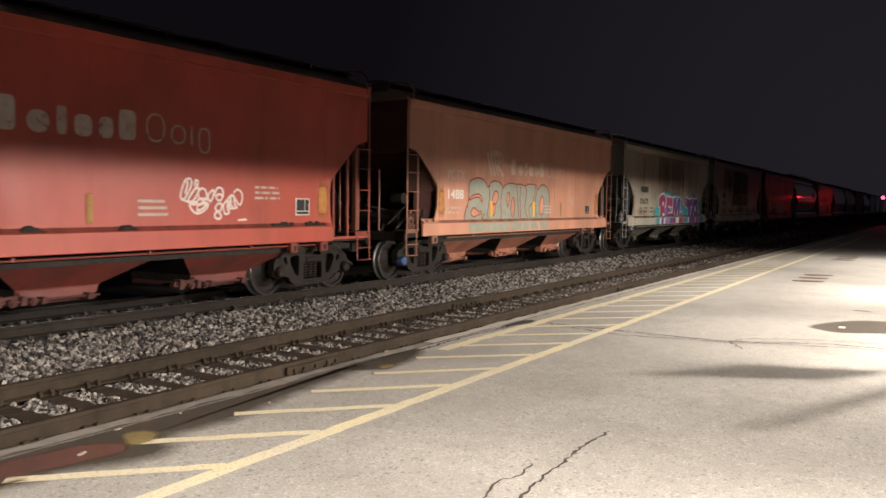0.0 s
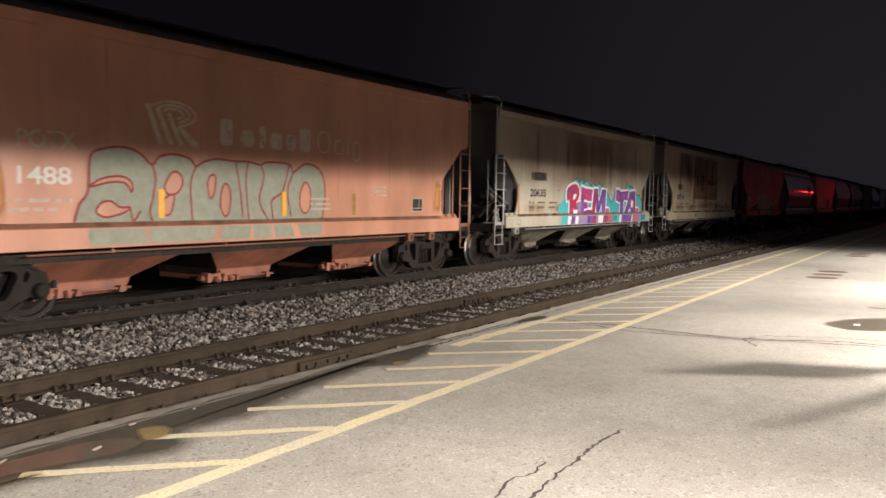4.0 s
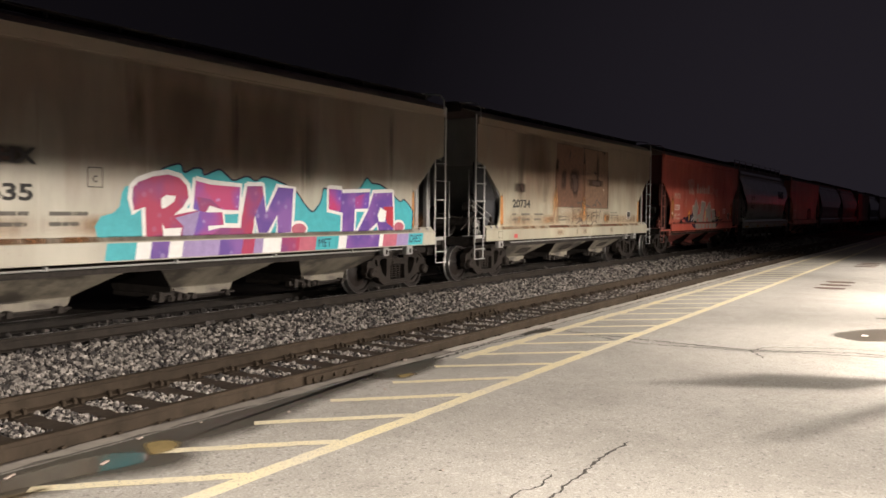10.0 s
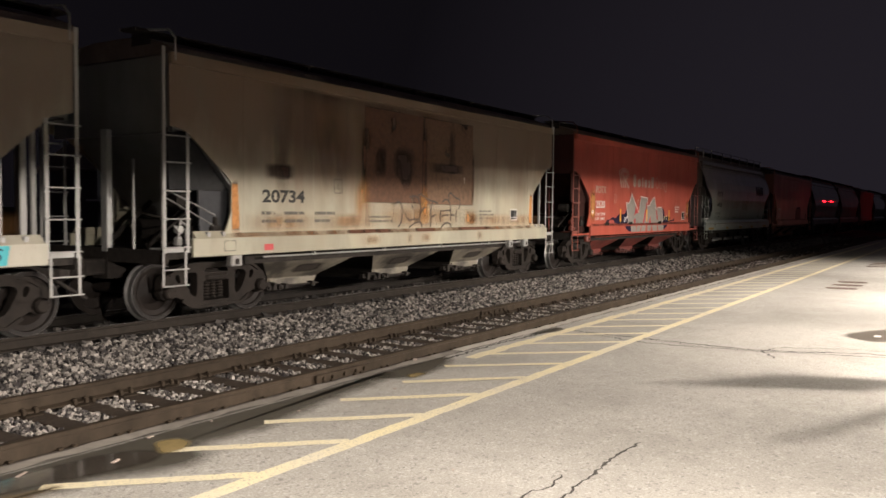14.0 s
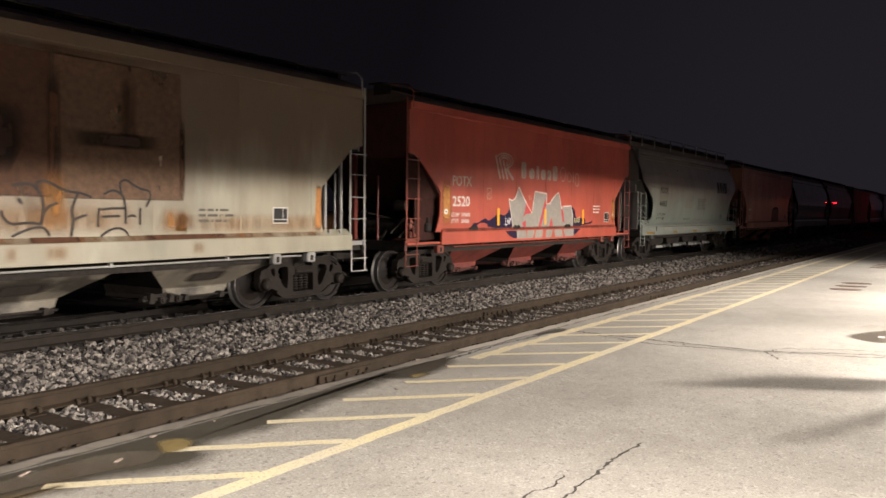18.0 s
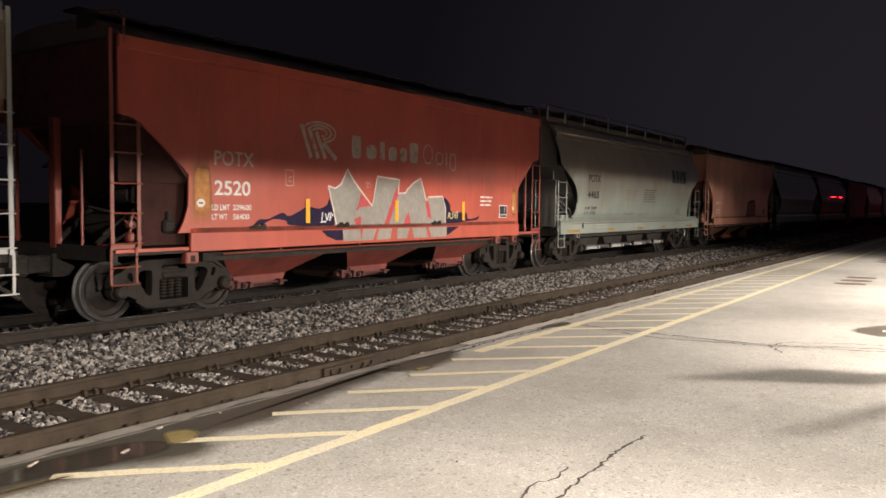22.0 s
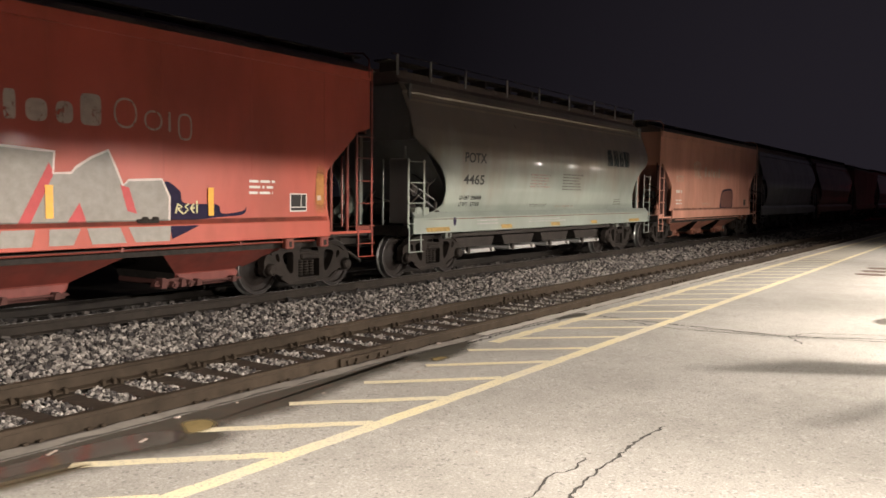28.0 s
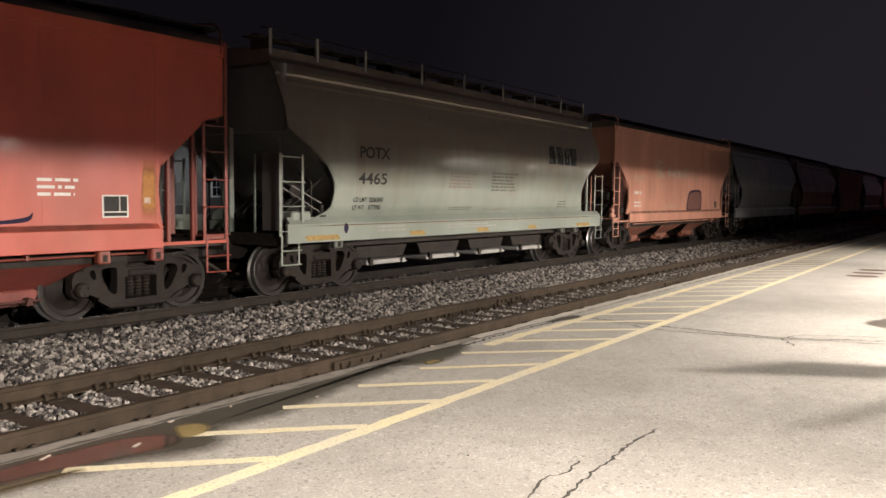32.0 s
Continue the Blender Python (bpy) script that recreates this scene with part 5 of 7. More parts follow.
for tone_, strokes_ in ((CHALK, ([(-2.13, 1.51), (-2.15, 1.36)], [(-2.18, 1.34), (-2.04, 1.35)], [(-2.06, 1.49), (-2.02, 1.37)], [(-2.02, 1.37), (-1.96, 1.50)], [(-1.95, 1.36), (-1.93, 1.50)], [(-1.93, 1.50), (-1.87, 1.46), (-1.93, 1.42)])),
                        (PALEYELLOW, ([(1.75, 1.37), (1.79, 1.50)], [(1.78, 1.50), (1.86, 1.46), (1.79, 1.43)], [(1.79, 1.43), (1.88, 1.36)], [(1.97, 1.50), (1.91, 1.46), (1.96, 1.42), (1.90, 1.37)], [(2.06, 1.50), (2.00, 1.44), (2.06, 1.37)], [(2.0, 1.44), (2.07, 1.44)], [(2.11, 1.54), (2.11, 1.37)]))):
    for pts_ in strokes_:
        line_part(car_e, pts_, 0.024, tone_, "tag", SKIN - 0.009, False, "small pale tag")
line_part(car_e, [(-0.99, 2.03), (-0.91, 2.06), (-0.94, 1.96), (-0.88, 1.96), (-0.87, 2.06), (-0.81, 1.97)], 0.016, FADED, "tag", SKIN - 0.003, False, "small faded tag")
part("graffiti_sill", slab([(-2.21, 1.20), (-1.66, 1.20), (-1.64, 1.02), (-1.82, 1.02), (-2.07, 1.10)], NAVY, "graffiti_sill", SILLFACE), None, car_e)
part("graffiti_sill", slab([(1.62, 1.20), (2.12, 1.20), (1.66, 1.02)], NAVY, "graffiti_sill", SILLFACE), None, car_e)
for xa_, xb_, xc_, xd_ in ((-1.66, -1.19, -1.16, -1.64), (-1.10, -0.71, -0.81, -1.15), (-0.63, -0.24, -0.29, -0.72), (-0.07, 0.33, 0.23, -0.08), (0.41, 0.87, 0.96, 0.48), (0.99, 1.64, 1.62, 1.09)):
    part("graffiti_sill", slab([(xa_, 1.20), (xb_, 1.20), (xc_, 1.0), (xd_, 1.0)], SILVER, "graffiti_sill", SILLFACE - 0.002), None, car_e)
for x_ in (-3.62, -1.62, 1.30):
    b_ = Build()
    for k_ in range(4):
        b_.box(x_ - 0.16 + k_ * 0.08, x_ - 0.06 + k_ * 0.08, -1.50, -1.45, 1.235, 1.30 + 0.03 * (k_ % 2), bev=0.02)
    part("residue_heap", b_, UNDER, car_e, "dark caked residue on the sill")
dashes(car_e)

# older red car with the white scribble
part("emblem", emblem_mesh(FADED, -2.56, 2.42, 0.88, 0.62), None, car_a, "pale emblem of nested arcs")
wordmark(car_a, DULLWHITE, -1.26, 2.03, 2.34, 2.92, "pale shape of the owner's name")
data_box(car_a, 3.94, 4.30, 1.42, 1.71, BLACK, WHITE)
prints("small_print", bars(2.97, 3.57, 1.66, 1.92, 3, DULLWHITE, rng), car_a)
prints("white_bars", bars(0.72, 1.32, 1.40, 1.68, 3, DULLWHITE, random.Random(2), 0.05), car_a)
prints("white_bars", bars(-2.6, -1.6, 1.40, 1.62, 2, DULLWHITE, rng, 0.1), car_a)
dashes(car_a, DULLYELLOW, (-2.5, -0.04))
primer(car_a, (-4.97, 4.97), w=0.44, mat=PRIMER_SOFT)
for pts_ in ([(1.54, 1.95), (1.63, 1.97), (1.66, 1.9), (1.6, 1.77), (1.52, 1.67), (1.46, 1.69), (1.47, 1.79), (1.54, 1.95)],
             [(1.55, 1.91), (1.59, 1.91), (1.54, 1.74)],
             [(1.73, 1.85), (1.73, 1.94), (1.78, 1.94), (1.77, 1.85)],
             [(1.73, 1.83), (1.8, 1.82), (1.73, 1.69), (1.65, 1.63), (1.6, 1.67), (1.73, 1.83)],
             [(1.86, 1.84), (1.93, 1.8), (1.95, 1.71), (1.89, 1.66), (1.81, 1.69), (1.79, 1.78), (1.86, 1.84)],
             [(1.46, 1.67), (1.59, 1.63), (1.72, 1.59), (1.8, 1.67), (1.95, 1.68)],
             [(1.62, 1.59), (1.73, 1.63), (1.8, 1.59), (1.89, 1.63), (1.98, 1.59), (1.91, 1.51), (1.8, 1.46), (1.72, 1.47), (1.65, 1.53), (1.62, 1.59)],
             [(1.8, 1.49), (1.76, 1.56), (1.87, 1.6), (1.95, 1.61), (1.87, 1.53), (1.75, 1.49)],
             [(1.95, 1.65), (2.0, 1.76), (2.09, 1.81), (2.07, 1.7), (2.02, 1.64), (1.97, 1.68)],
             [(2.11, 1.77), (2.18, 1.85), (2.26, 1.83), (2.28, 1.74), (2.23, 1.66), (2.16, 1.67), (2.11, 1.77)],
             [(2.12, 1.71), (2.2, 1.75), (2.27, 1.73)],
             [(2.17, 1.61), (2.25, 1.6), (2.23, 1.51), (2.13, 1.47), (2.11, 1.41), (2.18, 1.37), (2.24, 1.41), (2.2, 1.47), (2.12, 1.53), (2.17, 1.61)],
             [(2.3, 1.61), (2.37, 1.66), (2.37, 1.54), (2.4, 1.47), (2.32, 1.45), (2.28, 1.54), (2.3, 1.61)],
             [(2.37, 1.68), (2.44, 1.72), (2.41, 1.6), (2.48, 1.56), (2.42, 1.53), (2.39, 1.61), (2.37, 1.68)],
             [(2.44, 1.75), (2.51, 1.7), (2.52, 1.6), (2.57, 1.55), (2.47, 1.54), (2.44, 1.65), (2.44, 1.75)],
             [(2.5, 1.78), (2.58, 1.83), (2.67, 1.78), (2.68, 1.66), (2.63, 1.59), (2.56, 1.65), (2.48, 1.75)],
             [(2.59, 1.35), (2.78, 1.36)]):
    line_part(car_a, pts_, 0.034, MIST, "scribble", label="white sprayed scribble")
for x_, w_ in ((-0.82, 0.16), (0.52, 0.16), (3.60, 0.28), (4.40, 0.34)):
    b_ = Build()
    for k_ in range(7):
        r_ = rng.random
        b_.box(x_ + (k_ / 6 - 0.5) * w_ * 1.6 - 0.05, x_ + (k_ / 6 - 0.5) * w_ * 1.6 + 0.05, -1.505, -1.45, 1.215, 1.24 + 0.06 * r_() + 0.04 * (3 - abs(k_ - 3)) / 3, bev=0.02)
    part("residue_heap", b_, UNDER, car_a, "dark caked residue on the sill")

# orange car with the sage piece
plain_b = set(car_b.children)
common_marks(car_b, "POTX", "1488", WHITE, "", "", -4.56)
prints("small_print", bars(-4.7, -3.85, 1.40, 1.62, 2, FADED, rng), car_b)
part("emblem", emblem_mesh(FADED, -2.74, 2.36, 0.88, 0.62), None, car_b, "faded emblem of nested arcs")
wordmark(car_b, FADED, -1.41, 2.02, 2.30, 2.86, "faded shape of the owner's name")
BODY = curve_pts([(-3.83, 1.29), (-3.76, 1.52), (-3.63, 1.69), (-3.60, 2.13), (-3.41, 2.24), (-3.10, 2.28), (-2.84, 2.21), (-2.65, 2.06), (-2.53, 2.18), (-2.28, 2.23), (-1.99, 2.18), (-1.88, 2.07), (-1.75, 2.14), (-1.47, 2.20), (-1.11, 2.18), (-0.84, 2.19), (-0.57, 2.15), (-0.41, 2.20), (0.09, 2.19), (0.19, 2.06), (0.48, 2.21), (0.80, 2.16), (0.97, 1.97), (1.0, 1.64), (0.93, 1.27)], 3)
gb = part("graffiti_letters", slab(BODY, SAGE, "graffiti_letters", SKIN - 0.002), None, car_b, "five joined sage green sprayed letters")
b_ = Build()
strip(b_, BODY, 0.034, SKIN - 0.005)
part("letter_outline", b_, MAROON, gb, "maroon sprayed outline")
for pts_ in ([(-3.52, 1.44), (-3.44, 1.54), (-3.30, 1.56), (-3.16, 1.48), (-3.01, 1.48), (-3.10, 1.41), (-3.36, 1.35), (-3.49, 1.39)], [(-3.59, 1.77), (-3.41, 1.86), (-3.13, 1.89), (-2.98, 1.81), (-2.98, 1.68), (-3.08, 1.80), (-3.30, 1.81), (-3.57, 1.75)],
             [(-2.44, 1.77), (-2.31, 1.97), (-2.18, 1.96), (-2.12, 1.83), (-2.21, 1.69), (-2.37, 1.66)], [(-2.50, 1.39), (-2.47, 1.57), (-2.28, 1.66), (-2.34, 1.39)],
             [(-1.41, 1.48), (-1.39, 1.72), (-1.31, 1.84), (-1.21, 1.72), (-1.23, 1.43), (-1.32, 1.34)], [(0.36, 1.48), (0.37, 1.74), (0.50, 1.90), (0.62, 1.75), (0.61, 1.48), (0.49, 1.37)], [(-1.66, 1.84), (-1.59, 1.96), (-1.50, 1.91), (-1.54, 1.67), (-1.62, 1.62)]):
    ring_ = curve_pts(pts_, 4, True)
    part("letter_eye", slab(ring_, ORANGE, "letter_eye", SKIN - 0.004), None, gb, "bare orange eye of a letter")
    b_ = Build()
    strip(b_, ring_ + ring_[:1], 0.030, SKIN - 0.0065)
    part("letter_outline", b_, MAROON, gb)
for pts_ in ([(-2.65, 2.06), (-2.59, 1.88), (-2.64, 1.61), (-2.69, 1.43), (-2.65, 1.29)], [(-1.88, 2.07), (-1.98, 1.81), (-1.95, 1.29)], [(-0.84, 2.19), (-0.89, 1.88), (-0.83, 1.28)], [(-0.57, 2.15), (-0.50, 1.94), (-0.60, 1.58), (-0.40, 1.27)], [(0.09, 2.19), (-0.07, 1.74), (-0.32, 1.58), (-0.28, 1.27)], [(0.19, 2.06), (0.05, 1.74), (0.14, 1.32)], [(-1.11, 2.18), (-1.01, 1.73), (-0.96, 1.33)], [(-3.01, 1.48), (-2.96, 1.30), (-2.84, 1.43)]):
    line_part(gb, pts_, 0.030, MAROON, "letter_stroke", SKIN - 0.0085)
for xa_, xb_, xc_, xd_ in ((-3.68, -2.83, -2.74, -3.65), (-2.74, -1.52, -1.59, -2.71), (-1.42, -0.82, -0.86, -1.45), (-0.78, -0.38, -0.36, -0.76), (-0.33, 0.08, 0.19, -0.28), (0.25, 0.88, 0.84, 0.34)):
    part("graffiti_sill", slab([(xa_, 1.20), (xb_, 1.20), (xc_, 0.99), (xd_, 0.99)], SAGE, "graffiti_sill", SILLFACE), None, car_b)
dashes(car_b, YELLOW, (-2.5, -0.04))
dashes(car_b, DULLYELLOW, (2.0,))
data_box(car_b, 3.92, 4.32, 1.38, 1.66, BLACK, FADED)
prints("small_print", bars(2.55, 3.15, 1.66, 1.90, 3, DULLWHITE, rng), car_b)
prints("white_bars", bars(0.62, 1.27, 1.40, 1.66, 3, DULLWHITE, random.Random(2), 0.05, SKIN - 0.009), car_b)
primer(car_b, (-4.97, 4.97), w=0.36, mat=PRIMER_SOFT)

for ob in set(car_b.children) - plain_b:
    if max(v.co.x for v in ob.data.vertices) < 2.03 and not ob.name.startswith("primer"):
        ob.location.x += 0.19
part("bearing_cap", Build().lathe([(0.0, -0.20), (0.075, -0.195), (0.10, -0.17), (0.112, -0.10), (0.112, -0.04)], (-5.67, -1.0, RW), 18), BLUECAP, car_b, "blue-painted bearing cap")

# cream car with the purple and teal piece
part("reporting_mark", letters("NAHX", -4.14, -3.17, 2.18, 2.38, BLACK, SKIN - 0.004, 0.035), None, car_c)
part("rust_stain", slab([(-4.18, 2.14), (-3.12, 2.16), (-3.14, 2.42), (-4.16, 2.40)], RUST_DARK, "rust_stain"), None, car_c, "rusty patch under the mark")
part("car_number", letters("20635", -4.20, -3.22, 1.74, 1.95, BLACK, grow=0.032), None, car_c)
words(car_c, -4.25)
part("box_stencil", outline([(-2.49, 1.93), (-2.28, 1.93), (-2.28, 2.18), (-2.49, 2.18)], 0.012, BLACK, "box_stencil"), None, car_c)
TEALS = [(-2.36, 1.27), (-2.40, 1.42), (-2.31, 1.55), (-2.12, 1.60), (-2.03, 1.68), (-1.99, 1.86), (-1.94, 1.95), (-1.86, 1.96), (-1.67, 2.07), (-1.42, 2.14), (-1.33, 2.22), (-1.10, 2.29), (-1.01, 2.28), (-0.96, 2.18), (-0.78, 2.25), (-0.64, 2.24), (-0.59, 2.16), (-0.32, 2.25), (-0.17, 2.18), (-0.02, 2.10), (0.25, 2.17), (0.44, 2.11), (0.64, 2.18), (1.05, 2.09), (1.36, 1.96), (1.58, 1.75), (1.78, 1.63), (1.98, 1.81), (2.05, 2.03), (2.15, 2.03), (2.96, 2.03), (3.12, 2.11), (3.28, 2.26), (3.44, 2.17), (3.69, 2.15), (3.99, 2.03), (4.34, 1.84), (4.48, 1.88), (4.67, 1.76), (4.79, 1.62), (4.76, 1.27)]
part("graffiti_backing", slab(TEALS, TEAL, "graffiti_backing"), None, car_c, "teal sprayed cloud behind the letters")
line_part(car_c, TEALS[7:], 0.026, NAVY, "graffiti_edge", SKIN - 0.001)
LETTERS = (
    ([(-1.82, 1.94), (-1.73, 2.02), (-1.50, 2.10), (-1.25, 2.14), (-1.05, 2.10), (-0.92, 1.99), (-0.89, 1.83), (-0.99, 1.69), (-1.15, 1.57), (-0.72, 1.64), (-0.79, 1.27), (-1.35, 1.27), (-1.62, 1.27), (-1.63, 1.68), (-1.81, 1.63), (-1.84, 1.79)],
     ([(-1.37, 1.80), (-1.28, 1.85), (-1.12, 1.84), (-1.15, 1.76), (-1.30, 1.67), (-1.37, 1.66)], [(-1.36, 1.45), (-1.34, 1.27), (-1.05, 1.27), (-1.02, 1.39), (-1.31, 1.38)]), ([(-1.13, 1.53), (-0.69, 1.63), (-0.81, 1.27), (-1.01, 1.27), (-0.99, 1.41)],), MAGENTA, LILAC),
    ([(-0.76, 2.07), (-0.47, 2.02), (0.11, 2.0), (0.07, 1.64), (-0.25, 1.65), (-0.50, 1.71), (-0.58, 1.61), (-0.26, 1.61), (-0.23, 1.42), (-0.53, 1.41), (-0.53, 1.34), (-0.28, 1.38), (0.20, 1.37), (0.18, 1.27), (-0.79, 1.27), (-0.81, 1.41), (-0.72, 1.63), (-0.81, 1.66)],
     (), ([(-0.48, 1.27), (-0.28, 1.38), (0.20, 1.37), (0.18, 1.27)], [(-0.75, 1.84), (-0.48, 1.80), (-0.25, 1.65), (-0.50, 1.71), (-0.58, 1.61), (-0.70, 1.63)]), SPRAY, MAGENTA),
    ([(0.25, 2.02), (0.58, 2.03), (0.66, 1.61), (0.93, 2.02), (1.29, 2.01), (1.23, 1.29), (0.92, 1.27), (0.91, 1.57), (0.69, 1.29), (0.49, 1.29), (0.41, 1.57), (0.36, 1.27), (0.10, 1.27), (0.13, 1.52)],
     (), ([(0.25, 2.02), (0.58, 2.03), (0.60, 1.90), (0.41, 1.57), (0.36, 1.27), (0.10, 1.27), (0.13, 1.52)],), VIOLET, MAGENTA),
    ([(2.19, 2.03), (2.55, 2.02), (2.55, 1.96), (3.36, 2.0), (3.32, 1.69), (2.92, 1.68), (2.88, 1.27), (2.55, 1.27), (2.57, 1.61), (2.19, 1.67)],
     (), ([(2.92, 1.90), (3.36, 2.0), (3.32, 1.69), (2.92, 1.68)], [(2.19, 2.03), (2.55, 2.02), (2.50, 1.64), (2.19, 1.67)]), VIOLET, SPRAY),
    ([(3.48, 1.98), (4.08, 2.01), (4.12, 1.27), (3.65, 1.27), (3.59, 1.43), (3.32, 1.27), (3.0, 1.27), (3.32, 1.67)],
     ([(3.69, 1.72), (3.88, 1.64), (3.84, 1.44), (3.65, 1.44), (3.60, 1.56)],), ([(3.79, 1.73), (4.10, 1.73), (4.12, 1.31), (3.90, 1.42)],), VIOLET, SCARLET))
for k_, (rim_, holes_, fills_, m1_, m2_) in enumerate(LETTERS):
    y_ = SKIN - 0.003 - 0.0004 * k_
    b_ = Build()
    strip(b_, rim_ + rim_[:2], 0.14, y_)
    part("letter_halo", b_, CHALK, car_c, "white sprayed halo")
    lt_ = part("graffiti_letter", slab(rim_, m1_, "graffiti_letter", y_ - 0.003), None, car_c, "purple and magenta sprayed letter")
    for f_ in fills_:
        part("letter_fill", slab(f_, m2_, "letter_fill", y_ - 0.006), None, lt_)
    for h_ in holes_:
        part("letter_eye", slab(h_, CHALK, "letter_eye", y_ - 0.0075), None, lt_)
for x_, rx_ in ((1.42, 0.18), (4.30, 0.17)):
    part("graffiti_dot", blob([(x_ + rx_ * 1.25 * math.cos(a_), 1.33 + 0.15 * math.sin(a_)) for a_ in (0, 1, 2, 3, 4, 5)], CHALK, "graffiti_dot", SKIN - 0.005), None, car_c)
    part("graffiti_dot", blob([(x_ + rx_ * math.cos(a_), 1.33 + 0.10 * math.sin(a_)) for a_ in (0, 1, 2, 3, 4, 5)], ROSE, "graffiti_dot", SKIN - 0.009), None, car_c)
SILLS = (-2.30, TEAL, -1.84, CHALK, -1.60, VIOLET, -1.30, CHALK, -1.06, LILAC, -0.67, LILAC, -0.38, VIOLET, 0.08, MAGENTA, 0.33, LILAC, 0.52, CHALK, 0.93, MAGENTA, 1.36, ROSE, 1.78, TEAL, 2.38, CHALK, 2.60, VIOLET, 3.13, VIOLET, 3.58, CHALK, 3.70, ROSE, 4.15, LILAC, 4.55, TEAL, 5.05)
for x_, mt_, xe_ in zip(SILLS[0:-2:2], SILLS[1:-1:2], SILLS[2::2]):
    part("graffiti_sill", slab([(x_, 0.97), (xe_ + 0.02, 0.97), (xe_ + 0.06, 1.20), (x_ + 0.04, 1.20)], mt_, "graffiti_sill", SILLFACE - 0.00005 * (x_ + 3)), None, car_c)
part("tag", letters("MET", 1.86, 2.20, 1.02, 1.16, NAVY, SILLFACE - 0.003, 0.0, 0.0), None, car_c, "dark tag on the sill")
part("tag", letters("DIES", 4.60, 5.02, 1.02, 1.17, NAVY, SILLFACE - 0.003, 0.0, 0.2), None, car_c, "dark tag on the sill")
line_part(car_c, [(-4.72, 1.80), (-4.62, 1.96), (-4.50, 1.92), (-4.55, 1.78), (-4.66, 1.72), (-4.58, 1.64), (-4.46, 1.70), (-4.50, 1.82)], 0.016, MID_GREY, "tag", label="small grey scribbled tag")
primer(car_c, (-4.97, 4.97), w=0.10)
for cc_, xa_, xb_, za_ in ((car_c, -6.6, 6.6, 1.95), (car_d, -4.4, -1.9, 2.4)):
    part("brown_shade_wash", slab([(xa_, za_), (xb_, za_), (xb_, 3.64), (xa_, 3.64)], RUNOFF_SHADE, "brown_shade_wash", SKIN + 0.0018), None, cc_, "brown wash of rusty run-off")
part("brown_panel", slab([(-1.93, 1.76), (1.93, 1.76), (1.93, 3.60), (-1.93, 3.62)], GREY_PANEL, "brown_panel", SKIN + 0.0016), None, car_c, "large brown-stained square on the side")
for k_, (x_, z0_, z1_, w_) in enumerate(((-1.75, 2.2, 3.60, 0.40), (1.66, 1.5, 3.58, 0.55), (0.02, 2.0, 3.6, 0.16), (-3.78, 2.4, 3.6, 0.14), (4.05, 2.0, 3.6, 0.2))):
    part("rust_streak", slab([(x_ - w_ / 2, z1_), (x_ + w_ / 2, z1_), (x_ + w_ * 0.3, z0_), (x_ - w_ * 0.25, z0_ + 0.1)], RUST, "rust_streak", SKIN + 0.0035 - 0.0003 * k_), None, car_c, "long rust streak")

for cc_ in (car_c, car_d):
    ledge(cc_, LEDGE if cc_ is car_d else LEDGE_DIRT)
    for k_, xa_ in enumerate((-4.9, -3.2, 1.9, 3.3)):
        part("runoff_stain", slab([(xa_, 1.25), (xa_ + 2.1, 1.25), (xa_ + 2.0, 1.62), (xa_ + 0.1, 1.58)], RUNOFF, "runoff_stain", SKIN + 0.0036 - 0.0003 * k_), None, cc_, "ochre run-off above the sill")
for cc_ in (car_a, car_b, car_e, car_g):
    ledge(cc_, LEDGE_DIRT)
for k_, xa_ in enumerate((-5.0, -4.3, -3.4, -2.9)):
    part("ledge_rust", Build().add([(xa_, -1.5192 - 0.0003 * k_, 1.224), (xa_ + 0.9, -1.5192 - 0.0003 * k_, 1.224), (xa_ + 0.9, -1.4687 - 0.0003 * k_, 1.292), (xa_, -1.4687 - 0.0003 * k_, 1.292)], [(0, 1, 2, 3)]), LEDGE, car_c, "orange rust on the ledge")
part("box_stencil", outline([(-5.02, 1.02), (-4.84, 1.02), (-4.84, 1.17), (-5.02, 1.17)], 0.012, PRINT, "box_stencil", SILLFACE), None, car_c)
part("box_stencil", outline([(-5.16, 1.02), (-4.94, 1.02), (-4.94, 1.17), (-5.16, 1.17)], 0.012, PRINT, "box_stencil", SILLFACE), None, car_d)
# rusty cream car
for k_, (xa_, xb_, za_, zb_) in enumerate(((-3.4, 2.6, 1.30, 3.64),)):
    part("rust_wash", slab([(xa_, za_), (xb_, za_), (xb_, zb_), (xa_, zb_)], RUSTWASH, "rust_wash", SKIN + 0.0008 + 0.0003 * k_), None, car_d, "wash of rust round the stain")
part("rust_stain", slab([(-4.34, 2.11), (-3.55, 2.13), (-3.55, 2.40), (-4.34, 2.39)], RUST_DARK, "rust_stain"), None, car_d, "dark rusty patch")
part("car_number", letters("20734", -4.34, -3.37, 1.75, 1.96, BLACK, grow=0.032), None, car_d)
words(car_d, -4.36)
part("stain_panel", slab([(-1.80, 1.77), (0.14, 1.77), (0.14, 3.52), (-1.78, 3.56)], RUST_PANEL, "stain_panel", SKIN), None, car_d, "dark rust-brown half of a large stained square")
part("stain_panel", slab([(0.14, 1.77), (2.09, 1.75), (2.04, 3.52), (0.14, 3.54)], TAN_PANEL, "stain_panel", SKIN), None, car_d, "paler tan half of a large stained square")
part("stain_lower", slab([(-1.9, 1.26), (2.15, 1.26), (2.11, 1.75), (-1.86, 1.76)], RUNOFF, "stain_lower", SKIN), None, car_d, "ochre run-off below the stain")
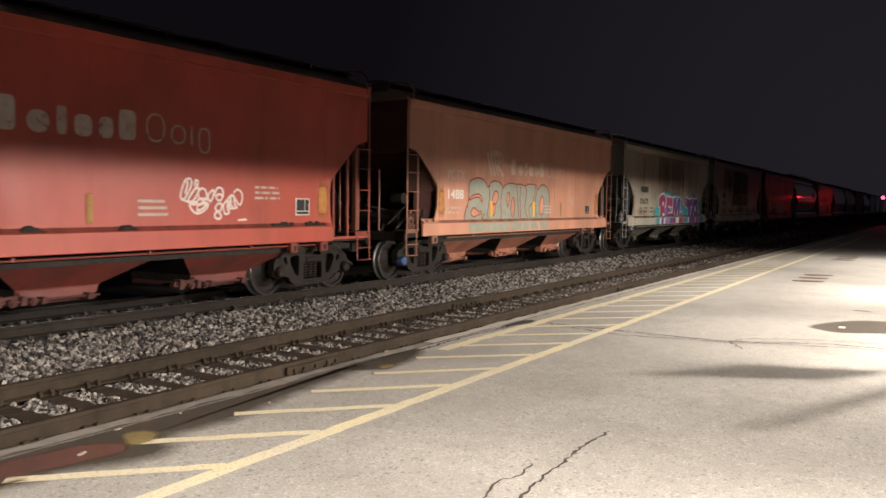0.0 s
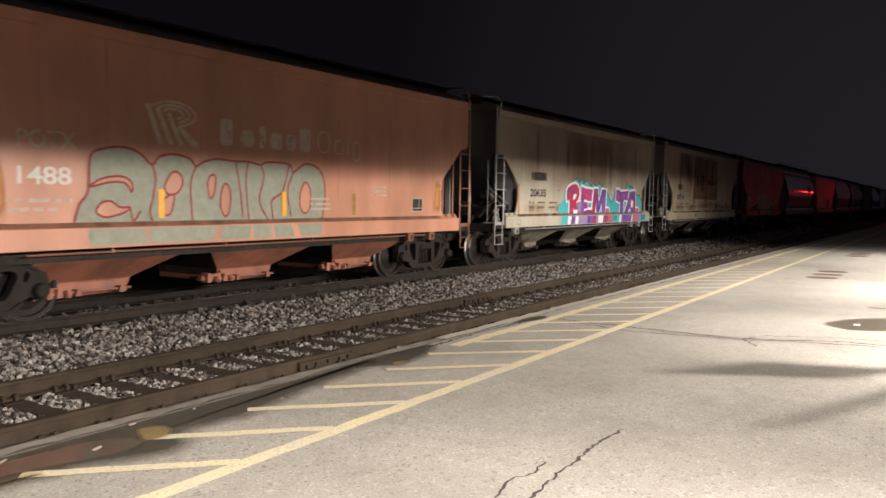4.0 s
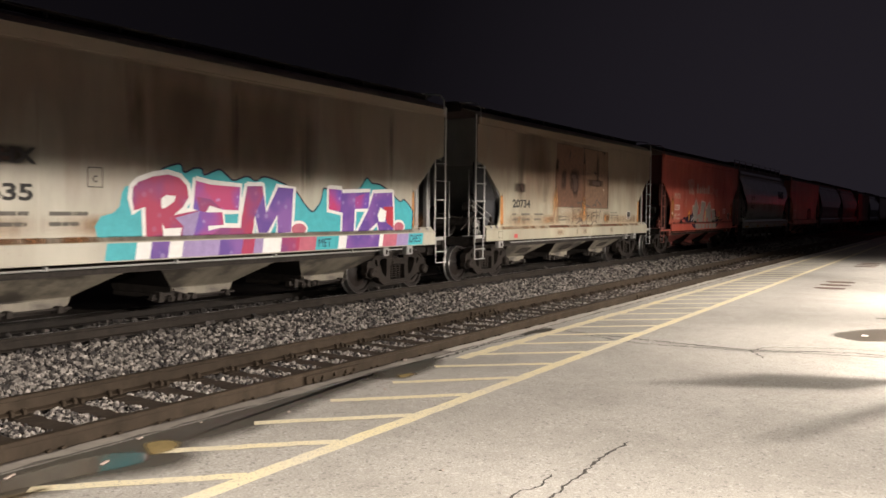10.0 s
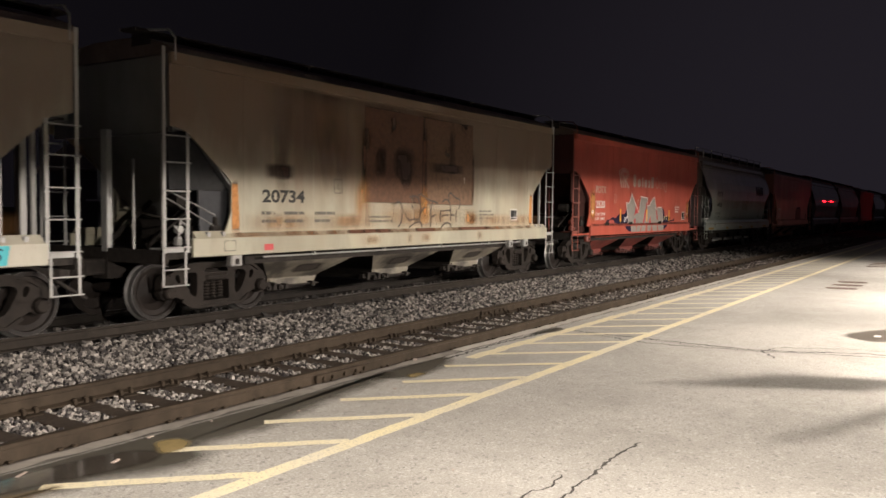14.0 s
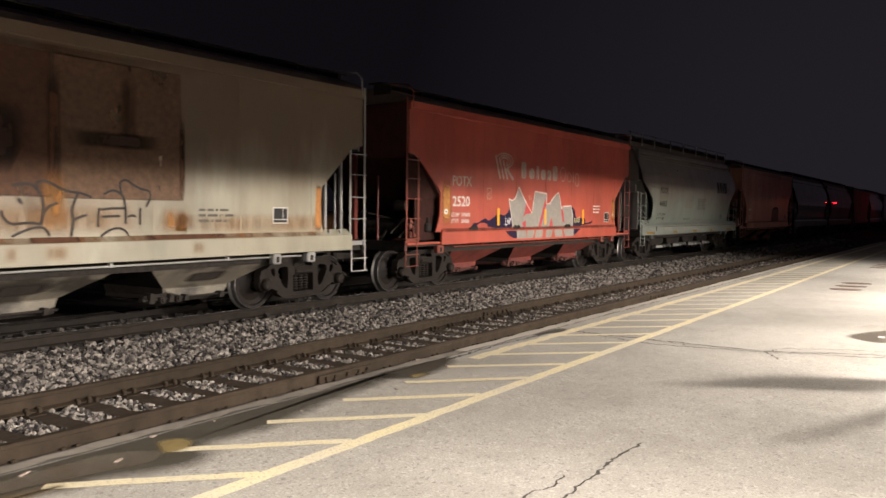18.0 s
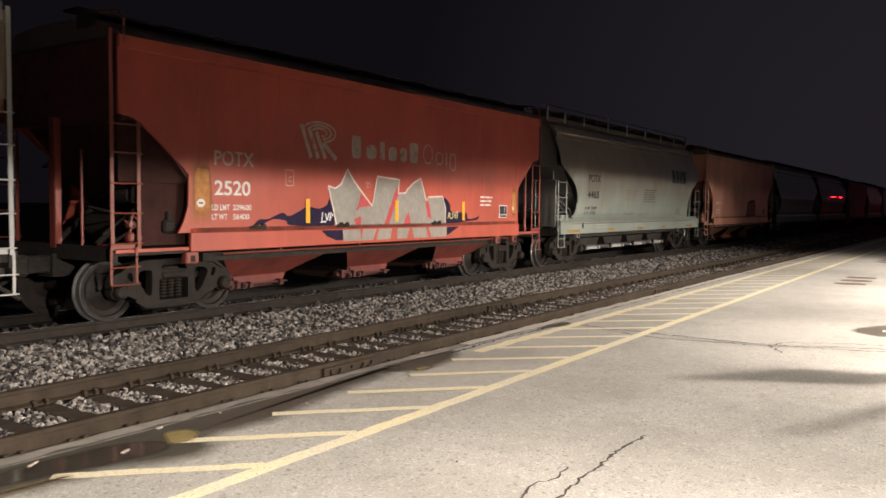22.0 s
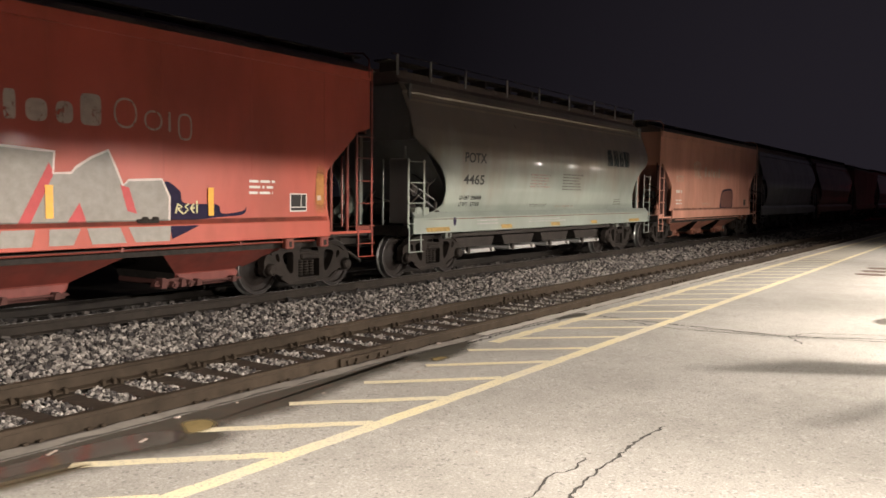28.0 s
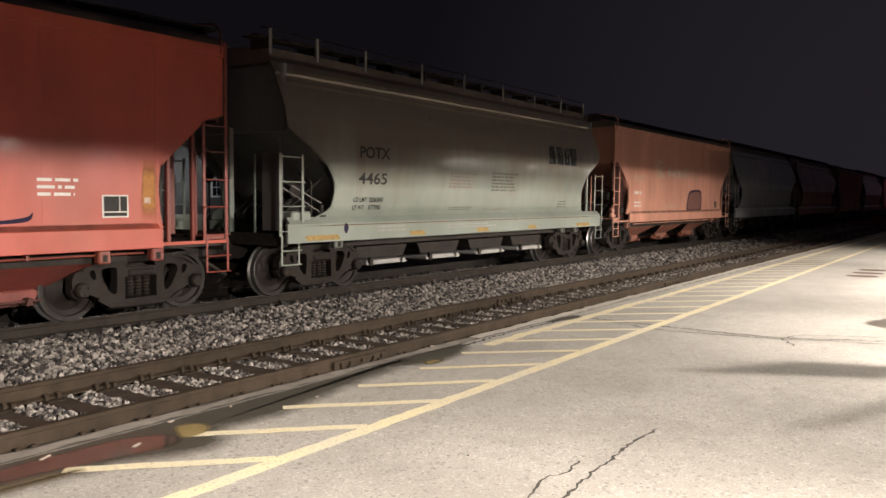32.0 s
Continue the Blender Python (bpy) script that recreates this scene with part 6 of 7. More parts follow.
part("stain_diamond", blob([(-0.98, 2.52), (-0.74, 2.86), (-0.50, 2.98), (-0.24, 2.80), (-0.10, 2.58), (-0.28, 2.28), (-0.46, 1.98), (-0.66, 2.20)], RUST_DARK, "stain_diamond", SKIN - 0.004), None, car_d, "dark diamond left by an old sign")
part("stain_block", slab([(0.26, 2.40), (1.78, 2.44), (1.78, 2.62), (0.26, 2.66)], RUST_DARK, "stain_block", SKIN - 0.004), None, car_d, "dark band across the stain")
part("stain_block", blob([(-1.52, 2.50), (-1.34, 2.84), (-1.16, 2.86), (-1.08, 2.50), (-1.22, 2.24), (-1.42, 2.26)], RUST_DARK, "stain_block", SKIN - 0.0045), None, car_d, "dark rusty patch")
for x_, z0_, z1_, w_ in ((0.16, 1.5, 3.56, 0.22), (-1.80, 1.7, 3.2, 0.16), (2.06, 1.7, 3.0, 0.12), (1.2, 2.3, 3.5, 0.3)):
    part("rust_line", slab([(x_ - w_ / 2, z0_), (x_ + w_ / 2, z0_), (x_ + w_ / 2, z1_), (x_ - w_ / 2, z1_)], RUST_LINE, "rust_line", SKIN - 0.0035), None, car_d, "upright rust run along a seam")
for x_, w_, z_ in ((2.08, 0.5, 1.48), (-2.1, 0.36, 1.46)):
    part("rust_patch", blob([(x_ + w_ / 2 * math.cos(a_), z_ + 0.15 * math.sin(a_)) for a_ in (0, 1.05, 2.1, 3.14, 4.2, 5.25)], RUST, "rust_patch", SKIN - 0.0055), None, car_d, "brown rust patch above the sill")
for xa_, xb_ in ((-2.35, -0.95), (1.35, 2.9), (-0.2, 0.5)):
    part("ledge_rust", Build().add([(xa_, -1.5196, 1.224), (xb_, -1.5196, 1.224), (xb_, -1.469, 1.296), (xa_, -1.469, 1.296)], [(0, 1, 2, 3)]), LEDGE_RUST_SHADOW, car_d, "thick brown rust on the ledge")
for x_, w_ in ((0.15, 0.42), (-0.42, 0.2), (2.30, 0.3), (-1.6, 0.7)):
    part("sill_run", slab([(x_ - w_ / 2, 0.98), (x_ + w_ / 2, 0.98), (x_ + w_ / 2, 1.215), (x_ - w_ / 2, 1.215)], RUNOFF, "sill_run", SILLFACE), None, car_d, "rust run down the sill")
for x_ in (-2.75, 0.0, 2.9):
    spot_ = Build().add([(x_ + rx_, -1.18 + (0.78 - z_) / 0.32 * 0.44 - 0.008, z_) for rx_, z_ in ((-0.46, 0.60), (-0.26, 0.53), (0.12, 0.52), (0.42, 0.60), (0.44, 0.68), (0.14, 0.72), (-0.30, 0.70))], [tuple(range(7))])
    part("bay_spot", spot_, BAY_SPOT, car_d, "sooty hollow on the pale bay")
prints("small_print", bars(-1.68, -0.87, 1.40, 1.56, 2, PRINT, rng, 0.2, SKIN - 0.006), car_d)
part("scrape", slab([(1.66, 2.36), (1.72, 2.38), (1.70, 2.22)], FADED, "scrape", SKIN - 0.006), None, car_d)
for pts_ in ([(-0.87, 1.76), (-0.72, 1.81), (-0.6, 1.68), (-0.63, 1.46), (-0.73, 1.32)],
             [(-0.37, 1.91), (-0.24, 1.93), (-0.13, 1.92), (-0.06, 1.86), (-0.0, 1.76), (0.01, 1.62), (-0.01, 1.5), (-0.02, 1.45)],
             [(-0.49, 1.62), (-0.48, 1.55), (-0.38, 1.46), (-0.17, 1.47), (-0.02, 1.45)],
             [(-0.29, 1.76), (-0.25, 1.69)],
             [(-0.38, 1.31), (-0.24, 1.37), (-0.11, 1.41), (-0.0, 1.41), (0.06, 1.36), (0.08, 1.31)],
             [(-0.06, 1.88), (-0.06, 1.95), (0.04, 1.97), (0.15, 1.93), (0.26, 1.88), (0.37, 1.85), (0.48, 1.84), (0.56, 1.82), (0.65, 1.79)],
             [(0.02, 1.59), (0.09, 1.67), (0.2, 1.71)],
             [(0.47, 1.85), (0.42, 1.74), (0.38, 1.63), (0.39, 1.55), (0.42, 1.51), (0.49, 1.54), (0.58, 1.56)],
             [(0.4, 1.51), (0.39, 1.42), (0.37, 1.3)],
             [(0.82, 1.83), (0.94, 1.88), (1.04, 1.86), (1.11, 1.79), (1.14, 1.66), (1.14, 1.45)],
             [(0.76, 1.66), (0.74, 1.54), (0.74, 1.41)],
             [(1.08, 1.82), (1.06, 1.97), (1.09, 2.01), (1.16, 2.02), (1.25, 1.97), (1.36, 1.92), (1.45, 1.9), (1.51, 1.88), (1.52, 1.79), (1.46, 1.68)],
             [(0.77, 1.29), (0.91, 1.37), (1.04, 1.39), (1.14, 1.35), (1.18, 1.29)],
             [(0.78, 1.63), (0.96, 1.65), (1.14, 1.65)],
             [(0.79, 1.54), (0.96, 1.55), (1.06, 1.55)],
             [(1.17, 1.54), (1.24, 1.56), (1.3, 1.54)],
             [(1.37, 1.66), (1.36, 1.54), (1.36, 1.43)]):
    line_part(car_d, pts_, 0.032, TAGGREY, "tag", SKIN - 0.006, label="thin grey sprayed tag")
data_box(car_d, 3.82, 4.16, 1.43, 1.69, BLACK, CHALK)
prints("small_print", bars(2.35, 3.05, 1.44, 1.68, 3, PRINT, rng), car_d)
part("box_stencil", outline([(-2.62, 1.94), (-2.42, 1.94), (-2.42, 2.18), (-2.62, 2.18)], 0.012, BLACK, "box_stencil"), None, car_d)
primer(car_d, (-4.97, 4.97), w=0.18)
for k_, (x_, z0_, z1_, w_) in enumerate(((-3.9, 1.3, 3.6, 0.5), (-2.6, 1.8, 3.6, 1.3), (-0.1, 1.26, 1.9, 0.4))):
    part("rust_streak", slab([(x_ - w_ / 2, z1_), (x_ + w_ / 2, z1_), (x_ + w_ * 0.25, z0_), (x_ - w_ * 0.2, z0_ + 0.1)], RUST, "rust_streak", SKIN + 0.0035 - 0.0003 * k_), None, car_d, "long rust streak")
for x_, z0_, z1_, w_ in ((-1.84, 1.26, 2.4, 0.55), (0.15, 1.26, 2.2, 0.45), (1.95, 1.26, 1.72, 0.7)):
    part("ochre_run", slab([(x_ - w_ / 2, z0_), (x_ + w_ / 2, z0_), (x_ + w_ * 0.4, z1_), (x_ - w_ * 0.35, z1_)], OCHRE, "ochre_run", SKIN - 0.005), None, car_d, "ochre rust run")
part("pink_mark", slab([(-4.35, 1.0), (-4.15, 1.0), (-4.15, 1.1), (-4.35, 1.1)], PINKRED, "pink_mark", SILLFACE), None, car_d)


def wrap(me):
    """Bends flat lettering to the curved side."""
    prof = curved_profile()
    zs, ys = [p[1] for p in prof], [p[0] for p in prof]
    for one in me if isinstance(me, list) else [me]:
        for v in one.vertices:
            v.co.y = float(np.interp(v.co.z, zs, ys)) - 0.010 + (v.co.y - SKIN)
    return me


# pale grey curved car
part("reporting_mark", wrap(letters("POTX", -4.36, -3.51, 2.35, 2.56, BLACK)), None, car_f)
part("car_number", wrap(letters("4465", -4.38, -3.57, 1.89, 2.10, BLACK)), None, car_f)
weights(car_f, "226300", "57700", -4.46, -3.62, 1.57, 1.43, BLACK, wrap)
for z_, h_ in ((3.66, 0.07), (3.56, 0.06), (3.47, 0.05)):
    part("top_rib", wrap(slab([(-5.98, z_), (5.98, z_), (5.98, z_ + h_), (-5.98, z_ + h_)], TANRIB, "top_rib")), None, car_f, "dull tan rib under the eave")
# shadow line of the ledge, painted as a thin brown strip
part("ledge_shadow", slab([(-6.1, 1.168), (6.1, 1.168), (6.1, 1.186), (-6.1, 1.186)], LEDGE_RUST_SHADOW, "ledge_shadow", SILLFACE), None, car_f, "rusty seam along the sill")
for xa_, xb_, lean_ in ((2.94, 3.32, 0.05), (3.40, 3.74, 0.0), (3.82, 4.10, 0.0), (4.18, 4.52, -0.05)):
    mark_ = Build().sheet([[(xa_ + lean_ * r_ / 6, SKIN, 2.53 + 0.45 * r_ / 6), (xb_ - lean_ * r_ / 6, SKIN, 2.53 + 0.45 * r_ / 6)] for r_ in range(7)])
    part("lessor_mark", wrap(mark_.mesh("lessor_mark", INK)), None, car_f, "dark worn block of the lessor's mark")
end_panel = Build().box(-6.09, -6.05, -1.32, -0.86, 1.10, 2.36, bev=0.015)
part("end_panel", end_panel, DARK_GREY, car_f, "pale grey upright end panel")
part("brake_box", Build().box(-6.0, -5.55, -1.46, -1.15, 1.23, 1.42, bev=0.03), GREY, car_f, "small grey box on the end platform")
prints("small_print", wrap(bars(-1.5, -0.4, 1.85, 2.20, 5, FAINTRED, rng)), car_f)
prints("small_print", wrap(bars(0.2, 1.4, 1.80, 2.25, 6, PRINT, rng)), car_f)
prints("small_print", wrap(bars(-1.4, -0.5, 1.40, 1.48, 2, PRINT, rng)), car_f)
prints("small_print", wrap(bars(0.0, 1.2, 1.38, 1.44, 1, FAINTRED, rng)), car_f)
prints("small_print", wrap(bars(3.6, 4.2, 1.42, 1.62, 3, PRINT, rng)), car_f)
for x0_, x1_ in ((-5.72, -4.9), (-2.86, -2.38), (-0.44, 0.04), (1.9, 2.3), (4.6, 5.4)):
    part("yellow_mark", slab([(x0_, 0.93), (x1_, 0.93), (x1_ - 0.06, 1.02), (x0_ - 0.06, 1.02)], DULLYELLOW, "yellow_mark", SILLFACE), None, car_f, "worn yellow patch on the sill")
prints("small_print", bars(-3.9, -2.9, 1.02, 1.16, 2, MID_GREY, rng, 0.4, SILLFACE), car_f)
prints("small_print", bars(-1.6, 0.4, 1.03, 1.14, 2, MID_GREY, rng, 0.4, SILLFACE), car_f)
part("ink_spot", blob([(-4.75 + 0.06 * math.cos(a_), 1.12 + 0.09 * math.sin(a_)) for a_ in (0, 1, 2, 3, 4, 5)], NAVY, "ink_spot", SILLFACE), None, car_f)
for x_ in (-6.0, -4.9, -3.6, -1.8, -0.2, 1.5, 3.1, 4.6, 6.0):
    part("rail_post", kept("post", lambda: Build().box(-0.022, 0.022, -1.0, -0.97, 3.98, 4.38).mesh("rail_post", MID_GREY)), None, car_f, at=(x_, 0, 0))
part("roof_rail", Build().bar((-6.2, -0.985, 4.37), (6.2, -0.985, 4.37), 0.010, 6), UNDER, car_f)

# second orange car
part("reporting_mark", letters("POTX", -4.5, -3.75, 2.2, 2.42, FADED), None, car_g)
prints("small_print", bars(-4.5, -3.8, 1.76, 1.98, 1, WHITE, rng), car_g)
prints("small_print", bars(-4.5, -3.8, 1.40, 1.62, 2, WHITE, rng), car_g)
part("emblem", emblem_mesh(FADED, -2.7, 2.36, 0.88, 0.62), None, car_g, "faded emblem of nested arcs")
wordmark(car_g, FADED, -1.4, 1.95, 2.32, 2.86, "faded shape of the owner's name")
part("graffiti_blob", blob([(0.70, 1.27), (0.74, 1.62), (0.98, 1.90), (1.60, 1.98), (2.22, 1.96), (2.36, 1.66), (2.28, 1.27)], MAROON_GREY, "graffiti_blob"), None, car_g, "dull maroon sprayed arch with a dark rim")
line_part(car_g, [(0.70, 1.26), (0.74, 1.64), (0.98, 1.92), (1.60, 1.99), (2.24, 1.97), (2.37, 1.66), (2.28, 1.26)], 0.075, NAVY, "graffiti_edge")
line_part(car_g, [(0.70, 1.29), (1.5, 1.27), (2.28, 1.28)], 0.06, NAVY, "graffiti_edge")
data_box(car_g, 4.06, 4.42, 1.34, 1.62, BLACK, FADED)
prints("small_print", bars(-1.62, -0.36, 1.36, 1.48, 2, FADED, rng), car_g)

for cc_, x_, z_, mt_ in ((car_c, -2.42, 1.99, BLACK), (car_d, -2.55, 2.0, BLACK), (car_e, -2.94, 2.0, FADED)):
    part("stencil_letter", letters("C", x_, x_ + 0.07, z_, z_ + 0.09, mt_), None, cc_)

# ---- tracks: ties, plates, stones ----
near_ties = tagged(new("track_near"), "near track of rusty rails on old wooden ties", "railway track", "", "structure")
far_ties = tagged(new("track_far"), "ties of the ballasted track under the train", "railway track", "", "structure")


def tie_mesh(seed, mat=None):
    r = random.Random(seed)
    bm = bmesh.new()
    bmesh.ops.create_cube(bm, size=1, matrix=Matrix.Diagonal((0.225, 2.28, 0.15, 1)))
    bmesh.ops.subdivide_edges(bm, edges=[e for e in bm.edges if abs(e.verts[0].co.y - e.verts[1].co.y) > 1], cuts=5)
    for v in bm.verts:
        v.co.x += r.uniform(-0.012, 0.012)
        v.co.z += r.uniform(-0.010, 0.006)
    me = bpy.data.meshes.new("tie")
    bm.to_mesh(me)
    bm.free()
    me.materials.append(mat or TIEWOOD)
    return me


TIES = [tie_mesh(i) for i in range(4)]
TIES_SHADED = [tie_mesh(i + 9, BEDSHADE) for i in range(4)]
plate = Build().box(-0.09, 0.09, -0.17, 0.17, 0.0, 0.014, bev=0.004)
for sx_, sy_ in ((-0.06, -0.085), (0.06, 0.085), (0.06, -0.085), (-0.06, 0.085)):
    plate.box(sx_ - 0.018, sx_ + 0.018, sy_ - 0.020, sy_ + 0.020, 0.0, 0.062, bev=0.006)
    plate.box(sx_ - 0.022, sx_ + 0.022, sy_ * 0.86 - 0.02, sy_ * 0.86 + 0.02, 0.050, 0.074, bev=0.006)
PLATE = plate.mesh("tie_plate", RAILRUST)
anchor = Build().box(-0.02, 0.02, -0.11, 0.11, -0.03, 0.03, bev=0.006)
ANCHOR = anchor.mesh("rail_anchor", RAILRUST)
rt = random.Random(11)
for i in range(120):
    x = 0.6 + i * 0.51
    ob = part("tie", TIES[i % 4], None, near_ties, at=(x + rt.uniform(-0.03, 0.03), 6.76, -0.157))
    ob.rotation_euler.z = rt.uniform(-0.02, 0.02)
    if i < 75:
        for y in (RAIL1, RAIL2):
            part("tie_plate", PLATE, None, near_ties, at=(x, y, -0.084))
            if i % 2 == 0:
                if y == RAIL2:
                    part("rail_anchor", ANCHOR, None, near_ties, at=(x + 0.135, y, -0.062))
for i in range(70):
    x = 0.8 + i * 0.51
    part("tie", TIES_SHADED[(i * 3) % 4], None, far_ties, at=(x, TRACK_Y - 0.05, -0.07))
for jx, jy in ((7.0, RAIL1 - 0.045), (17.6, RAIL1 - 0.045), (12.9, RAIL2 - 0.045)):
    j = Build().box(jx - 0.45, jx + 0.45, jy - 0.012, jy + 0.02, -0.035, 0.055, bev=0.006)
    for k in (-0.35, -0.2, 0.0, 0.2, 0.35):
        j.bar((jx + k, jy - 0.04, 0.01), (jx + k, jy, 0.01), 0.022, 6)
    part("joint_bar", j, RAILRUST, near_ties, "bolted rusty joint bar")


def stones(name, count, x0, x1, y0, y1, size, lift, label, seed, skew=1.0, spare=0.0, mat=None):
    """Loose crushed stones as one joined mesh of angular pieces."""
    g = np.random.default_rng(seed)
    base = np.array([(x, y, z) for z in (-1, 1) for y in (-1, 1) for x in (-1, 1)], float)
    quads = np.array([(0, 2, 3, 1), (4, 5, 7, 6), (0, 1, 5, 4), (2, 6, 7, 3), (0, 4, 6, 2), (1, 3, 7, 5)])
    v = base[None] * g.uniform(0.55, 1.0, (count, 1, 3)) + g.uniform(-0.38, 0.38, (count, 8, 3))
    s = g.uniform(0.55, 1.25, (count, 1, 1)) * size
    q = g.normal(size=(count, 4))
    q /= np.linalg.norm(q, axis=1, keepdims=True)
    w, a, b, c = q.T
    rot = np.stack([np.stack([1 - 2 * (b * b + c * c), 2 * (a * b - c * w), 2 * (a * c + b * w)], -1),
                    np.stack([2 * (a * b + c * w), 1 - 2 * (a * a + c * c), 2 * (b * c - a * w)], -1),
                    np.stack([2 * (a * c - b * w), 2 * (b * c + a * w), 1 - 2 * (a * a + b * b)], -1)], 1)
    v = np.einsum("nij,nkj->nki", rot, v) * s
    px = x0 + (x1 - x0) * g.random(count) ** skew
    if spare:
        u = ((px - 0.6) / 0.51) % 1.0
        px += (spare / 0.51 + u * (1 - 2 * spare / 0.51) - u) * 0.51
    py = g.uniform(y0, y1, count)
    pz = np.interp(py, [5.6, 8.2, 9.2, 9.7, 12.2], [-0.145, -0.145, -0.10, -0.03, -0.03]) + g.uniform(0.1, 1.0, count) * lift
    v += np.stack([px, py, pz], -1)[:, None]
    f = (quads[None] + 8 * np.arange(count)[:, None, None]).reshape(-1, 4)
    me = bpy.data.meshes.new(name)
    me.from_pydata(v.reshape(-1, 3).tolist(), [], f.tolist())
    me.materials.append(mat or STONE)
    return tagged(new(name, me), label, "ballast", "", "stuff")


stones("ballast", 36000, 0.8, 24.0, 7.50, 9.86, 0.0255, 0.05, "loose crushed grey stone between the tracks", 1, 1.25)
stones("ballast", 13000, 24.0, 70.0, 7.50, 9.90, 0.040, 0.05, "loose crushed grey stone between the tracks", 2, 1.4)
stones("ballast", 22000, 0.8, 24.0, 6.02, 7.27, 0.019, 0.064, "crushed stone and dirt between the ties", 3, 1.25, 0.115)
stones("ballast", 3000, 24.0, 60.0, 6.02, 7.27, 0.042, 0.04, "crushed stone and dirt between the ties", 4, 1.4)
stones("ballast", 4500, 0.8, 50.0, 9.80, 11.5, 0.040, 0.05, "oily crushed stone under the train", 5, 1.2, 0.0, STONE_SHADED)
stones("ballast", 500, 0.8, 24.0, 5.80, 5.86, 0.014, 0.0, "grit along the platform edge", 6)

# ---- markings and wear on the platform ----
markings = tagged(new("platform_markings"), "worn yellow safety line and hatching painted on the platform", "road marking", "", "structure")


def strip_flat(pts, w, z):
    """A flat band through ground points."""
    L, R_ = [], []
    for k, p in enumerate(pts):
        a, c = pts[max(0, k - 1)], pts[min(len(pts) - 1, k + 1)]
        d = Vector((c[0] - a[0], c[1] - a[1])).normalized()
        wk = w[k] if isinstance(w, (list, tuple)) else w
        L.append((p[0] - d.y * wk / 2, p[1] + d.x * wk / 2, z))
        R_.append((p[0] + d.y * wk / 2, p[1] - d.x * wk / 2, z))
    return Build().sheet([L, R_])


def ragged(p, q, n, amp, seed):
    r = random.Random(seed)
    return [(p[0] + (q[0] - p[0]) * i / n + r.uniform(-amp, amp), p[1] + (q[1] - p[1]) * i / n + r.uniform(-amp, amp)) for i in range(n + 1)]


part("safety_line", strip_flat(ragged((1.0, 4.075), (62.0, 4.105), 480, 0.007, 3), 0.145, 0.004), ROADPAINT, markings)
part("edge_line", strip_flat(ragged((8.7, 5.26), (60.0, 5.20), 400, 0.02, 4), 0.17, 0.004), ROADPAINT, markings, "faded yellow edge line")
for i in range(-1, 44):
    x = 3.98 + i * 1.012
    part("hatch_stripe", strip_flat(ragged((x, 4.13), (x - 1.0, 5.10 if i < 5 else 5.22), 16, 0.008, 50 + i), 0.120, 0.0065), ROADPAINT, markings)


r_ = random.Random(77)
xs_ = [0.5 + 0.22 * i for i in range(290)]
part("edge_band", strip_flat([(x, 5.675 + r_.uniform(-0.02, 0.02)) for x in xs_ if x < 9.2], [0.17 * r_.uniform(0.5, 1.1) for x in xs_ if x < 9.2], 0.0), CONCRETE, markings, "stained concrete band along the edge")
part("edge_band", strip_flat([(x, 5.68 + r_.uniform(-0.012, 0.012)) for x in xs_ if x > 8.9], [0.20 * r_.uniform(0.6, 1.1) for x in xs_ if x > 8.9], 0.001), PALECONCRETE, markings, "pale worn concrete band along the edge")


def patch(pts, mat, name, z, label, smooth=8, feather=0.10):
    """A flat stain whose cover falls from one inside to nothing at its rim."""
    rim = [Vector(p) for p in curve_pts(pts, smooth, True)]
    n = len(rim)
    area = sum(rim[i].x * rim[(i + 1) % n].y - rim[(i + 1) % n].x * rim[i].y for i in range(n))
    side = 1 if area > 0 else -1
    out, inn = [], []
    for i, p in enumerate(rim):
        d = (rim[(i + 1) % n] - rim[i - 1]).normalized()
        o = Vector((d.y, -d.x)) * side
        q, w = p + o * feather, p - o * feather * 0.5
        out.append((q.x, min(EDGE - 0.004, q.y), z))
        inn.append((w.x, min(EDGE - 0.004, w.y), z))
    b = Build().add(out + inn, [(i, (i + 1) % n, (i + 1) % n + n, i + n) for i in range(n)] + [tuple(range(n, 2 * n))])
    me = b.mesh(name, mat)
    me.attributes.new("cover", "FLOAT", "POINT").data.foreach_set("value", [0.0] * n + [1.0] * n)
    return structure(name, me, None, label)


patch([(0.6, 5.6), (3.2, 5.6), (5.6, 5.6), (7.2, 5.6), (7.0, 5.44), (6.7, 5.36), (6.09, 5.28), (5.49, 5.17), (4.93, 5.04), (4.6, 5.06), (4.32, 5.10), (4.14, 4.98), (4.02, 4.80), (3.75, 4.79), (3.3, 4.99), (2.8, 5.04), (2.2, 5.14), (0.6, 5.2)], DAMP, "pavement_damp", 0.006, "dark damp strip along the platform edge", 8, 0.20)
patch([(7.05, 5.6), (7.8, 5.6), (8.5, 5.6), (8.3, 5.36), (7.9, 5.24), (7.40, 5.18), (7.14, 5.34)], DAMP, "pavement_damp_far", 0.0055, "dark damp patch at the platform edge", 8, 0.14)
patch([(10.9, 5.52), (11.3, 5.54), (11.6, 5.52), (11.75, 5.44), (11.45, 5.34), (11.15, 5.42)], DAMP, "pavement_damp_crack", 0.0055, "damp patch where the cracks meet the edge", 8, 0.06)
patch([(1.4, 5.36), (2.6, 5.40), (3.3, 5.40), (3.72, 5.34), (3.90, 5.14), (3.76, 4.98), (3.42, 5.03), (3.0, 5.14), (2.4, 5.22), (1.4, 5.28)], WATER, "water_puddle", 0.009, "still puddle mirroring the passing cars", 8, 0.05)
patch([(3.94, 5.06), (4.0, 5.20), (4.08, 5.31), (4.22, 5.27), (4.22, 5.14), (4.08, 5.04)], SILT, "pavement_silt", 0.011, "ochre silt at the rim of the puddle", 8, 0.045)
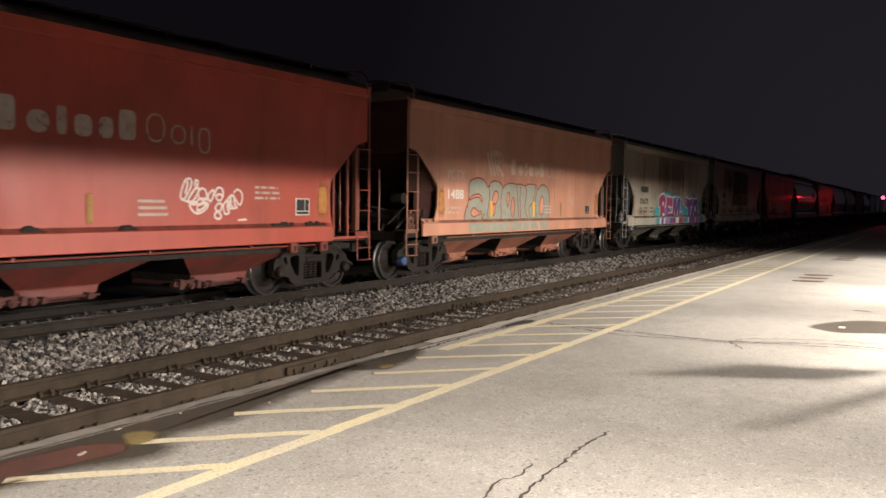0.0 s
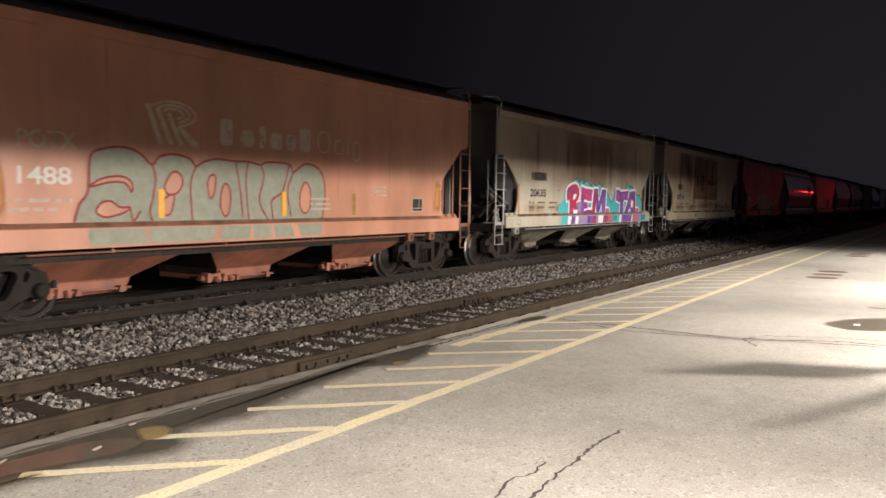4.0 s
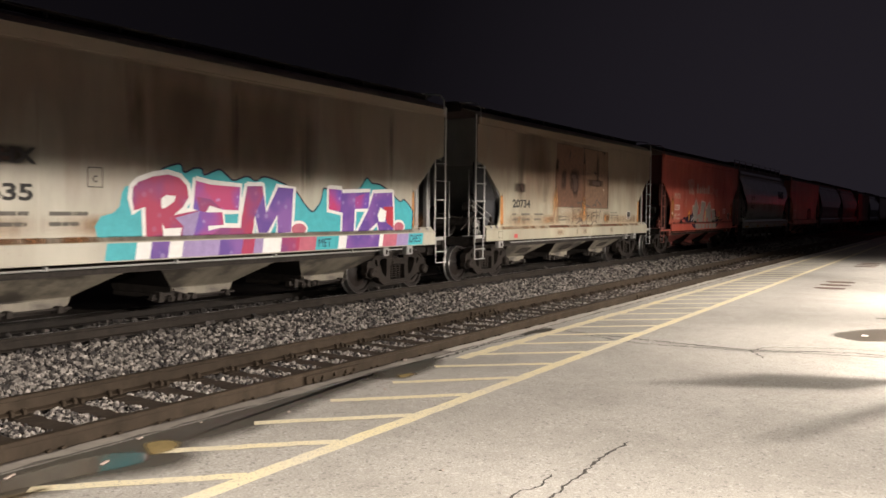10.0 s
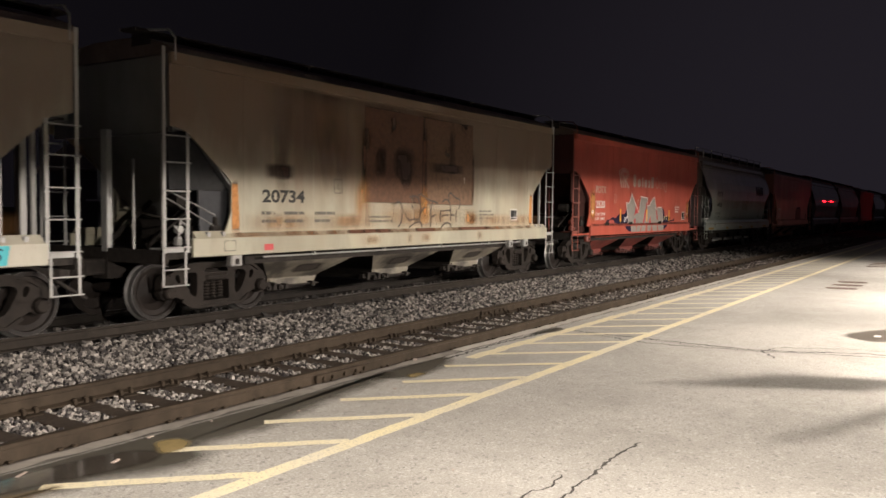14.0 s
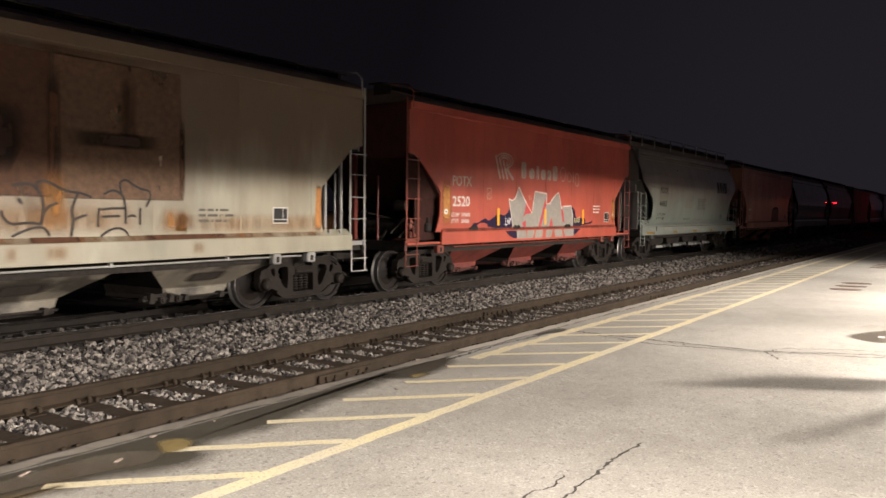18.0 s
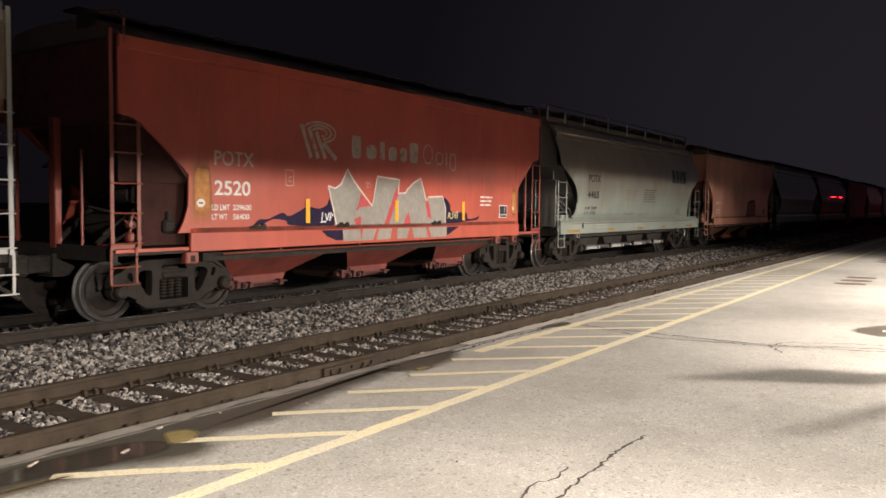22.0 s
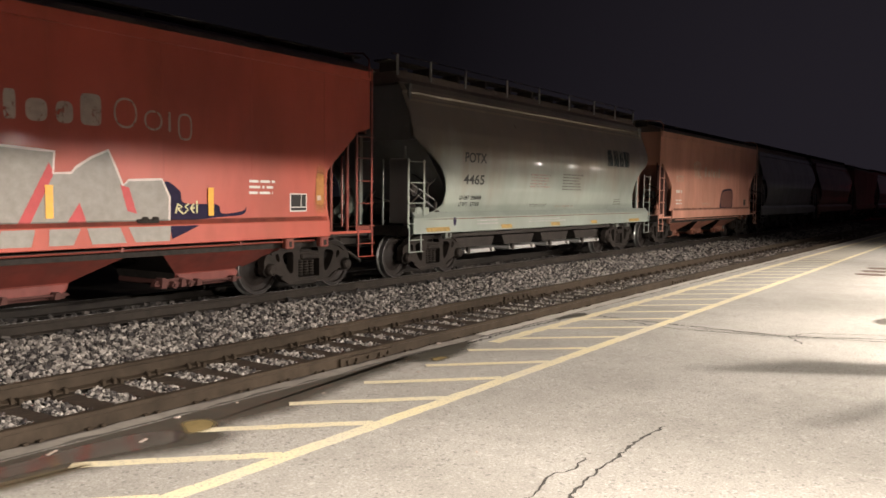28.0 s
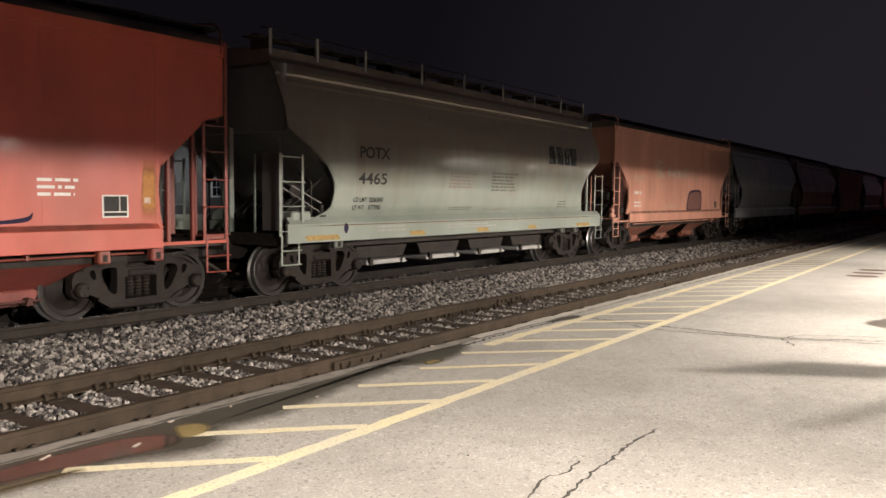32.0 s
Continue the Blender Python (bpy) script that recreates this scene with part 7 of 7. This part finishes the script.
patch([(1.0, 5.24), (1.8, 5.15), (2.5, 5.10), (3.0, 5.03), (2.9, 4.98), (2.0, 5.05), (1.0, 5.12)], SILT_THIN, "pavement_silt_strip", 0.0105, "ochre silt at the rim of the puddle", 8, 0.06)
patch([(7.30, 5.14), (7.36, 5.24), (7.52, 5.22), (7.52, 5.14)], SILT, "pavement_silt_far", 0.010, "ochre silt on the damp patch", 8, 0.04)
patch([(13.72, 1.58), (14.25, 1.42), (14.62, 1.20), (14.95, 0.85), (15.0, 0.35), (14.5, 0.1), (13.8, 0.3), (13.5, 0.8), (13.30, 1.18), (13.45, 1.42)], HOLLOW, "pavement_hollow", 0.004, "dark damp hollow in the asphalt", 8, 0.10)
patch([(16.27, 1.0), (16.30, 1.16), (16.40, 1.22), (16.44, 1.06), (16.38, 0.98)], HOLLOW, "pavement_stain", 0.005, "small dark stain on the asphalt", 6, 0.04)
structure("litter_paper", Build().box(13.78, 13.90, 1.14, 1.23, 0.007, 0.014, bev=0.003), CHALK, "pale scrap of paper in the hollow")
for sx_, sy_, sl_, sw_, sr_ in ((3.60, 5.17, 0.09, 0.028, 0.45), (3.05, 5.43, 0.11, 0.025, 0.5), (4.14, 5.49, 0.06, 0.03, 0.3), (4.75, 5.47, 0.025, 0.02, 0.9), (5.45, 5.11, 0.03, 0.02, 0.2), (6.70, 4.95, 0.035, 0.025, 1.2), (4.83, 3.05, 0.02, 0.015, 0.4), (8.16, 5.72, 0.10, 0.05, 0.6)):
    sc_ = structure("litter_scrap", Build().box(-sl_ / 2, sl_ / 2, -sw_ / 2, sw_ / 2, 0.0, 0.006, bev=0.002), DULLWHITE, "small pale scrap lying on the platform")
    sc_.location, sc_.rotation_euler.z = (sx_, sy_, 0.010), sr_
for gx, gy in ((23.35, 2.73), (33.4, 2.85)):
    g_ = thing("drain_grate", "rusty iron drain grate set in the asphalt", "drain", at=(gx, gy, 0))
    for k in (-1, 0, 1):
        part("grate_bar", kept("gbar", lambda: Build().prism([(0.22 * math.cos(a) - 0.12 * math.sin(a), 0.12 * math.cos(a) + 0.34 * math.sin(a)) for a in (i * math.tau / 20 for i in range(20))], 0.0, 0.010, "z").mesh("grate_bar", GRATERUST)), None, g_, at=(k * 1.08, 0, 0))


def crack(name, pts, w, amp, seed, label):
    r = random.Random(seed)
    out = []
    for p, q in zip(pts, pts[1:]):
        n = max(3, int(math.dist(p, q) / 0.05))
        out += ragged(p, q, n, amp, r.randrange(9999))[:-1]
    ws = [w * r.uniform(0.4, 1.3) for _ in out]
    ws[0] = ws[-1] = 0.003
    return structure(name, strip_flat(out, ws, 0.003), CRACK, label)


crack("pavement_crack_a", [(6.30, 2.20), (5.89, 2.24), (5.49, 2.21), (5.0, 2.20), (4.44, 2.14), (3.6, 2.1)], 0.026, 0.018, 1, "long open crack in the asphalt")
crack("pavement_crack_b", [(5.20, 2.37), (4.9, 2.34), (4.72, 2.42), (4.34, 2.32), (3.6, 2.4)], 0.017, 0.016, 2, "thin branch crack in the asphalt")
crack("pavement_crack_c", [(11.7, 5.46), (11.55, 4.6), (11.55, 4.09), (11.50, 3.2), (11.48, 2.4), (11.75, 1.8), (12.05, 1.2), (12.1, 0.2), (12.2, -1.5)], 0.050, 0.035, 3, "ragged crack right across the platform")
crack("pavement_crack_d", [(11.5, 4.9), (11.25, 4.1), (11.18, 3.75), (11.3, 2.9), (11.4, 2.3), (11.66, 1.75), (11.9, 0.9), (11.8, -0.5)], 0.036, 0.035, 4, "second ragged crack beside the first")
crack("pavement_crack_f", [(11.5, 2.35), (11.95, 2.15), (12.3, 1.5), (12.45, 0.6), (12.6, -0.4)], 0.025, 0.04, 6, "thin ragged crack")
crack("pavement_crack_g", [(11.55, 4.1), (11.35, 3.2), (11.42, 2.4)], 0.02, 0.05, 7, "thin ragged crack")
crack("pavement_seam", [(7.9, 5.50), (8.8, 5.47), (9.8, 5.52), (10.6, 5.46), (11.5, 5.44)], 0.045, 0.03, 8, "dark open seam beside the platform edge")
crack("pavement_crack_e", [(11.45, 2.35), (11.1, 2.15), (10.9, 2.08)], 0.025, 0.025, 5, "short spur of a crack")

# ---- beyond the train ----


def tree(x, y, h, seed):
    r = random.Random(seed)
    t = thing("tree", "dark leafy tree beyond the tracks at night", "tree", "far trees", at=(x, y, -0.32))
    tr = Build()
    tr.bar((0, 0, 0), (0.1, 0, h * 0.5), 0.2, 8)
    for k in range(6):
        a = r.uniform(0, 6.28)
        tr.bar((0.1, 0, h * (0.3 + 0.04 * k)), (math.cos(a) * h * 0.25, math.sin(a) * h * 0.25, h * (0.55 + 0.06 * k)), 0.07, 6)
    part("trunk", tr, TIEWOOD, t)
    cr = Build()
    for k in range(1500):
        a, u = r.uniform(0, 6.28), r.random()
        rad = h * 0.36 * math.sqrt(r.random()) * (0.55 + 0.6 * math.sin(math.pi * u) * r.uniform(0.7, 1.1))
        c = Vector((math.cos(a) * rad, math.sin(a) * rad, h * (0.34 + 0.64 * u)))
        d1 = Vector((r.uniform(-1, 1), r.uniform(-1, 1), r.uniform(-1, 1))).normalized() * 0.34
        d2 = d1.orthogonal().normalized() * 0.26
        cr.add([c - d1, c + d2, c + d1, c - d2], [(0, 1, 2, 3)])
    part("crown", cr, LEAF, t)
    return t


LEAF = rough_stuff("night_leaves", (0.03, 0.045, 0.02), (0.06, 0.08, 0.035), 6, 0.9)
for k, (x, y, h) in enumerate(((118, 34, 5.6), (140, 31, 6.6), (165, 28, 7.5), (190, 26, 8.2))):
    tree(x, y, h, k)

house = thing("house", "dim clapboard house with a lit gable window beyond the tracks", "house", at=(0, 58.0, -0.32))
gable = Build().prism([(39.0, 0.0), (47.6, 0.0), (47.6, 5.2), (43.3, 8.4), (39.0, 5.2)], 0.0, 8.0, "y")
part("wall", gable, HOUSEWALL, house)
part("wall", Build().box(47.6, 57.0, 1.2, 8.0, 0.0, 5.2), HOUSEWALL, house)
part("roof", Build().prism([(38.5, 4.9), (43.3, 8.5), (48.1, 4.9), (48.1, 5.1), (43.3, 8.75), (38.5, 5.1)], -0.4, 8.2, "y"), ROOF, house)
part("roof", Build().prism([(0.8, 5.1), (8.2, 5.1), (8.2, 5.3), (4.5, 7.2), (0.8, 5.3)], 47.6, 57.3, "x"), ROOF, house)
for wx, wy, wz, ww, wh, lit in ((43.6, 0.0, 6.3, 0.55, 0.75, True), (41.0, 0.0, 2.6, 0.5, 0.8, False), (52.4, 1.2, 3.3, 0.45, 0.8, True), (54.9, 1.2, 4.4, 0.5, 0.6, True), (50.0, 1.2, 3.0, 0.5, 0.8, False)):
    wd = part("window", Build().box(wx - ww - 0.12, wx + ww + 0.12, wy - 0.08, wy, wz - wh - 0.12, wz + wh + 0.12), CHALK, house, "white-framed window")
    for sx_ in (-1, 1):
        for sz_ in (-1, 1):
            part("pane", Build().box(wx + sx_ * ww / 2 - ww / 2 + 0.03, wx + sx_ * ww / 2 + ww / 2 - 0.03, wy - 0.10, wy - 0.08, wz + sz_ * wh / 2 - wh / 2 + 0.03, wz + sz_ * wh / 2 + wh / 2 - 0.03), WINDOWGLOW if lit else DARKPANE, wd)
part("porch", Build().box(38.0, 42.5, -2.0, 0.0, 2.55, 2.70), CHALK, house, "white porch edge")
garage = thing("garage", "small garage with a pale closed door", "garage", at=(60.0, 57.0, -0.32))
part("wall", Build().box(-2.2, 2.2, 0.0, 6.0, 0.0, 3.2), HOUSEWALL, garage)
part("roof", Build().prism([(-2.5, 3.15), (0.0, 4.4), (2.5, 3.15), (2.5, 3.3), (0.0, 4.6), (-2.5, 3.3)], -0.3, 6.2, "y"), ROOF, garage)
for k in range(5):
    part("door_panel", Build().box(-1.3, 1.3, -0.05, 0.0, 0.05 + k * 0.5, 0.52 + k * 0.5, bev=0.02), CHALK, garage)
mast = thing("crossing_signal", "level-crossing mast with lit red flashing lamps", "crossing signal", at=(100, 4.8, -0.3))
part("post", Build().bar((0, 0, 0), (0, 0, 4.4), 0.06, 10), STEEL, mast)
part("crossarm", Build().box(-0.05, 0.05, -0.45, 0.45, 3.36, 3.44), STEEL, mast)
for s in (-1, 1):
    hd = part("lamp_head", Build().lathe([(0.0, -0.06), (0.20, -0.05), (0.22, 0.02), (0.30, 0.03), (0.30, 0.05), (0.0, 0.05)], (0, 0, 0), 20), UNDER, mast, at=(-0.12, s * 0.35, 3.40))
    hd.rotation_euler.z = radians(-90)
    part("lens", Build().lathe([(0.0, -0.07), (0.19, -0.06), (0.20, -0.02)], (0, 0, 0), 20), REDGLOW, hd, "glowing red lens")
beacon = thing("beacon", "white revolving warning beacon on a post beyond the tracks", "warning light", at=(45.3, 54.5, -0.32))
part("post", Build().bar((0, 0, 0), (0, 0, 3.2), 0.06, 8), STEEL, beacon)
dome = Build().lathe([(0.0, -0.42), (0.30, -0.30), (0.42, 0.0), (0.30, 0.30), (0.0, 0.42)], (0, 0, 0), 24)
dome.v = [(x, z, y * 1.9) for x, y, z in dome.v]
for front, name_, mat_ in ((True, "lens", YARDGLOW), (False, "shroud", UNDER)):
    half_dome = Build().add(dome.v, [f for f in dome.f if (sum(dome.v[i][1] for i in f) < -0.35) == front])
    turning.append(part(name_, half_dome, mat_, beacon, "glowing lens of the beacon" if front else "dark back of the beacon", at=(0, 0, 4.0)))
for lx, ly, lz in [q[:3] for q in LAMPS + FAR_LAMPS + GLINTS]:
    fx = thing("canopy_light", "small lit lamp under the canopy", "ceiling light", "canopy lights", at=(lx, ly, lz + 0.10))
    part("backplate", Build().box(-0.09, 0.09, -0.09, 0.09, 0.0, 3.56 - lz - 0.10), STEEL, fx)
    part("lens", Build().lathe([(0.0, 0.0), (0.07, 0.0), (0.06, -0.02), (0.0, -0.03)], (0, 0, 0), 16), LAMPGLOW, fx, "glowing lamp glass")


# unseen panel added under the canopy to cast the diamond shadow on the platform
sign = thing("shade_panel", "small blank panel hung from the canopy on thin rods", "sign", at=(11.075, -1.90, 0.0))
part("panel", Build().prism([(-0.215, 0.137), (0.215, -0.137), (0.230, -0.113), (-0.200, 0.161)], 1.85, 2.27, "z"), STEEL, sign)
for rx_, ry_ in ((-0.17, 0.125), (0.18, -0.105)):
    part("rod", Build().bar((rx_, ry_, 2.2), (rx_, ry_, 3.56), 0.004, 6), STEEL, sign)
# unseen pipe added to cast the long shadow streak
pipe = thing("shade_pipe", "short length of pipe hung below the canopy", "pipe", at=(10.55, -2.08, 0.0))
part("tube", Build().bar((-0.62, 0.24, 2.0), (0.62, -0.24, 2.0), 0.034, 12), STEEL, pipe)
for k in (-1, 1):
    part("rod", Build().bar((k * 0.5, -k * 0.194, 2.03), (k * 0.5, -k * 0.194, 3.56), 0.004, 6), STEEL, pipe)


def motions():
    steps = [i * 0.5 for i in range(65)]
    fine = [i * 0.25 for i in range(129)]
    for c, xc in cars:
        walk(c, [(t, pose(xc + train_at(t), TRACK_Y, RAIL_Z2)) for t in steps])
    for w in wheels:
        o = w.location.copy()
        walk(w, [(t, Matrix.Translation(o) @ Matrix.Rotation(train_at(t) / RW, 4, "Y")) for t in fine])
    # the added half-dark dome turns its lens to the platform for each flash
    spins, turns = [(0, 0.0)], 0.0
    for a, b in ((1.45, 1.85), (7.15, 7.25), (12.65, 12.75), (12.95, 13.05), (30.75, 30.85)):
        spins += [(a - 0.15 + 0.05 * k, turns + 60.0 * k) for k in range(4)] + [(b + 0.05 * k, turns + 180.0 + 60.0 * k) for k in range(4)]
        turns += 360.0
    spins.append((32, turns))
    for lens in turning:
        o = lens.location.copy()
        walk(lens, [(t, Matrix.Translation(o) @ Matrix.Rotation(radians(140.2 + a), 4, "Z")) for t, a in spins])


motions()
